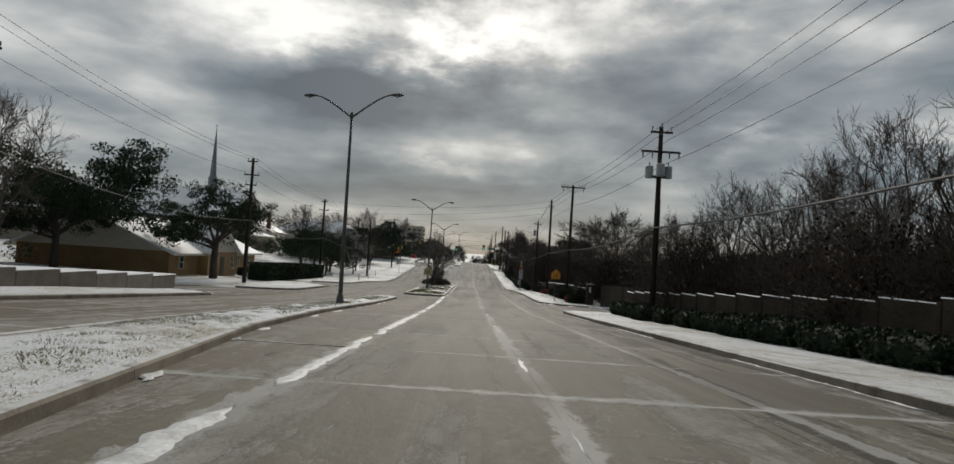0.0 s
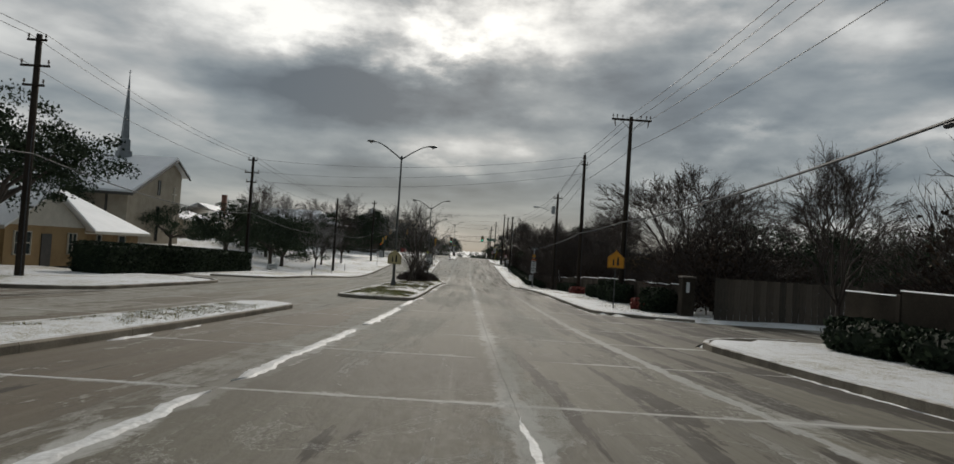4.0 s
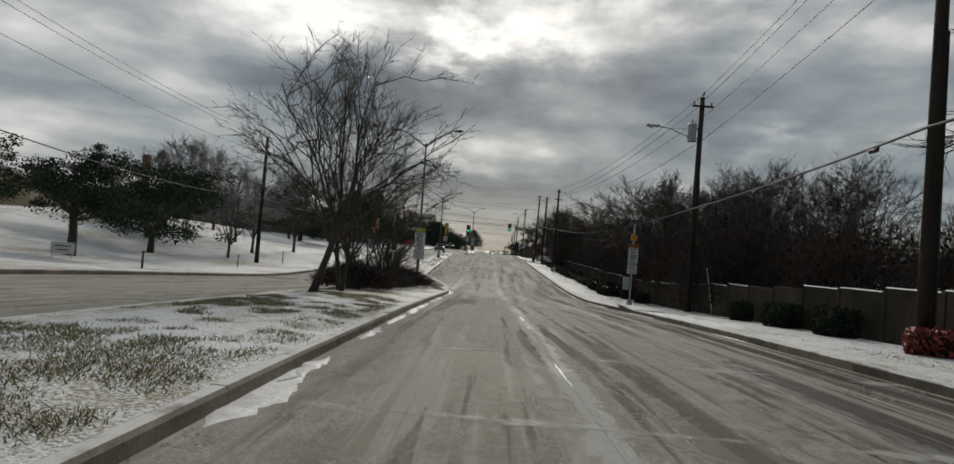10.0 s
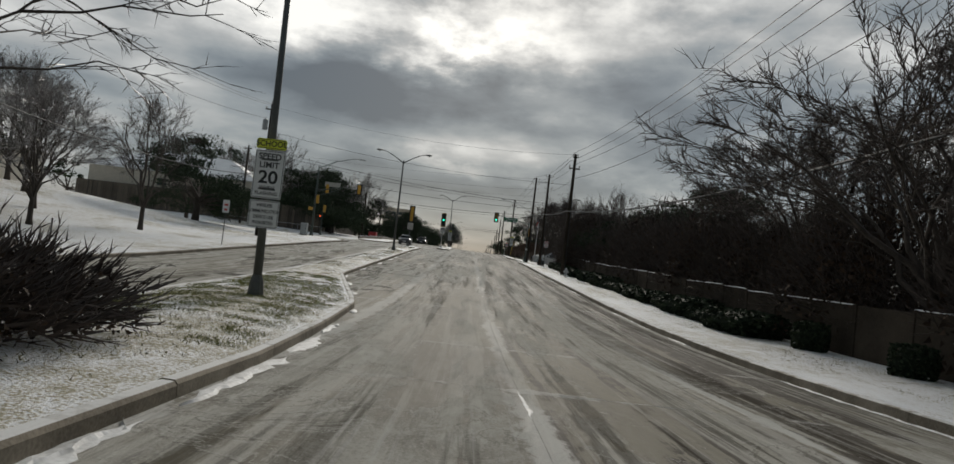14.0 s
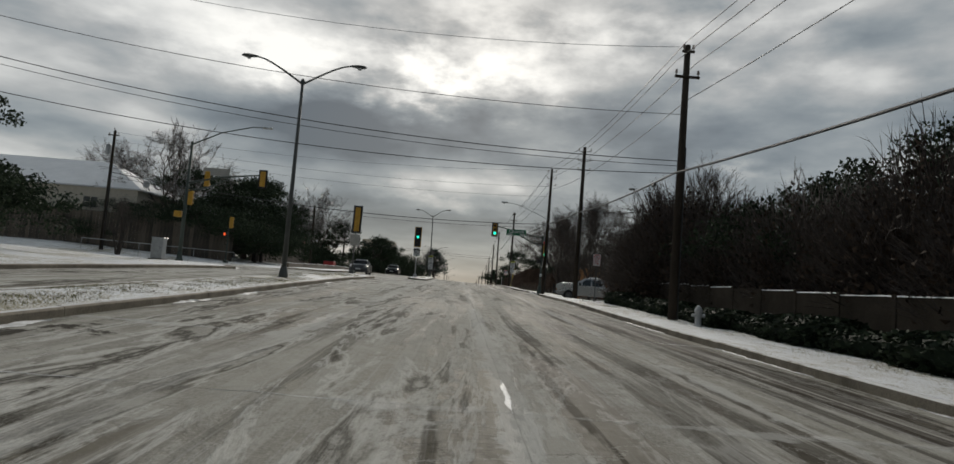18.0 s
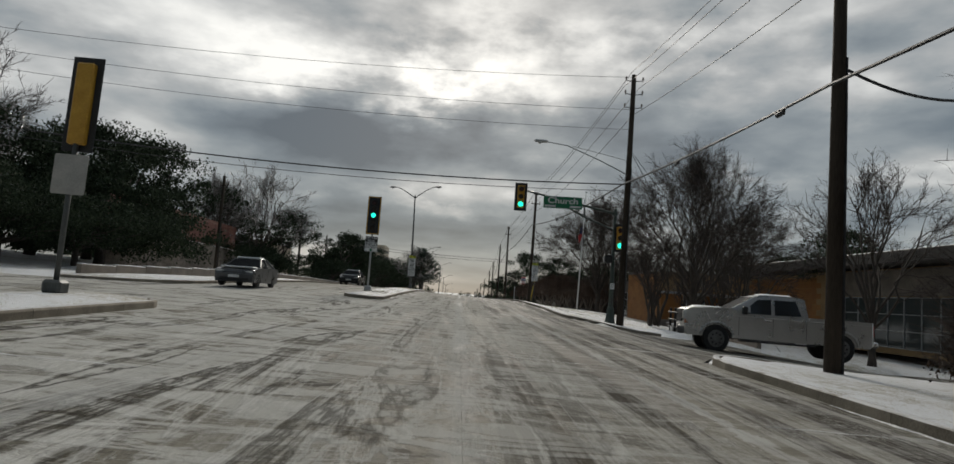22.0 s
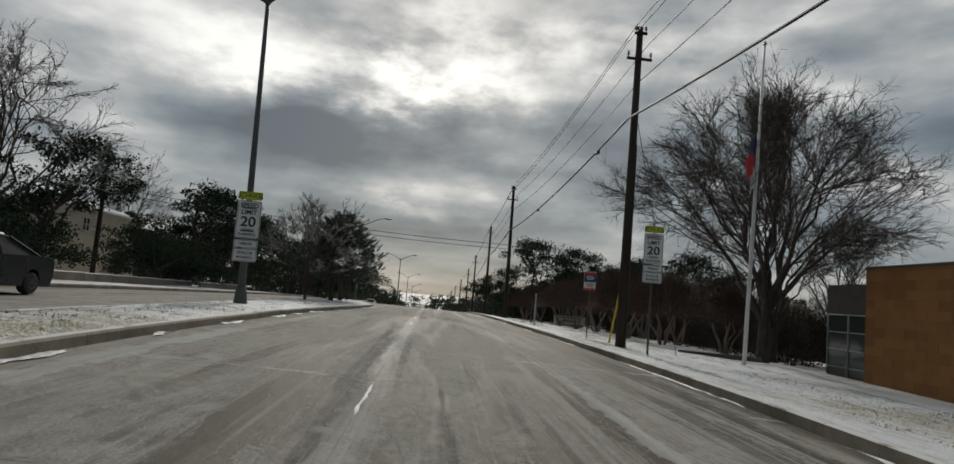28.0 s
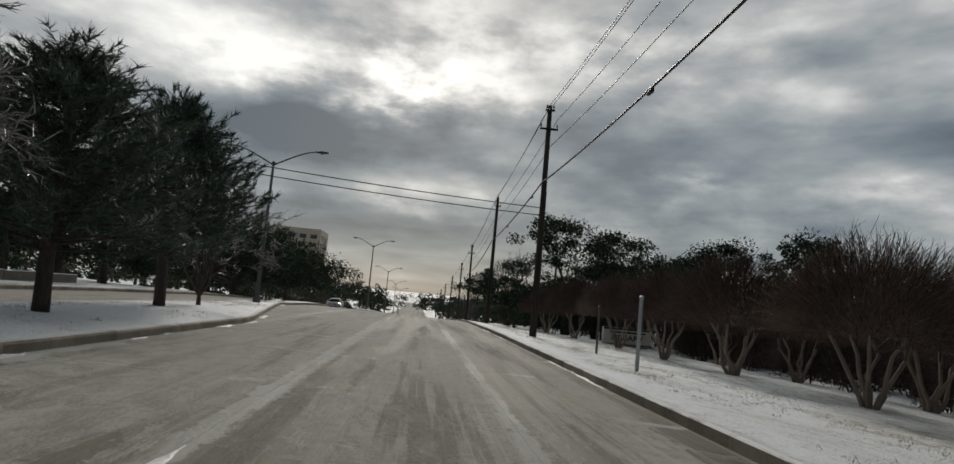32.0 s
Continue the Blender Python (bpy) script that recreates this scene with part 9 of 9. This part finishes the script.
for i in range(72):
    y = -6 + i * 4.6
    xr = [(-1.5, 1.5), (1.7, 4.4), (4.6, 7.0)]
    if 14 < y < 61 or 140 < y < 194:
        xr.append((-4.8, -1.8))
    for a, b in xr:
        k = R8.random()
        if k < (0.6 if a < -1.6 else 0.3):
            u0 = a + (b - a) * R8.uniform(0, 0.5 if a > -1.6 else 0.15)
            u1 = b - (b - a) * R8.uniform(0, 0.45 if a > -1.6 else 0.15)
            if u1 - u0 > 0.5:
                n = int((u1 - u0) / 0.16)
                ribbon(cross_snow, [(u0 + (u1 - u0) * j / n, y + R8.gauss(0, 0.025)) for j in range(n + 1)], R8.uniform(0.007, 0.022), 0.006, R8, 0.9)
tagged(cross_snow.done("slab_joint_snow", SNOW_WORN), "thin lines of snow caught in the slab joints", "snow", kind="stuff")
gutter = Mesh()
y = -8.0
while y < 320:
    ln = R8.uniform(1.5, 7)
    if not inside(y, OPEN_R) and not inside(y + ln, OPEN_R):
        ribbon(gutter, [(RIGHT - 0.16 + R8.gauss(0, 0.02), y + k * 0.3) for k in range(int(ln / 0.3) + 3)], R8.uniform(0.015, 0.045), 0.02, R8, 0.9)
    y += ln + R8.uniform(2, 9)
for edge, a, b in ((m1_edge, 6, 60), (m2_edge, 72, 192), (m3_edge, 216, 300)):
    y = a
    while y < b - 4:
        ln = R8.uniform(0.5, 2.0)
        ribbon(gutter, [(edge(y + k * 0.2)[1] + 0.2 + R8.gauss(0, 0.03), y + k * 0.2) for k in range(int(ln / 0.2) + 3)], R8.uniform(0.05, 0.12), 0.03, R8, 0.9)
        y += ln + R8.uniform(0.8, 6)
y = 85.0
while y < 120:
    ln = R8.uniform(1.2, 4)
    ribbon(gutter, [(m2_edge(y + k * 0.2)[1] + 0.2 + R8.gauss(0, 0.015), y + k * 0.2) for k in range(int(ln / 0.2))], R8.uniform(0.05, 0.14), 0.012, R8, 1.0)
    y += ln * R8.uniform(1.0, 2.0)
tagged(gutter.done("gutter_snow", SNOW_WORN), "patches of snow left along the gutters", "snow", kind="stuff")


def tufts(name, edge, top, y0, y1, n, seed, label, cut=0.02, mat=GRASS):
    rng = random.Random(seed)
    me = Mesh()
    made = 0
    while made < n:
        y = rng.uniform(y0, y1)
        a, b = edge(y)
        x = rng.uniform(a + 0.25, b - 0.25)
        if noise.noise((x * 0.45, y * 0.25, seed)) + 0.8 * noise.noise((x * 2.1, y * 1.3, seed + 4)) < cut:
            made += 0.15
            continue
        made += 1
        z = top(x, y) - 0.01
        for k in range(4):
            h, t = rng.uniform(0.015, 0.06), rng.uniform(0, 6.283)
            w = rng.uniform(0.004, 0.009)
            lx, ly = rng.gauss(0, 0.035), rng.gauss(0, 0.035)
            px, py = x + rng.gauss(0, 0.07), y + rng.gauss(0, 0.07)
            me.add([(px - w * math.cos(t), py - w * math.sin(t), z), (px + w * math.cos(t), py + w * math.sin(t), z), (px + lx, py + ly, z + h)], [(0, 1, 2)])
    return tagged(me.done(name, mat), label, "grass", kind="stuff")


tufts("median_grass", m2_edge, m2_top, 71, 100, 20000, 3, "brown and green winter grass poking through snow")
tufts("median_grass", m2_edge, m2_top, 100, 192, 9000, 4, "brown winter grass poking through snow")
tufts("median_grass", m2_edge, m2_top, 118, 137, 16000, 9, "green and straw-coloured grass at the end of the median", -0.25, GRASS_GREEN)
tufts("median_grass", m2_edge, m2_top, 70, 76, 5000, 10, "straw-coloured grass at the tip of the median", -0.1, GRASS_GREEN)
tufts("median_grass", m1_edge, m1_top, 2, 58, 7000, 5, "brown winter grass poking through snow")

tufts("verge_grass", lambda y: (7.9, 15.5), ground_z, 222, 322, 9000, 6, "sparse brown grass blades poking through the verge snow", 0.06)
tufts("verge_grass", lambda y: (8.3, 11.6), ground_z, 70, 186, 6000, 7, "sparse brown grass blades poking through the verge snow", 0.08)
tufts("median_grass", m3_edge, m3_top, 217, 300, 3000, 8, "brown winter grass poking through snow", 0.05)

# ---- carriageway slabs ----
for i in range(72):
    y0 = -6 + i * 4.6
    y1 = y0 + 4.6
    for a, b in ((-5.0, -1.65), (-1.65, 1.6), (1.6, 4.5), (4.5, 7.08)):
        if a < -2 and not (20 < y0 < 56 or 143 < y0 < 190):
            continue
        if y0 > 300 and a < -2:
            continue
        a2, b2 = a + 0.0015, b - 0.0015
        c = [(a2, y0 + 0.003), (b2, y0 + 0.003), (b2, y1 - 0.003), (a2, y1 - 0.003)]
        ym = (y0 + y1) / 2
        top = [(x, y, flat_z(x, y) + 0.001) for x, y in c[:2]] + [(b2, ym, flat_z(b2, ym) + 0.001)] + [(x, y, flat_z(x, y) + 0.001) for x, y in c[2:]] + [(a2, ym, flat_z(a2, ym) + 0.001)]
        v = top + [(x, y, z - 0.03) for x, y, z in top]
        Mesh().add(v, [(0, 1, 2, 5), (5, 2, 3, 4)] + [(k, k + 6, (k + 1) % 6 + 6, (k + 1) % 6) for k in range(6)]).done("slab", ROAD, road)
